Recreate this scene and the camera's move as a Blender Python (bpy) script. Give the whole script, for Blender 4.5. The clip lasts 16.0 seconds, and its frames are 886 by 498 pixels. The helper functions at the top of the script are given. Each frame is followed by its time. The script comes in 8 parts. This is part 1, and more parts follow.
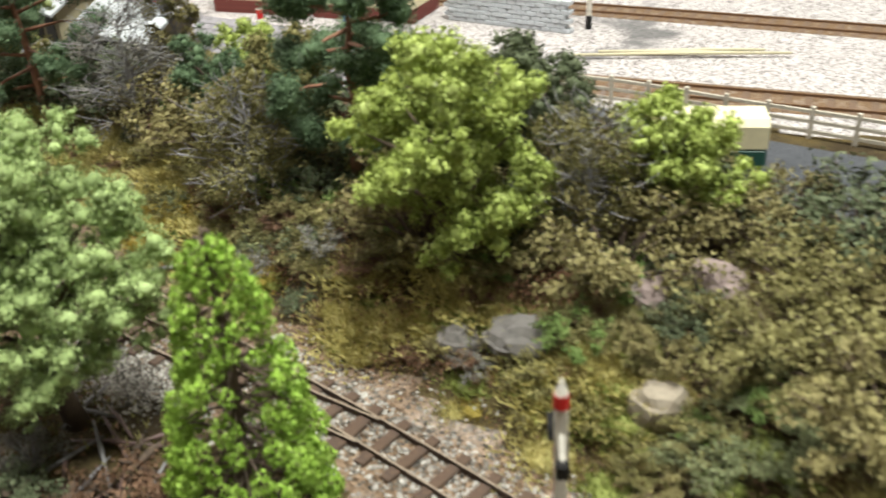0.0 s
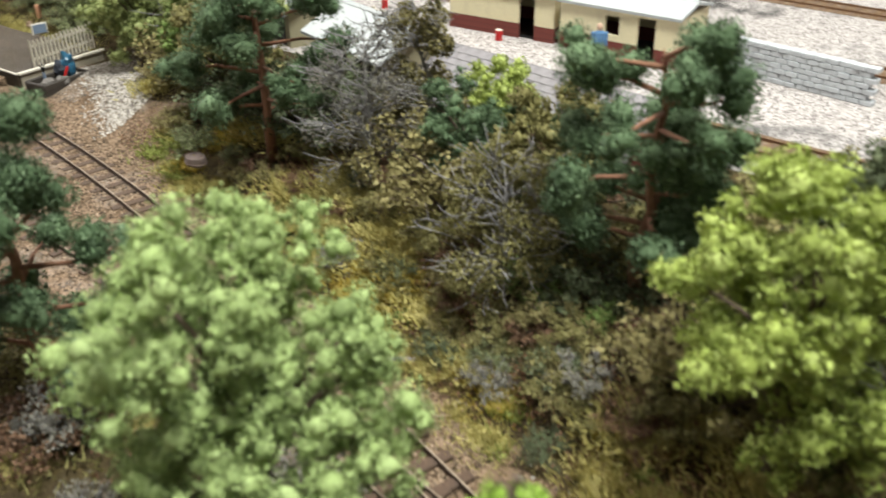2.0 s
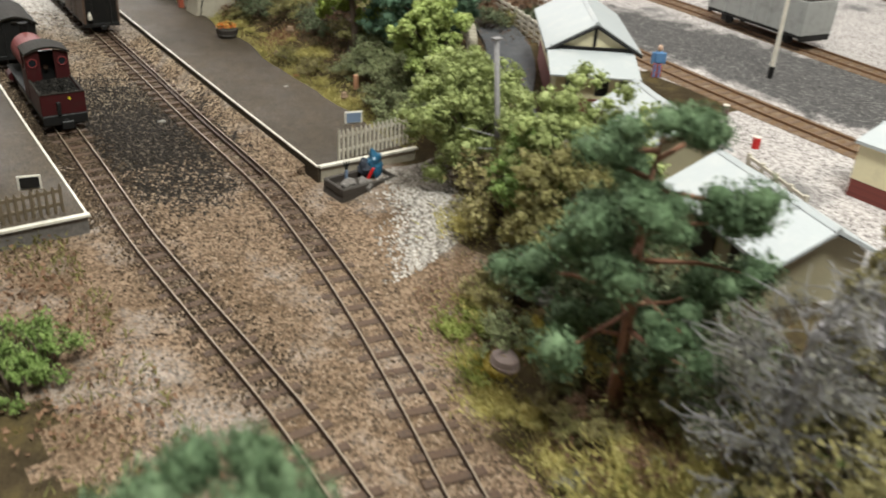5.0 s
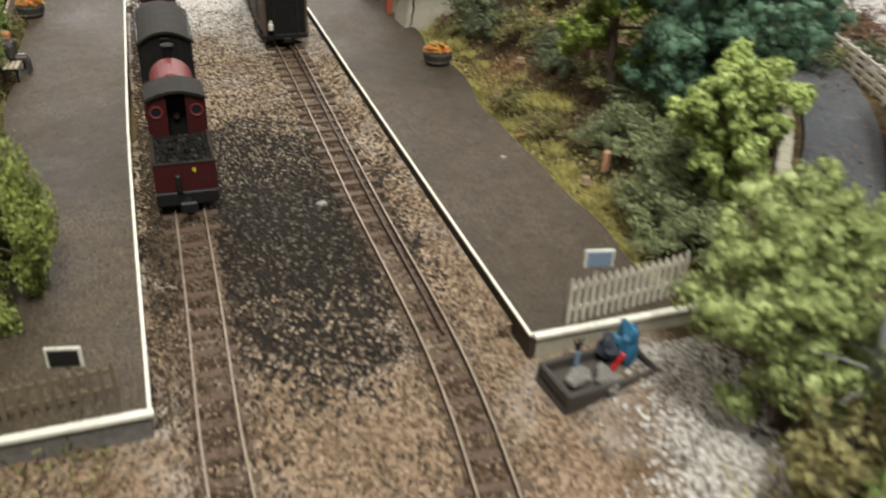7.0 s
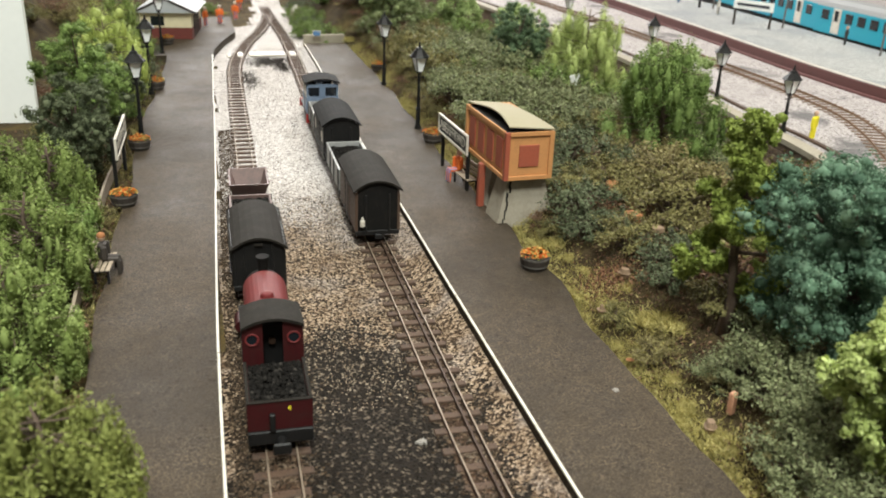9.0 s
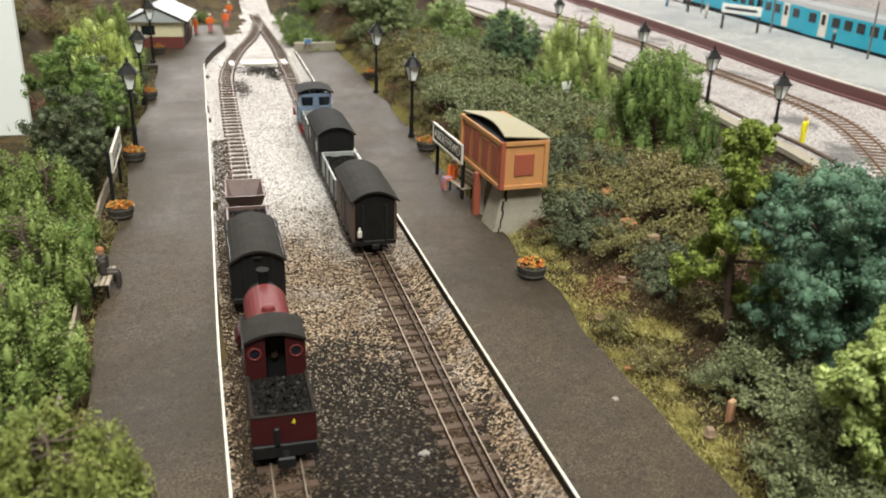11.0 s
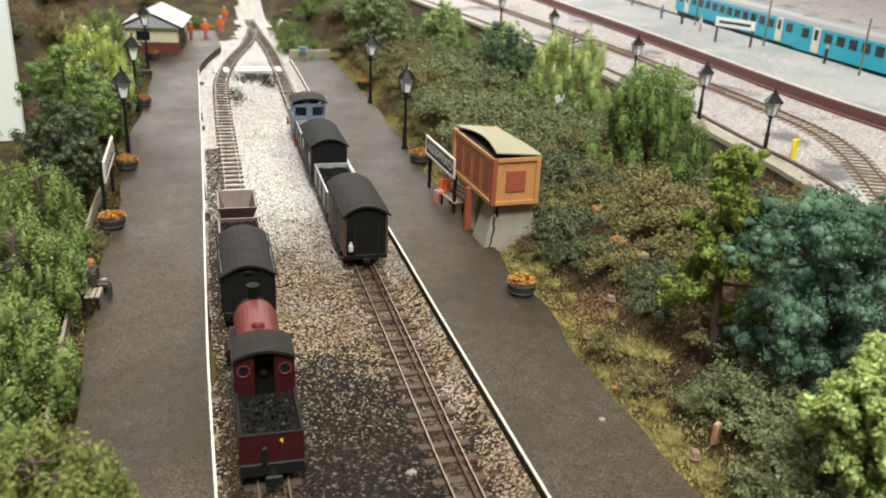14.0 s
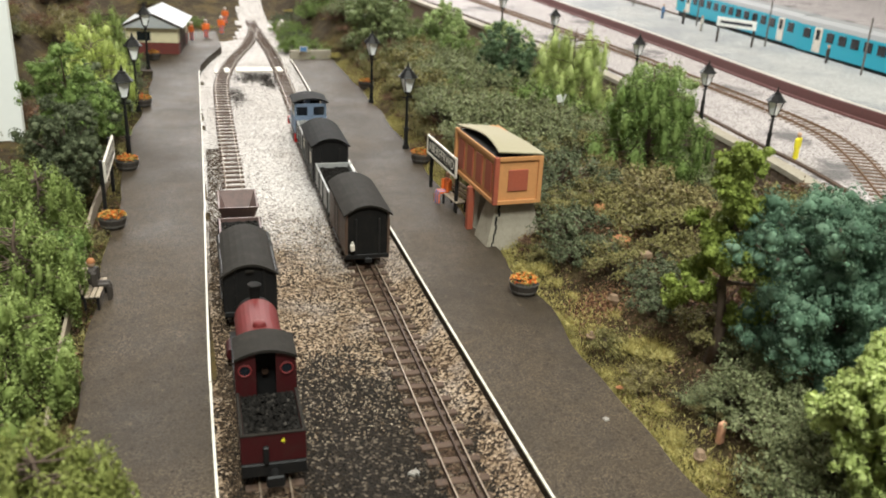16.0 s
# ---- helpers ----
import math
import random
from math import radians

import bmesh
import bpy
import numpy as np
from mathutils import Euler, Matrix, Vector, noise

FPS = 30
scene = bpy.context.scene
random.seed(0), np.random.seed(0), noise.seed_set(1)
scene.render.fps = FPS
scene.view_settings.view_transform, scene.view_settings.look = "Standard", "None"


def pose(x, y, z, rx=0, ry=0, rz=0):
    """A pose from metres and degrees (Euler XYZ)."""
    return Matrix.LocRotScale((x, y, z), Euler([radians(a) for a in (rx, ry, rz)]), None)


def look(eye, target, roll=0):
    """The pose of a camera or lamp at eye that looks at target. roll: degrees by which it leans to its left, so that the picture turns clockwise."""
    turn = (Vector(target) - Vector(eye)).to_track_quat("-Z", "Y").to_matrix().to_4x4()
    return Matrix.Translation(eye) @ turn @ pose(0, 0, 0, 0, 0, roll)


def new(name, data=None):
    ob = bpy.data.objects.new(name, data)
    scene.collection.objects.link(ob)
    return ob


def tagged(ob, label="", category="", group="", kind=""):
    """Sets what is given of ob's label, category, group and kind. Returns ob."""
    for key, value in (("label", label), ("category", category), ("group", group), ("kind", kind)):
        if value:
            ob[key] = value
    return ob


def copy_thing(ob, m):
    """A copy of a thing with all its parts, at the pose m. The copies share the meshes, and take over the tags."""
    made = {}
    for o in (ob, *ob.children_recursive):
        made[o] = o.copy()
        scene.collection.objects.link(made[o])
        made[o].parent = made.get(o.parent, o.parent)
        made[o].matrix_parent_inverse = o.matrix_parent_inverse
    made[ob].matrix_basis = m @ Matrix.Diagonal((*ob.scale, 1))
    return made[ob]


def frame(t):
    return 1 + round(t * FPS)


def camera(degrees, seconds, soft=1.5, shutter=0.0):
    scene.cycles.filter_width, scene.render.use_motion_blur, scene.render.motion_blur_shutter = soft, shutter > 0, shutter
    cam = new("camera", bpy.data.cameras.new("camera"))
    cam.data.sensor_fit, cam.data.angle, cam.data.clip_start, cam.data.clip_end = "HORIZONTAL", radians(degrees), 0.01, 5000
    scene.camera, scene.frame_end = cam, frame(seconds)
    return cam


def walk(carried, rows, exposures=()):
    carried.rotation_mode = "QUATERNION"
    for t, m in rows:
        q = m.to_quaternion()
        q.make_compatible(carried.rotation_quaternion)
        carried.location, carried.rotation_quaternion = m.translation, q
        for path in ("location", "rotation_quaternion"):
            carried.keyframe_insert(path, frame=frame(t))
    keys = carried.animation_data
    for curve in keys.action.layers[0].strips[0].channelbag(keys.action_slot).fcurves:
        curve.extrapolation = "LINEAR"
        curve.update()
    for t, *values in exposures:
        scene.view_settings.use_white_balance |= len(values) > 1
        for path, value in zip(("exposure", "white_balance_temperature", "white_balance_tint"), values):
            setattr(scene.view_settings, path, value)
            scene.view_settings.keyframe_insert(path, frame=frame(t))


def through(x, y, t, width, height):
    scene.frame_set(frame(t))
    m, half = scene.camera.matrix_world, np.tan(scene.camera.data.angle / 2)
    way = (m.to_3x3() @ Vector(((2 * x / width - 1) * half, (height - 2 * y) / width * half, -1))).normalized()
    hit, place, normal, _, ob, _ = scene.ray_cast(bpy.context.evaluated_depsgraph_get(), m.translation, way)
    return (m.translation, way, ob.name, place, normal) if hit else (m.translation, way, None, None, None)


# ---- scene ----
cam = camera(53.24, 16.0, soft=1.85, shutter=0.5)
cam.data.dof.use_dof, cam.data.dof.focus_distance, cam.data.dof.aperture_fstop = True, 0.46, 23.0
U = 0.092  # metres in one plan unit (the layout is a 4 mm scale model)
PATH = [
    (0, (-3.307, -5.971, 1.841), (-1.727, -5.260, 0.841), -3.72),
    (0.5, (-3.121, -5.783, 1.807), (-1.599, -4.960, 0.802), -3.25),
    (1, (-2.945, -5.529, 1.844), (-1.470, -4.617, 0.847), -2.53),
    (1.5, (-2.891, -5.393, 1.836), (-1.444, -4.436, 0.842), -1.72),
    (2, (-2.766, -5.241, 1.862), (-1.362, -4.224, 0.865), -0.59),
    (2.5, (-2.600, -5.176, 1.909), (-1.291, -4.033, 0.919), 0.46),
    (3, (-2.479, -5.161, 1.997), (-1.278, -3.891, 1.025), 1.61),
    (3.5, (-2.392, -4.998, 1.992), (-1.242, -3.662, 1.047), 1.73),
    (4, (-2.266, -4.667, 2.003), (-1.131, -3.304, 1.079), 2.39),
    (4.2, (-2.205, -4.529, 1.998), (-1.084, -3.156, 1.072), 2.87),
    (6.3, (-1.346, -2.727, 1.879), (-0.567, -1.187, 0.868), 2.91),
    (6.5, (-1.175, -2.533, 1.843), (-0.463, -0.970, 0.819), 2.61),
    (7, (-1.120, -2.082, 1.823), (-0.518, -0.481, 0.787), 2.50),
    (7.5, (-1.090, -1.653, 1.840), (-0.563, 0.015, 0.871), 2.85),
    (8, (-1.161, -1.443, 2.008), (-0.661, 0.283, 1.130), 2.70),
    (8.5, (-1.178, -1.509, 2.083), (-0.673, 0.253, 1.283), 2.44),
    (9, (-1.212, -1.602, 2.073), (-0.693, 0.167, 1.296), 2.18),
    (11.5, (-1.259, -1.603, 2.124), (-0.713, 0.160, 1.356), 1.92),
    (12, (-1.233, -1.631, 2.120), (-0.680, 0.132, 1.353), 2.08),
    (12.5, (-1.223, -1.625, 2.108), (-0.668, 0.136, 1.340), 2.28),
    (13, (-1.229, -1.616, 2.118), (-0.675, 0.144, 1.346), 2.51),
    (13.5, (-1.243, -1.603, 2.170), (-0.688, 0.159, 1.403), 2.77),
    (14, (-1.248, -1.600, 2.189), (-0.690, 0.164, 1.428), 2.80),
    (14.5, (-1.258, -1.598, 2.187), (-0.699, 0.166, 1.430), 2.61),
    (15, (-1.251, -1.591, 2.184), (-0.689, 0.174, 1.431), 2.56),
    (15.5, (-1.252, -1.581, 2.197), (-0.691, 0.185, 1.444), 2.59),
    (16, (-1.250, -1.579, 2.168), (-0.693, 0.186, 1.410), 2.73),
]
walk(cam, [(t, look([U * v for v in eye], [U * v for v in at], roll)) for t, eye, at, roll in PATH],
     [(0, 0), (1.5, 0), (2.5, -0.22), (4.0, -0.27), (6.5, -0.30), (7.5, -0.20), (8.5, -0.12), (16, -0.12)])

# ---- light ----
world = bpy.data.worlds.new("world")
scene.world = world
world.use_nodes = True
world.node_tree.nodes["Background"].inputs[0].default_value = (0.9, 0.95, 1.0, 1)
world.node_tree.nodes["Background"].inputs[1].default_value = 0.015
scene.view_settings.exposure = 0.0


def area_lamp(name, at, target, sx, sy, watts, colour):
    data = bpy.data.lights.new(name, "AREA")
    data.shape, data.size, data.size_y, data.energy, data.color = "RECTANGLE", U * sx, U * sy, watts, colour
    ob = new(name, data)
    ob.matrix_basis = look([U * v for v in at], [U * v for v in target])
    return ob


# Unseen area lamps added overhead for soft light; no fittings are built.
area_lamp("overhead_fill_light", (3.0, -3.0, 16.6), (3.0, -3.0, 0), 14, 3.0, 19.0, (0.96, 0.98, 0.90))
area_lamp("overhead_fill_light", (3.0, 8.0, 16.6), (3.0, 8.0, 0), 14, 3.0, 13.0, (1.0, 0.94, 0.83))
# Extra lamp added to brighten the southern bank from the near side.
area_lamp("overhead_fill_light", (-2.0, -8.8, 16.6), (-2.0, -7.8, 0), 2.4, 4.0, 43.0, (0.95, 0.99, 0.92))
area_lamp("window_light", (2.0, 25.5, 9.0), (1.0, 6.0, 0), 16, 9, 54.0, (1.0, 0.985, 0.96))


# ---- materials ----
def nodes_of(name):
    m = bpy.data.materials.new(name)
    m.use_nodes = True
    t = m.node_tree
    return m, t, t.nodes["Principled BSDF"]


def node(t, kind, **inputs):
    n = t.nodes.new(kind)
    for k, v in inputs.items():
        n.inputs[k.replace("_", " ")].default_value = v
    return n


def ramp(t, fac, stops):
    r = t.nodes.new("ShaderNodeValToRGB")
    while len(r.color_ramp.elements) < len(stops):
        r.color_ramp.elements.new(0.5)
    for e, (p, c) in zip(r.color_ramp.elements, stops):
        e.position, e.color = p, (*c, 1)
    t.links.new(fac, r.inputs[0])
    return r.outputs[0]


def mix(t, fac, a, b, kind="MIX"):
    n = t.nodes.new("ShaderNodeMix")
    n.data_type, n.blend_type = "RGBA", kind
    for sock, v in ((n.inputs[0], fac), (n.inputs[6], a), (n.inputs[7], b)):
        if isinstance(v, (int, float)):
            sock.default_value = v
        elif isinstance(v, tuple):
            sock.default_value = (*v, 1)
        else:
            t.links.new(v, sock)
    return n.outputs[2]


def coords(t, world_space=False):
    if world_space:
        return t.nodes.new("ShaderNodeNewGeometry").outputs["Position"]
    return t.nodes.new("ShaderNodeTexCoord").outputs["Object"]


def noise_tex(t, co, scale, detail=4.0, rough=0.6):
    n = node(t, "ShaderNodeTexNoise", Scale=scale, Detail=detail, Roughness=rough)
    t.links.new(co, n.inputs["Vector"])
    return n.outputs["Fac"]


def bump(t, p, height, strength, dist):
    b = node(t, "ShaderNodeBump", Strength=strength, Distance=dist)
    t.links.new(height, b.inputs["Height"])
    t.links.new(b.outputs[0], p.inputs["Normal"])


def paint(name, colour, rough=0.5, vary=0.18, fine=900, coarse=60, dirt=None, dirt_amount=0.35, metal=0.0, relief=0.15, world_space=False, gloss=0.5):
    """A painted or moulded surface: fine grain, broad fading and dirt in blotches."""
    m, t, p = nodes_of(name)
    co = coords(t, world_space)
    dark = tuple(c * (1 - vary) for c in colour)
    light = tuple(min(1, c * (1 + vary)) for c in colour)
    f1, f2 = noise_tex(t, co, fine), noise_tex(t, co, coarse)
    col = mix(t, f2, ramp(t, f1, [(0.3, dark), (0.7, light)]), colour)
    if dirt:
        col = mix(t, ramp(t, noise_tex(t, co, coarse * 2.3, 6, 0.7), [(0.48, (0, 0, 0)), (0.72, (dirt_amount,) * 3)]), col, dirt)
    t.links.new(col, p.inputs["Base Color"])
    p.inputs["Roughness"].default_value = rough
    p.inputs["Metallic"].default_value = metal
    p.inputs["Specular IOR Level"].default_value = gloss
    bump(t, p, f1, relief, 0.0004)
    return m


def leaf_mat(name, a, b, c, through=0.10):
    """Flock foliage: every scrap takes its own tone between three."""
    # First tone darkened; blotched in below, it puts hollow shade into the colour.
    a = tuple(0.6 * v for v in a)
    m, t, p = nodes_of(name)
    isl = t.nodes.new("ShaderNodeNewGeometry").outputs["Random Per Island"]
    half = lambda p, q, k: tuple(u + (v - u) * k for u, v in zip(p, q))
    col = ramp(t, isl, [(0.0, half(a, b, 0.35)), (0.5, b), (1.0, half(b, c, 0.6))])
    big = noise_tex(t, coords(t), 90, 3)
    col = mix(t, ramp(t, big, [(0.35, (0.0,) * 3), (0.75, (0.55,) * 3)]), col, a)
    t.links.new(col, p.inputs["Base Color"])
    p.inputs["Roughness"].default_value = 0.6
    p.inputs["Specular IOR Level"].default_value = 0.1
    tr = node(t, "ShaderNodeBsdfTranslucent")
    t.links.new(col, tr.inputs["Color"])
    ms = node(t, "ShaderNodeMixShader", Fac=through)
    t.links.new(p.outputs[0], ms.inputs[1])
    t.links.new(tr.outputs[0], ms.inputs[2])
    t.links.new(ms.outputs[0], t.nodes["Material Output"].inputs[0])
    return m


def island_mat(name, stops, rough=0.85):
    """Loose bits, each with a tone of its own."""
    m, t, p = nodes_of(name)
    isl = t.nodes.new("ShaderNodeNewGeometry").outputs["Random Per Island"]
    t.links.new(ramp(t, isl, stops), p.inputs["Base Color"])
    p.inputs["Roughness"].default_value = rough
    p.inputs["Specular IOR Level"].default_value = 0.15
    return m


def ballast_mat():
    m, t, p = nodes_of("ballast_granules")
    co = coords(t, True)
    v = node(t, "ShaderNodeTexVoronoi", Scale=980.0)
    t.links.new(co, v.inputs["Vector"])
    sep = t.nodes.new("ShaderNodeSeparateColor")
    t.links.new(v.outputs["Color"], sep.inputs[0])
    clean = ramp(t, sep.outputs[0], [(0.0, (0.018, 0.013, 0.009)), (0.44, (0.028, 0.018, 0.011)), (0.50, (0.19, 0.132, 0.085)), (0.65, (0.31, 0.224, 0.148)), (1.0, (0.50, 0.38, 0.275))])
    tan = ramp(t, sep.outputs[1], [(0.0, (0.04, 0.03, 0.02)), (0.22, (0.085, 0.054, 0.034)), (0.42, (0.165, 0.110, 0.073)), (1.0, (0.305, 0.212, 0.146))])
    soot = ramp(t, sep.outputs[2], [(0.0, (0.008, 0.007, 0.006)), (0.80, (0.017, 0.013, 0.010)), (1.0, (0.15, 0.12, 0.09))])
    xyz = t.nodes.new("ShaderNodeSeparateXYZ")
    t.links.new(co, xyz.inputs[0])
    wob = noise_tex(t, co, 22, 5, 0.65)

    def along(axis, y0, y1, soft=0.0):
        mr = node(t, "ShaderNodeMapRange", From_Min=U * y0, From_Max=U * y1, To_Min=0.0, To_Max=1.0)
        t.links.new(xyz.outputs[axis], mr.inputs[0])
        add = t.nodes.new("ShaderNodeMath")
        add.operation = "MULTIPLY_ADD"
        add.inputs[1].default_value, add.inputs[2].default_value = 1.6, -0.8
        t.links.new(wob, add.inputs[0])
        s = t.nodes.new("ShaderNodeMath")
        s.use_clamp = True
        t.links.new(mr.outputs[0], s.inputs[0])
        t.links.new(add.outputs[0], s.inputs[1])
        return s.outputs[0]

    white = ramp(t, sep.outputs[0], [(0.0, (0.06, 0.05, 0.045)), (0.14, (0.29, 0.255, 0.23)), (0.3, (0.54, 0.495, 0.47)), (1.0, (0.78, 0.745, 0.72))])
    brown = ramp(t, noise_tex(t, co, 35, 5, 0.6), [(0.44, (0, 0, 0)), (0.66, (0.6,) * 3)])
    stained = mix(t, brown, mix(t, along(1, 1.6, -0.3), clean, tan), (0.105, 0.066, 0.038))
    col = mix(t, along(1, 3.1, 4.7), stained, white)
    # oil and soot drip where engines stand
    d = t.nodes.new("ShaderNodeVectorMath")
    d.operation = "SUBTRACT"
    d.inputs[1].default_value = (U * -0.66, U * 1.10, 0)
    t.links.new(co, d.inputs[0])
    sc = t.nodes.new("ShaderNodeVectorMath")
    sc.operation = "MULTIPLY"
    sc.inputs[1].default_value = (1 / (U * 0.56), 1 / (U * 1.18), 0)
    t.links.new(d.outputs[0], sc.inputs[0])
    ln = t.nodes.new("ShaderNodeVectorMath")
    ln.operation = "LENGTH"
    t.links.new(sc.outputs[0], ln.inputs[0])
    wn = t.nodes.new("ShaderNodeMath")
    wn.operation = "MULTIPLY_ADD"
    wn.inputs[1].default_value = -1.3
    wn.inputs[2].default_value = 1.74
    t.links.new(noise_tex(t, co, 60, 6, 0.7), wn.inputs[0])
    dv = t.nodes.new("ShaderNodeMath")
    dv.operation = "SUBTRACT"
    dv.use_clamp = True
    t.links.new(wn.outputs[0], dv.inputs[0])
    t.links.new(ln.outputs["Value"], dv.inputs[1])
    # grains blacken one by one towards the middle of the patch
    dz = t.nodes.new("ShaderNodeMath")
    dz.operation = "MULTIPLY_ADD"
    dz.inputs[1].default_value = 4.0
    t.links.new(dv.outputs[0], dz.inputs[0])
    inv = t.nodes.new("ShaderNodeMath")
    inv.operation = "MULTIPLY"
    inv.inputs[1].default_value = -1.0
    t.links.new(sep.outputs[1], inv.inputs[0])
    t.links.new(inv.outputs[0], dz.inputs[2])
    col = mix(t, ramp(t, dz.outputs[0], [(0.0, (0, 0, 0)), (0.12, (0.97,) * 3)]), col, soot)
    t.links.new(col, p.inputs["Base Color"])
    p.inputs["Roughness"].default_value = 0.9
    p.inputs["Specular IOR Level"].default_value = 0.1
    bump(t, p, v.outputs["Distance"], 0.9, 0.0006)
    return m


def ground_mat():
    m, t, p = nodes_of("earth_and_scatter")
    co = coords(t, True)
    n1, n2 = noise_tex(t, co, 40, 6, 0.7), noise_tex(t, co, 1400, 3, 0.7)
    base = ramp(t, n1, [(0.30, (0.020, 0.014, 0.009)), (0.46, (0.050, 0.033, 0.020)), (0.55, (0.105, 0.078, 0.036)), (0.63, (0.165, 0.112, 0.038)), (0.72, (0.085, 0.075, 0.034))])
    col = mix(t, 0.45, base, ramp(t, n2, [(0.3, (0.018, 0.013, 0.009)), (0.7, (0.13, 0.10, 0.05))]))
    t.links.new(col, p.inputs["Base Color"])
    p.inputs["Roughness"].default_value = 0.95
    p.inputs["Specular IOR Level"].default_value = 0.1
    bump(t, p, n2, 0.8, 0.0015)
    return m


def tarmac_mat(name, colour):
    m, t, p = nodes_of(name)
    co = coords(t, True)
    f, b = noise_tex(t, co, 1100, 3, 0.8), noise_tex(t, co, 26, 6, 0.65)
    grain = ramp(t, f, [(0.36, tuple(c * 0.25 for c in colour)), (0.5, colour), (0.62, tuple(c * 2.3 for c in colour))])
    speck = noise_tex(t, co, 330, 4, 0.8)
    grain = mix(t, ramp(t, speck, [(0.585, (0, 0, 0)), (0.64, (0.8,) * 3)]), grain, tuple(c * 0.3 for c in colour))
    grain = mix(t, ramp(t, noise_tex(t, co, 160, 5, 0.7), [(0.40, (0.55,) * 3), (0.56, (0, 0, 0))]), grain, tuple(c * 0.62 for c in colour))
    col = mix(t, ramp(t, b, [(0.40, (0, 0, 0)), (0.7, (0.42,) * 3)]), grain, tuple(c * 1.45 for c in colour))
    stain = ramp(t, noise_tex(t, co, 9, 5, 0.6), [(0.42, (0.55,) * 3), (0.56, (0, 0, 0))])
    col = mix(t, stain, col, tuple(c * k for c, k in zip(colour, (0.62, 0.66, 0.74))))
    vs = node(t, "ShaderNodeTexVoronoi", Scale=230.0)
    t.links.new(co, vs.inputs["Vector"])
    col = mix(t, ramp(t, vs.outputs["Distance"], [(0.10, (0.7,) * 3), (0.20, (0, 0, 0))]), col, tuple(c * 0.25 for c in colour))
    scuff = ramp(t, noise_tex(t, co, 150, 4, 0.75), [(0.62, (0, 0, 0)), (0.70, (0.6,) * 3)])
    col = mix(t, scuff, col, tuple(min(1, c * 2.1) for c in colour))
    worn = ramp(t, noise_tex(t, co, 75, 5, 0.6), [(0.66, (0, 0, 0)), (0.76, (0.5,) * 3)])
    col = mix(t, worn, col, tuple(min(1, c * 1.9) for c in colour))
    t.links.new(col, p.inputs["Base Color"])
    t.links.new(ramp(t, b, [(0.3, (0.50,) * 3), (0.7, (0.75,) * 3)]), p.inputs["Roughness"])
    p.inputs["Specular IOR Level"].default_value = 0.13
    bump(t, p, f, 0.7, 0.0005)
    return m


def brick_mat(name, brick, mortar, scale):
    m, t, p = nodes_of(name)
    co = coords(t)
    mp = node(t, "ShaderNodeMapping")
    mp.inputs["Rotation"].default_value = (radians(90), 0, 0)
    t.links.new(co, mp.inputs[0])
    b = node(t, "ShaderNodeTexBrick", Scale=scale)
    b.inputs["Color1"].default_value = (*brick, 1)
    b.inputs["Color2"].default_value = (*[c * 0.7 for c in brick], 1)
    b.inputs["Mortar"].default_value = (*mortar, 1)
    t.links.new(mp.outputs[0], b.inputs["Vector"])
    t.links.new(mix(t, noise_tex(t, co, 300), b.outputs["Color"], tuple(c * 0.8 for c in brick)), p.inputs["Base Color"])
    p.inputs["Roughness"].default_value = 0.85
    return m


def dirt_mat():
    """Oily brown ballast between the rails."""
    m, t, p = nodes_of("oily_brown_ballast")
    co = coords(t, True)
    v = node(t, "ShaderNodeTexVoronoi", Scale=900.0)
    t.links.new(co, v.inputs["Vector"])
    sep = t.nodes.new("ShaderNodeSeparateColor")
    t.links.new(v.outputs["Color"], sep.inputs[0])
    dark = ramp(t, sep.outputs[0], [(0.0, (0.012, 0.009, 0.007)), (0.7, (0.062, 0.034, 0.020)), (1.0, (0.17, 0.115, 0.076))])
    pale = ramp(t, sep.outputs[1], [(0.0, (0.05, 0.036, 0.026)), (0.5, (0.19, 0.14, 0.10)), (1.0, (0.34, 0.28, 0.21))])
    t.links.new(mix(t, ramp(t, noise_tex(t, co, 55, 5, 0.7), [(0.48, (0, 0, 0)), (0.62, (0.85,) * 3)]), dark, pale), p.inputs["Base Color"])
    p.inputs["Roughness"].default_value = 0.85
    p.inputs["Specular IOR Level"].default_value = 0.12
    bump(t, p, v.outputs["Distance"], 0.9, 0.0006)
    return m


BALLAST = ballast_mat()
DIRT = dirt_mat()
BROWNBED = paint("brown_earthy_ballast", (0.155, 0.098, 0.058), 0.95, 0.55, 900, 110, (0.34, 0.29, 0.25), 0.6, relief=0.7, world_space=True, gloss=0.1)
GROUND = ground_mat()
TARMAC = tarmac_mat("platform_surface", (0.060, 0.045, 0.030))
ROAD = tarmac_mat("road_surface", (0.085, 0.085, 0.09))
WHITE = paint("white_edge_paint", (0.68, 0.63, 0.55), 0.6, 0.12, 700, 90, (0.33, 0.29, 0.23), 0.6)
CREAM = paint("cream_paint", (0.74, 0.66, 0.44), 0.6, 0.08, 700, 60, (0.45, 0.38, 0.26), 0.3)
SPLASH = paint("dried_plaster", (0.27, 0.25, 0.22), 0.8, 0.3, 900, 130, (0.10, 0.085, 0.07), 0.6)
FENCEBR = paint("weathered_brown_wood", (0.135, 0.10, 0.062), 0.8, 0.3, 900, 110, (0.06, 0.045, 0.03), 0.6)
RAIL = paint("rusty_rail", (0.05, 0.027, 0.016), 0.65, 0.3, 900, 120, (0.10, 0.05, 0.03), 0.6, 0.35)
RAILTOP = paint("worn_rail_top", (0.27, 0.21, 0.155), 0.55, 0.3, 900, 120, (0.09, 0.055, 0.035), 0.6, metal=0.3)
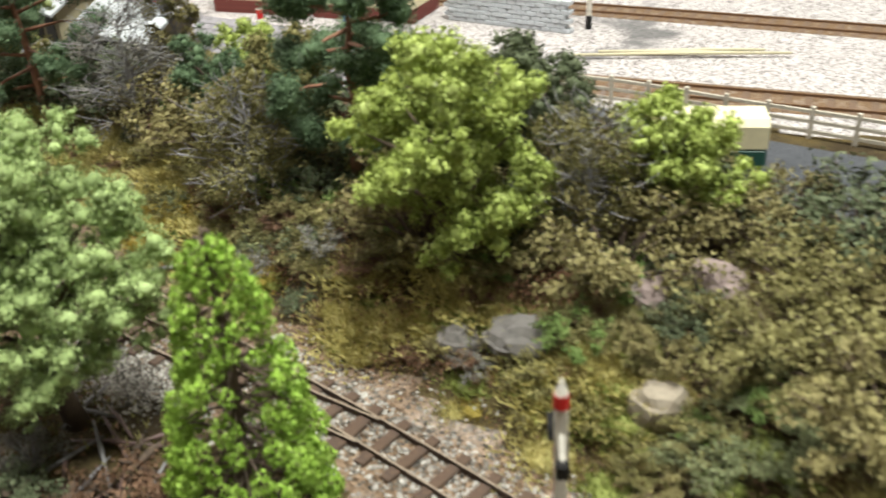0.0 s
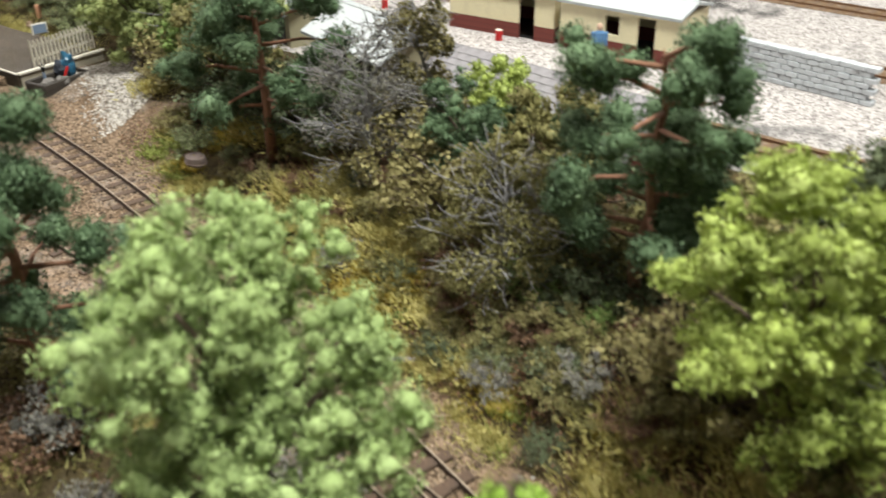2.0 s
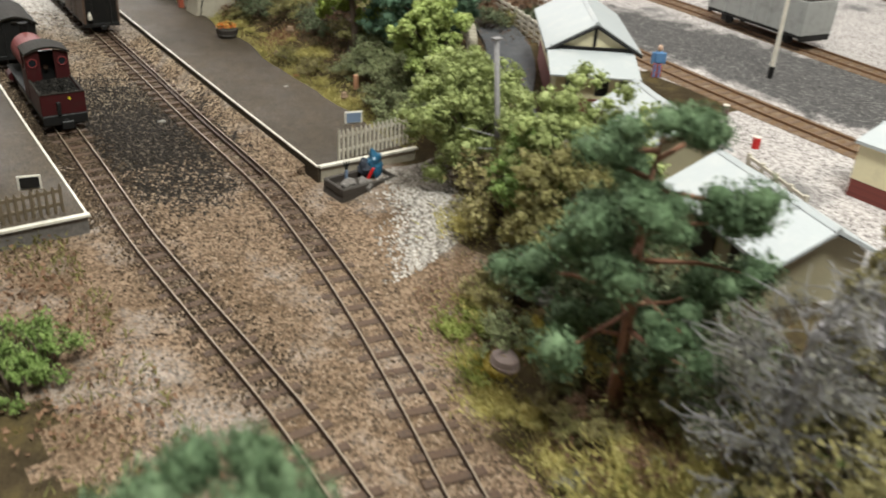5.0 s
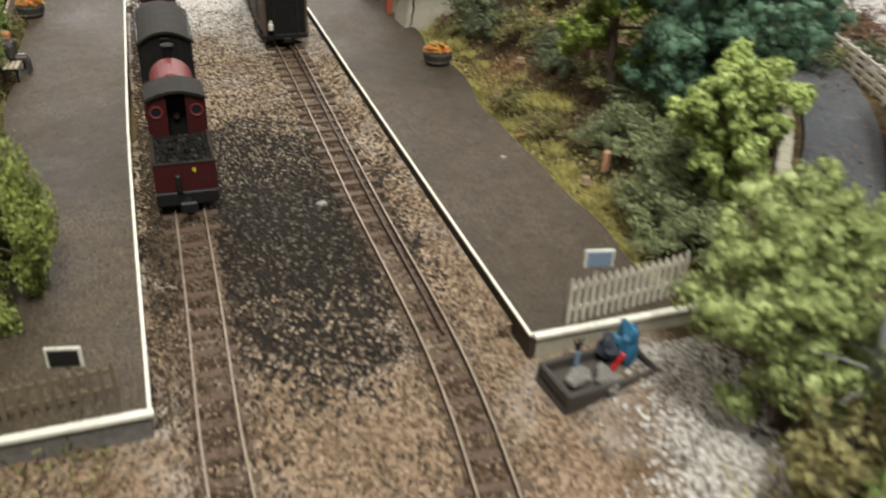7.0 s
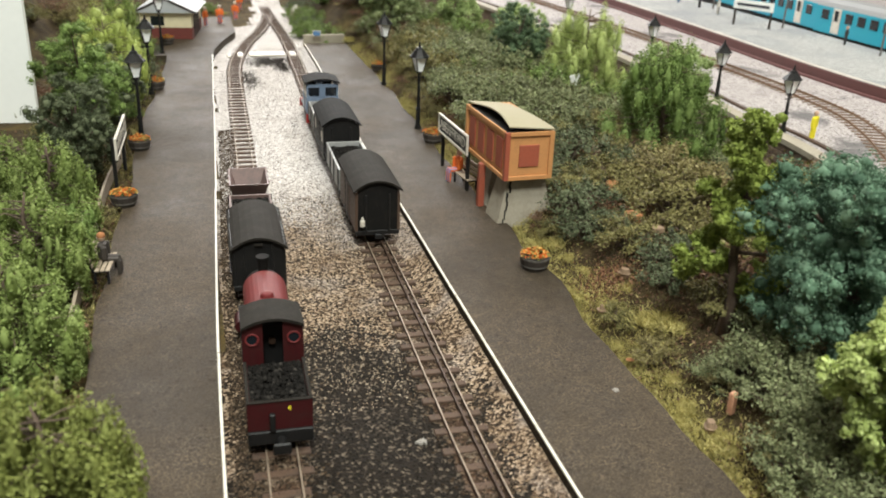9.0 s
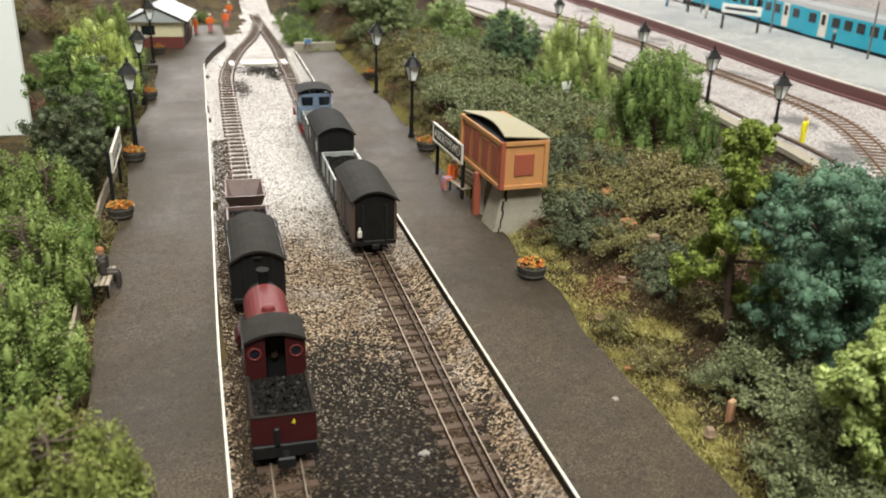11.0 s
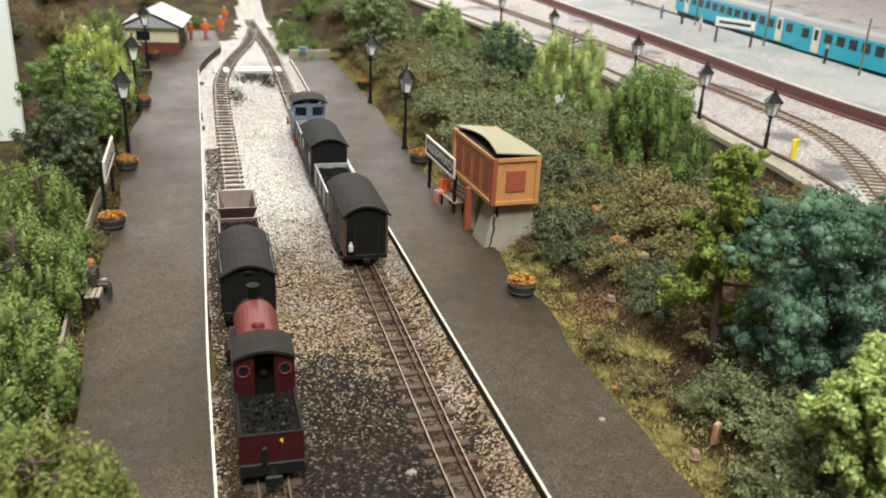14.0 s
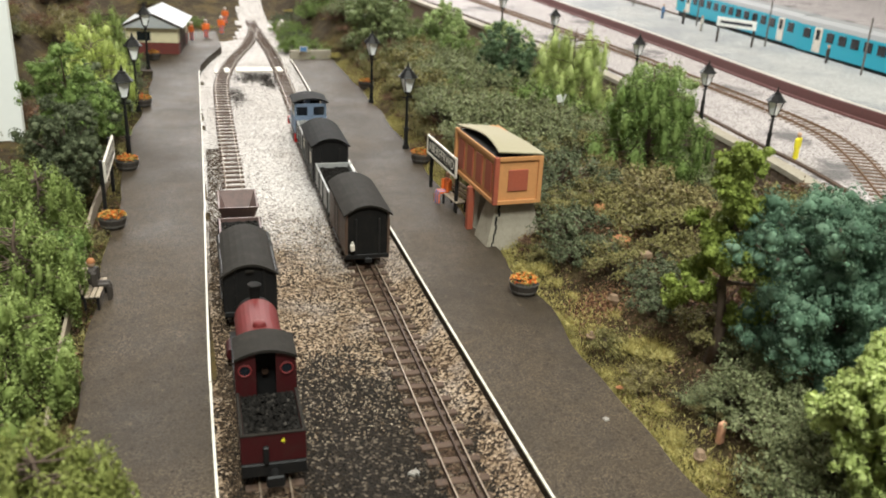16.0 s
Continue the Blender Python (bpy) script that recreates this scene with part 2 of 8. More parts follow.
SLEEPER = paint("stained_sleeper", (0.080, 0.045, 0.027), 0.8, 0.4, 800, 130, (0.03, 0.022, 0.018), 0.7)
RUSTRL = paint("orange_rust_rail", (0.19, 0.105, 0.055), 0.65, 0.3, 900, 120, (0.12, 0.06, 0.03), 0.5, 0.15)
RUSTSL = paint("pale_brown_sleeper", (0.135, 0.083, 0.052), 0.85, 0.35, 800, 130, (0.08, 0.05, 0.035), 0.6)
PALEWD = paint("pale_stripped_wood", (0.56, 0.50, 0.34), 0.8, 0.2, 900, 90, (0.30, 0.25, 0.16), 0.5)
WOODLT = paint("weathered_wood", (0.38, 0.31, 0.23), 0.8, 0.25, 900, 90, (0.16, 0.12, 0.09), 0.6)
FENCEWH = paint("faded_fence_paint", (0.52, 0.47, 0.39), 0.75, 0.2, 900, 90, (0.22, 0.18, 0.13), 0.6)
BLACK = paint("black_paint", (0.011, 0.0105, 0.0105), 0.5, 0.25, 900, 80, (0.035, 0.03, 0.026), 0.3, gloss=0.25)
ROOFBK = paint("matt_black_roof", (0.010, 0.0095, 0.009), 0.8, 0.25, 900, 60, (0.025, 0.021, 0.018), 0.5, gloss=0.1)
ROOFGR = paint("dusty_grey_roof", (0.022, 0.019, 0.016), 0.8, 0.25, 900, 60, (0.042, 0.036, 0.030), 0.5, gloss=0.1)
BLUEGR = paint("blue_grey_paint", (0.17, 0.225, 0.32), 0.42, 0.08, 900, 60, (0.10, 0.11, 0.12), 0.35)
RED = paint("red_paint", (0.50, 0.012, 0.012), 0.4, 0.15, 900, 60, (0.10, 0.02, 0.02), 0.3)
MAROON = paint("dusty_maroon_paint", (0.046, 0.0065, 0.0075), 0.5, 0.2, 900, 70, (0.035, 0.018, 0.015), 0.5, gloss=0.3)
TANKRED = paint("saddle_tank_red", (0.155, 0.024, 0.024), 0.6, 0.15, 900, 70, (0.09, 0.03, 0.026), 0.4, gloss=0.25)
GREYWG = paint("grey_wagon_paint", (0.34, 0.34, 0.33), 0.6, 0.12, 900, 70, (0.14, 0.13, 0.12), 0.5)
BROWNV = paint("brown_van_paint", (0.085, 0.050, 0.034), 0.55, 0.2, 900, 70, (0.04, 0.03, 0.025), 0.5)
BROWNW = paint("brown_wagon_paint", (0.14, 0.085, 0.075), 0.6, 0.2, 900, 70, (0.06, 0.05, 0.045), 0.5)
COAL = island_mat("coal_lumps", [(0.0, (0.006, 0.0052, 0.0045)), (0.88, (0.013, 0.0115, 0.010)), (1.0, (0.06, 0.053, 0.046))], 0.85)
ORANGE = paint("faded_orange_panels", (0.56, 0.26, 0.095), 0.7, 0.12, 700, 60, (0.35, 0.16, 0.07), 0.4)
BRICKRED = paint("red_panel_paint", (0.36, 0.085, 0.045), 0.7, 0.15, 700, 60, (0.22, 0.09, 0.06), 0.4)
CARD = paint("buff_card", (0.32, 0.285, 0.185), 0.8, 0.1, 900, 60, (0.35, 0.28, 0.18), 0.5)
STONE = paint("pale_render", (0.36, 0.32, 0.25), 0.85, 0.15, 900, 70, (0.18, 0.15, 0.11), 0.5, relief=0.4)
ROCK = paint("grey_rock", (0.145, 0.13, 0.12), 0.85, 0.5, 400, 90, (0.10, 0.085, 0.075), 0.6, relief=0.7)
HOOP = paint("dull_iron_hoop", (0.11, 0.10, 0.09), 0.6, 0.3)
POSTPK = paint("pink_clay_post", (0.66, 0.34, 0.21), 0.8, 0.2, 500, 90, (0.40, 0.22, 0.15), 0.4)
ROCKPK = paint("pinkish_rock", (0.25, 0.185, 0.17), 0.8, 0.35, 400, 90, (0.13, 0.10, 0.09), 0.6, relief=0.7)
BROWNST = paint("tan_stone", (0.24, 0.16, 0.10), 0.85, 0.35, 400, 90, (0.12, 0.08, 0.05), 0.6, relief=0.7)
ROCKCR = paint("cream_rock", (0.27, 0.225, 0.17), 0.85, 0.35, 400, 90, (0.16, 0.12, 0.08), 0.6, relief=0.7)
WALLST = brick_mat("brown_wall_courses", (0.16, 0.105, 0.07), (0.22, 0.17, 0.12), 150.0)
BRICK = brick_mat("red_brick_courses", (0.20, 0.045, 0.035), (0.10, 0.05, 0.04), 200.0)
SLATE = paint("grey_slate", (0.25, 0.23, 0.245), 0.65, 0.2, 900, 90, (0.12, 0.11, 0.11), 0.5)
WHITERF = paint("off_white_roof", (0.42, 0.44, 0.455), 0.65, 0.05, 900, 40, (0.6, 0.58, 0.54), 0.3)
TEALBL = paint("turquoise_coach_paint", (0.012, 0.34, 0.47), 0.35, 0.06, 900, 40)
GLASSDK = paint("dark_glazing", (0.012, 0.014, 0.018), 0.12, 0.1, 900, 60, relief=0.0)
GLASSLT = paint("frosted_lamp_glass", (0.95, 0.96, 0.97), 0.2, 0.05, 900, 60, relief=0.0)
GREYPL = tarmac_mat("grey_platform_slabs", (0.37, 0.37, 0.36))
MAROONF = paint("dark_red_edge", (0.125, 0.045, 0.042), 0.7, 0.25, 900, 80, (0.07, 0.04, 0.035), 0.5)
VEST = paint("orange_vest", (0.80, 0.17, 0.03), 0.7, 0.1)
YELLOW = paint("yellow_coat", (0.85, 0.72, 0.03), 0.7, 0.1)
DENIM = paint("blue_cloth", (0.10, 0.22, 0.42), 0.8, 0.2)
NAVY = paint("dark_cloth", (0.03, 0.035, 0.05), 0.8, 0.2)
SKINP = paint("plain_moulded_plastic", (0.55, 0.36, 0.26), 0.6, 0.1)
FLOWERS = island_mat("flower_petals", [(0.0, (0.50, 0.07, 0.02)), (0.35, (0.62, 0.20, 0.04)), (0.6, (0.58, 0.40, 0.12)), (0.8, (0.14, 0.17, 0.05)), (1.0, (0.05, 0.07, 0.025))], 0.7)
BARREL = paint("dark_barrel_wood", (0.045, 0.036, 0.030), 0.7, 0.3)
BARK = paint("brown_bark", (0.115, 0.080, 0.058), 0.9, 0.35, 700, 150, relief=0.6)
PINEBARK = paint("reddish_pine_bark", (0.24, 0.115, 0.070), 0.9, 0.35, 700, 150, relief=0.6)
TWIG = paint("grey_twigs", (0.24, 0.225, 0.23), 0.9, 0.3, 700, 150)
DARKGREEN = paint("dark_green_body", (0.015, 0.075, 0.055), 0.4, 0.1)
PLASTER = paint("room_wall_paint", (0.28, 0.27, 0.255), 0.9, 0.05, 120, 6)
CARPET = paint("room_floor_carpet", (0.16, 0.14, 0.12), 0.95, 0.25, 500, 12)
PANELW = paint("white_board", (0.94, 0.95, 0.92), 0.5, 0.03, 200, 10)
RUSTSOIL = paint("orange_soil", (0.36, 0.15, 0.06), 0.9, 0.3, 400, 60)
BLUETARP = paint("blue_plastic_sacks", (0.022, 0.105, 0.19), 0.35, 0.3, 500, 200)

LF = {
    "bright": leaf_mat("yellow_green_leaves", (0.20, 0.25, 0.05), (0.42, 0.50, 0.125), (0.62, 0.70, 0.27)),
    "lime": leaf_mat("lime_green_leaves", (0.17, 0.29, 0.04), (0.36, 0.56, 0.08), (0.55, 0.72, 0.20)),
    "light": leaf_mat("light_green_leaves", (0.21, 0.28, 0.11), (0.41, 0.52, 0.205), (0.56, 0.67, 0.32)),
    "soft": leaf_mat("soft_green_leaves", (0.115, 0.145, 0.062), (0.225, 0.275, 0.118), (0.39, 0.45, 0.235)),
    "pale": leaf_mat("pale_yellow_green_leaves", (0.24, 0.30, 0.085), (0.48, 0.57, 0.19), (0.66, 0.73, 0.34)),
    "hedge": leaf_mat("hedge_green_leaves", (0.105, 0.14, 0.038), (0.25, 0.325, 0.092), (0.45, 0.53, 0.20)),
    "mid": leaf_mat("mid_green_leaves", (0.092, 0.142, 0.042), (0.195, 0.285, 0.078), (0.34, 0.44, 0.155)),
    "pine": leaf_mat("pine_needles", (0.052, 0.086, 0.046), (0.125, 0.190, 0.098), (0.26, 0.35, 0.205)),
    "teal": leaf_mat("blue_green_leaves", (0.064, 0.122, 0.080), (0.138, 0.236, 0.152), (0.28, 0.395, 0.27)),
    "dark": leaf_mat("dark_green_leaves", (0.045, 0.056, 0.032), (0.122, 0.145, 0.078), (0.25, 0.28, 0.165)),
    "olive": leaf_mat("olive_leaves", (0.10, 0.088, 0.035), (0.235, 0.212, 0.082), (0.40, 0.365, 0.165)),
    "moss": leaf_mat("yellowish_olive_leaves", (0.12, 0.135, 0.03), (0.275, 0.31, 0.08), (0.44, 0.49, 0.16)),
    "fresh": leaf_mat("fresh_yellow_green_leaves", (0.12, 0.15, 0.03), (0.27, 0.335, 0.07), (0.42, 0.51, 0.14)),
    "drab": leaf_mat("drab_olive_green_leaves", (0.11, 0.125, 0.03), (0.255, 0.285, 0.075), (0.42, 0.46, 0.16)),
    "yellow": leaf_mat("moss_yellow_leaves", (0.26, 0.22, 0.07), (0.53, 0.46, 0.165), (0.70, 0.62, 0.29)),
    "brown": leaf_mat("brown_scrub_leaves", (0.080, 0.044, 0.028), (0.215, 0.122, 0.076), (0.38, 0.235, 0.15)),
    "sage": leaf_mat("sage_green_leaves", (0.085, 0.095, 0.045), (0.245, 0.272, 0.135), (0.40, 0.43, 0.235)),
    "khaki": leaf_mat("khaki_scrub_leaves", (0.10, 0.082, 0.032), (0.275, 0.235, 0.10), (0.46, 0.41, 0.20)),
    "mustard": leaf_mat("mustard_moss", (0.22, 0.155, 0.025), (0.43, 0.32, 0.06), (0.60, 0.49, 0.15)),
    "dusty": leaf_mat("dusty_green_leaves", (0.18, 0.21, 0.075), (0.355, 0.405, 0.155), (0.52, 0.57, 0.27)),
    "russet": leaf_mat("russet_litter", (0.12, 0.055, 0.03), (0.30, 0.15, 0.085), (0.48, 0.29, 0.18)),
    "grey": leaf_mat("grey_heather_scraps", (0.13, 0.12, 0.11), (0.25, 0.235, 0.205), (0.40, 0.375, 0.30)),
}


# ---- building helpers (plan units; meshes are scaled by U) ----
def link_mesh(name, me, mats, parent=None, label=""):
    for m in mats if isinstance(mats, (list, tuple)) else [mats]:
        me.materials.append(m)
    ob = new(name, me)
    ob.parent = parent
    if label:
        ob["label"] = label
    return ob


def part(name, bm, mats, parent=None, label="", smooth=False):
    for v in bm.verts:
        v.co *= U
    if smooth:
        for f in bm.faces:
            f.smooth = True
    me = bpy.data.meshes.new(name)
    bm.to_mesh(me)
    bm.free()
    return link_mesh(name, me, mats, parent, label)


def raw(name, verts, faces, mats, parent=None, label=""):
    me = bpy.data.meshes.new(name)
    me.from_pydata((np.asarray(verts, float) * U).tolist(), [], faces)
    me.update()
    return link_mesh(name, me, mats, parent, label)


def thing(name, x, y, z, turn, label, category, group="", kind=""):
    ob = new(name)
    ob.empty_display_size = 0.01
    ob.matrix_basis = pose(U * x, U * y, U * z, 0, 0, turn)
    return tagged(ob, label, category, group, kind)


def put(x, y, z, turn=0.0, size=1.0):
    return pose(U * x, U * y, U * z, 0, 0, turn) @ Matrix.Scale(size, 4)


def box(bm, c, s, bev=0.0, rot=None, mat=0):
    r = bmesh.ops.create_cube(bm, size=1.0)
    vs = r["verts"]
    for v in vs:
        v.co = Vector((v.co.x * s[0], v.co.y * s[1], v.co.z * s[2]))
    fs = {f for v in vs for f in v.link_faces}
    if bev:
        r = bmesh.ops.bevel(bm, geom=list({e for v in vs for e in v.link_edges}), offset=bev, segments=1, affect="EDGES")
        fs = set(r["faces"]) | {f for f in fs if f.is_valid}
        vs = list({v for f in fs for v in f.verts})
    m = Matrix.Translation(c) @ (rot.to_4x4() if rot else Matrix())
    for v in vs:
        v.co = m @ v.co
    for f in fs:
        f.material_index = mat
    return vs


def boxm(c, s, bev=0.0, rot=None):
    bm = bmesh.new()
    box(bm, c, s, bev, rot)
    return bm


def rod(bm, a, b, r0, r1=None, seg=8, mat=0):
    a, b = Vector(a), Vector(b)
    d = b - a
    r = bmesh.ops.create_cone(bm, cap_ends=True, segments=seg, radius1=r0, radius2=r0 if r1 is None else r1, depth=d.length)
    m = Matrix.Translation((a + b) / 2) @ d.to_track_quat("Z", "Y").to_matrix().to_4x4()
    for v in r["verts"]:
        v.co = m @ v.co
    for f in {f for v in r["verts"] for f in v.link_faces}:
        f.material_index = mat


def rodm(a, b, r0, r1=None, seg=8):
    bm = bmesh.new()
    rod(bm, a, b, r0, r1, seg)
    return bm


def ball(bm, c, s, sub=1, mat=0):
    r = bmesh.ops.create_icosphere(bm, subdivisions=sub, radius=1.0)
    for v in r["verts"]:
        v.co = Vector((c[0] + v.co.x * s[0], c[1] + v.co.y * s[1], c[2] + v.co.z * s[2]))
    for f in {f for v in r["verts"] for f in v.link_faces}:
        f.material_index = mat


def tube(bm, pts, radii, seg=6, mat=0):
    """A bent, tapering limb through the points."""
    rings, up = [], Vector((0.3, 0.2, 1))
    for i, p in enumerate(pts):
        d = (Vector(pts[min(i + 1, len(pts) - 1)]) - Vector(pts[max(i - 1, 0)])).normalized()
        a = d.cross(up if abs(d.dot(up.normalized())) < 0.95 else Vector((1, 0, 0))).normalized()
        b = d.cross(a)
        rings.append([bm.verts.new(Vector(p) + radii[i] * (math.cos(2 * math.pi * k / seg) * a + math.sin(2 * math.pi * k / seg) * b)) for k in range(seg)])
    for r, s in zip(rings, rings[1:]):
        for k in range(seg):
            f = bm.faces.new((r[k], r[(k + 1) % seg], s[(k + 1) % seg], s[k]))
            f.material_index, f.smooth = mat, True
    bm.faces.new(rings[0][::-1])
    bm.faces.new(rings[-1])


def prism(bm, prof, y0, y1, mat=0):
    """A profile of (x, z) drawn out from y0 to y1."""
    a = [bm.verts.new((x, y0, z)) for x, z in prof]
    b = [bm.verts.new((x, y1, z)) for x, z in prof]
    fs = [bm.faces.new(a), bm.faces.new(b[::-1])]
    n = len(prof)
    fs += [bm.faces.new((a[i], b[i], b[(i + 1) % n], a[(i + 1) % n])) for i in range(n)]
    for f in fs:
        f.material_index = mat
    bmesh.ops.recalc_face_normals(bm, faces=fs)


def prismm(prof, y0, y1):
    bm = bmesh.new()
    prism(bm, prof, y0, y1)
    return bm


class Line:
    """A smooth line through plan points, by length."""

    def __init__(self, pts, step=0.05):
        p = np.array(pts, float)
        out = []
        for i in range(len(p) - 1):
            a, b, c, d = p[max(i - 1, 0)], p[i], p[i + 1], p[min(i + 2, len(p) - 1)]
            for s in np.linspace(0, 1, max(3, int(np.linalg.norm(c - b) / step)), endpoint=False):
                out.append(0.5 * (2 * b + (c - a) * s + (2 * a - 5 * b + 4 * c - d) * s**2 + (3 * b - a - 3 * c + d) * s**3))
        self.p = np.array(out + [p[-1]])
        self.s = np.r_[0, np.cumsum(np.linalg.norm(np.diff(self.p, axis=0), axis=1))]
        self.length = self.s[-1]

    def at(self, s):
        q = [np.interp(s, self.s, self.p[:, k]) for k in (0, 1)]
        e = [np.interp(s + 0.04, self.s, self.p[:, k]) - np.interp(s - 0.04, self.s, self.p[:, k]) for k in (0, 1)]
        n = math.hypot(*e) or 1
        return q[0], q[1], e[0] / n, e[1] / n

    def x_at(self, y):
        o = np.argsort(self.p[:, 1])
        return float(np.interp(y, self.p[o, 1], self.p[o, 0]))

    def s_at(self, y):
        return float(self.s[np.argmin(abs(self.p[:, 1] - y))])

    def far(self, x, y):
        return float(np.min(np.hypot(self.p[:, 0] - x, self.p[:, 1] - y)))


def sweep(name, line, prof, z, mats, parent, s0=0.0, s1=None, step=0.12, off=0.0, label=""):
    """A closed profile of (across, up) drawn along a line."""
    s1 = line.length if s1 is None else s1
    k, n = max(2, int((s1 - s0) / step) + 1), len(prof)
    verts, faces = [], []
    for s in np.linspace(s0, s1, k):
        x, y, dx, dy = line.at(s)
        verts += [(x + (a + off) * dy, y - (a + off) * dx, z + h) for a, h in prof]
    for i in range(k - 1):
        faces += [(i * n + j, i * n + (j + 1) % n, (i + 1) * n + (j + 1) % n, (i + 1) * n + j) for j in range(n)]
    faces += [tuple(range(n))[::-1], tuple(range((k - 1) * n, k * n))]
    return raw(name, verts, faces, mats, parent, label)


# ---- plan ----
TR = Line([(-3.9, -10.5), (-2.75, -8.0), (-2.1, -6.4), (-1.65, -5.24), (-1.30, -4.2), (-0.93, -3.1), (-0.66, -2.1), (-0.48, -1.3), (-0.36, -0.6), (-0.285, 0.1), (-0.265, 1.2), (-0.228, 2.4), (-0.20, 3.6), (-0.16, 5.2), (-0.10, 7.0), (-0.02, 9.0), (0.02, 10.4), (0.01, 11.6), (0.0, 13.0), (0.02, 15.0)])
TL = Line([(-1.53, -4.88), (-1.44, -4.45), (-1.33, -3.95), (-1.21, -3.4), (-1.10, -2.85), (-1.045, -2.35), (-1.01, -1.7), (-1.025, -0.9), (-1.035, -0.2), (-1.005, 0.6), (-0.975, 1.6), (-0.935, 3.2), (-0.86, 5.3), (-0.80, 7.3), (-0.73, 8.7), (-0.53, 9.95), (-0.25, 11.1), (-0.06, 12.2), (0.0, 13.0)])
PR_EDGE = Line([(-0.02, -0.01), (-0.01, 1.0), (0.01, 2.3), (0.035, 3.6), (0.045, 4.6), (0.085, 6.2), (0.145, 8.2), (0.17, 9.6)])
PL_EDGE = Line([(-1.215, -0.02), (-1.188, 1.9), (-1.113, 4.2), (-1.03, 6.8), (-0.962, 8.95)])
PZ, MZ = 0.09, 0.10


def left_x(y):
    """The western track at this point of the line."""
    return min(TL.x_at(y), TR.x_at(y))



def smooth(a, b, v):
    t = min(1.0, max(0.0, (v - a) / (b - a)))
    return t * t * (3 - 2 * t)


WALL_LINE = Line([(2.75, 2.6), (3.38, 3.4), (3.60, 4.3), (3.66, 5.2), (3.73, 6.0), (3.82, 7.0), (3.87, 8.0), (3.86, 9.2), (3.72, 11.0), (3.5, 13.5), (3.2, 17.0)])


def ground_z(x, y):
    n = 0.5 + 0.5 * noise.noise((x * 1.3, y * 1.3, 0.3))
    f = noise.noise((x * 5, y * 5, 2.0))
    d = x - TR.x_at(y)
    z = 0.0
    # bank beside the line, south of the station
    south = smooth(0.35, -0.9, y)
    north = 1 - south
    rise = smooth(0.24, 0.8, d) * (0.17 + 0.12 * n) + 0.02 * f * smooth(0.2, 0.4, d)
    z += south * (rise + (MZ - rise) * smooth(0.0, 0.5, x - 0.02 - 0.15 * n + 0.42 * smooth(-4.4, -5.4, y)))
    # bank behind the right-hand platform
    rise = smooth(0.55, 1.05, x) * (0.16 + 0.12 * n) + 0.02 * f * smooth(0.55, 0.8, x)
    wx = WALL_LINE.x_at(y) if y > 2.6 else 9
    if y > 2.6:
        low = rise - smooth(1.4, wx - 0.4, x) * 0.42 * smooth(2.6, 4.5, y)
        z += north * (low if x < wx + 0.14 else MZ - 0.08)
    else:
        z += north * (rise + (MZ - rise) * smooth(1.15, 1.7, x))
    # left-hand side: low rough ground, a hill at the far end
    w = left_x(y) - x if y < 12 else -1.2 - x
    z += smooth(0.75, 1.2, w) * (0.03 + 0.05 * n) * smooth(-1.5, -0.5, y)
    z += smooth(0.28, 0.7, w) * 0.05 * n * smooth(-0.6, -1.4, y)
    z += smooth(-2.0, -3.6, x) * smooth(6.4, 9.0, y) * 1.15
    z += smooth(13.2, 16.5, y) * smooth(3.0, -1.0, x) * 0.9
    # bank on the right at the far end
    z += smooth(0.35, 0.9, x) * smooth(9.6, 10.6, y) * smooth(2.4, 1.2, x) * 0.22
    return z


# ---- the ground and the room ----
def build_ground():
    xs = np.unique(np.r_[np.arange(-6, -2.2, 0.2), np.arange(-2.2, 3.95, 0.075), np.arange(4.0, 17, 0.5)])
    ys = np.unique(np.r_[np.arange(-12, -7.4, 0.3), np.arange(-7.4, 12, 0.085), np.arange(12, 24, 0.35)])
    verts = [(x, y, ground_z(x, y) - 0.03 * (TR.far(x, y) < 0.0)) for y in ys for x in xs]
    n = len(xs)
    quads, mats = [], []
    for j in range(len(ys) - 1):
        for i in range(n - 1):
            quads.append((j * n + i, j * n + i + 1, (j + 1) * n + i + 1, (j + 1) * n + i))
            x, y = xs[i], ys[j]
            wob = 0.10 * noise.noise((x * 3, y * 3, 7.0))
            d = x - TR.x_at(y)
            on = (TR.far(x, y) < 0.22 + wob or TL.far(x, y) < 0.26 + wob or (TL.x_at(y) - 0.1 < x < TR.x_at(y) + 0.1 and y < 13)
                  or (-1.9 + wob < y < 0.1 and TR.x_at(y) < x < 0.44 + wob + 0.40 * min(0, y + 0.45)) or (9 < y < 11.4 and -1.6 < x < 0.5) or (-3.8 < y < 0.05 and TL.x_at(y) - 0.26 - 0.49 * smooth(-3.5, -1.7, y) + wob * 2 < x < TR.x_at(y)))
            if y > 14.5:
                on = False
            main = x > 0.95 + wob + 0.2 * smooth(-4.6, -3.9, y) and y < -0.5 or (x > (WALL_LINE.x_at(y) if y > 2.6 else 3.0 + wob))
            mats.append(1 if on else 2 if main else 3 if (y > 14.8 and x < 1.5) else 0)
    ob = raw("ground", verts, quads, [GROUND, BALLAST, MAINBAL, RUSTSOIL])
    ob.data.polygons.foreach_set("material_index", mats)
    ob.data.polygons.foreach_set("use_smooth", [True] * len(mats))
    tagged(ob, "scenic ground of the layout with earth, pale ballast and grass", "ground", kind="structure")


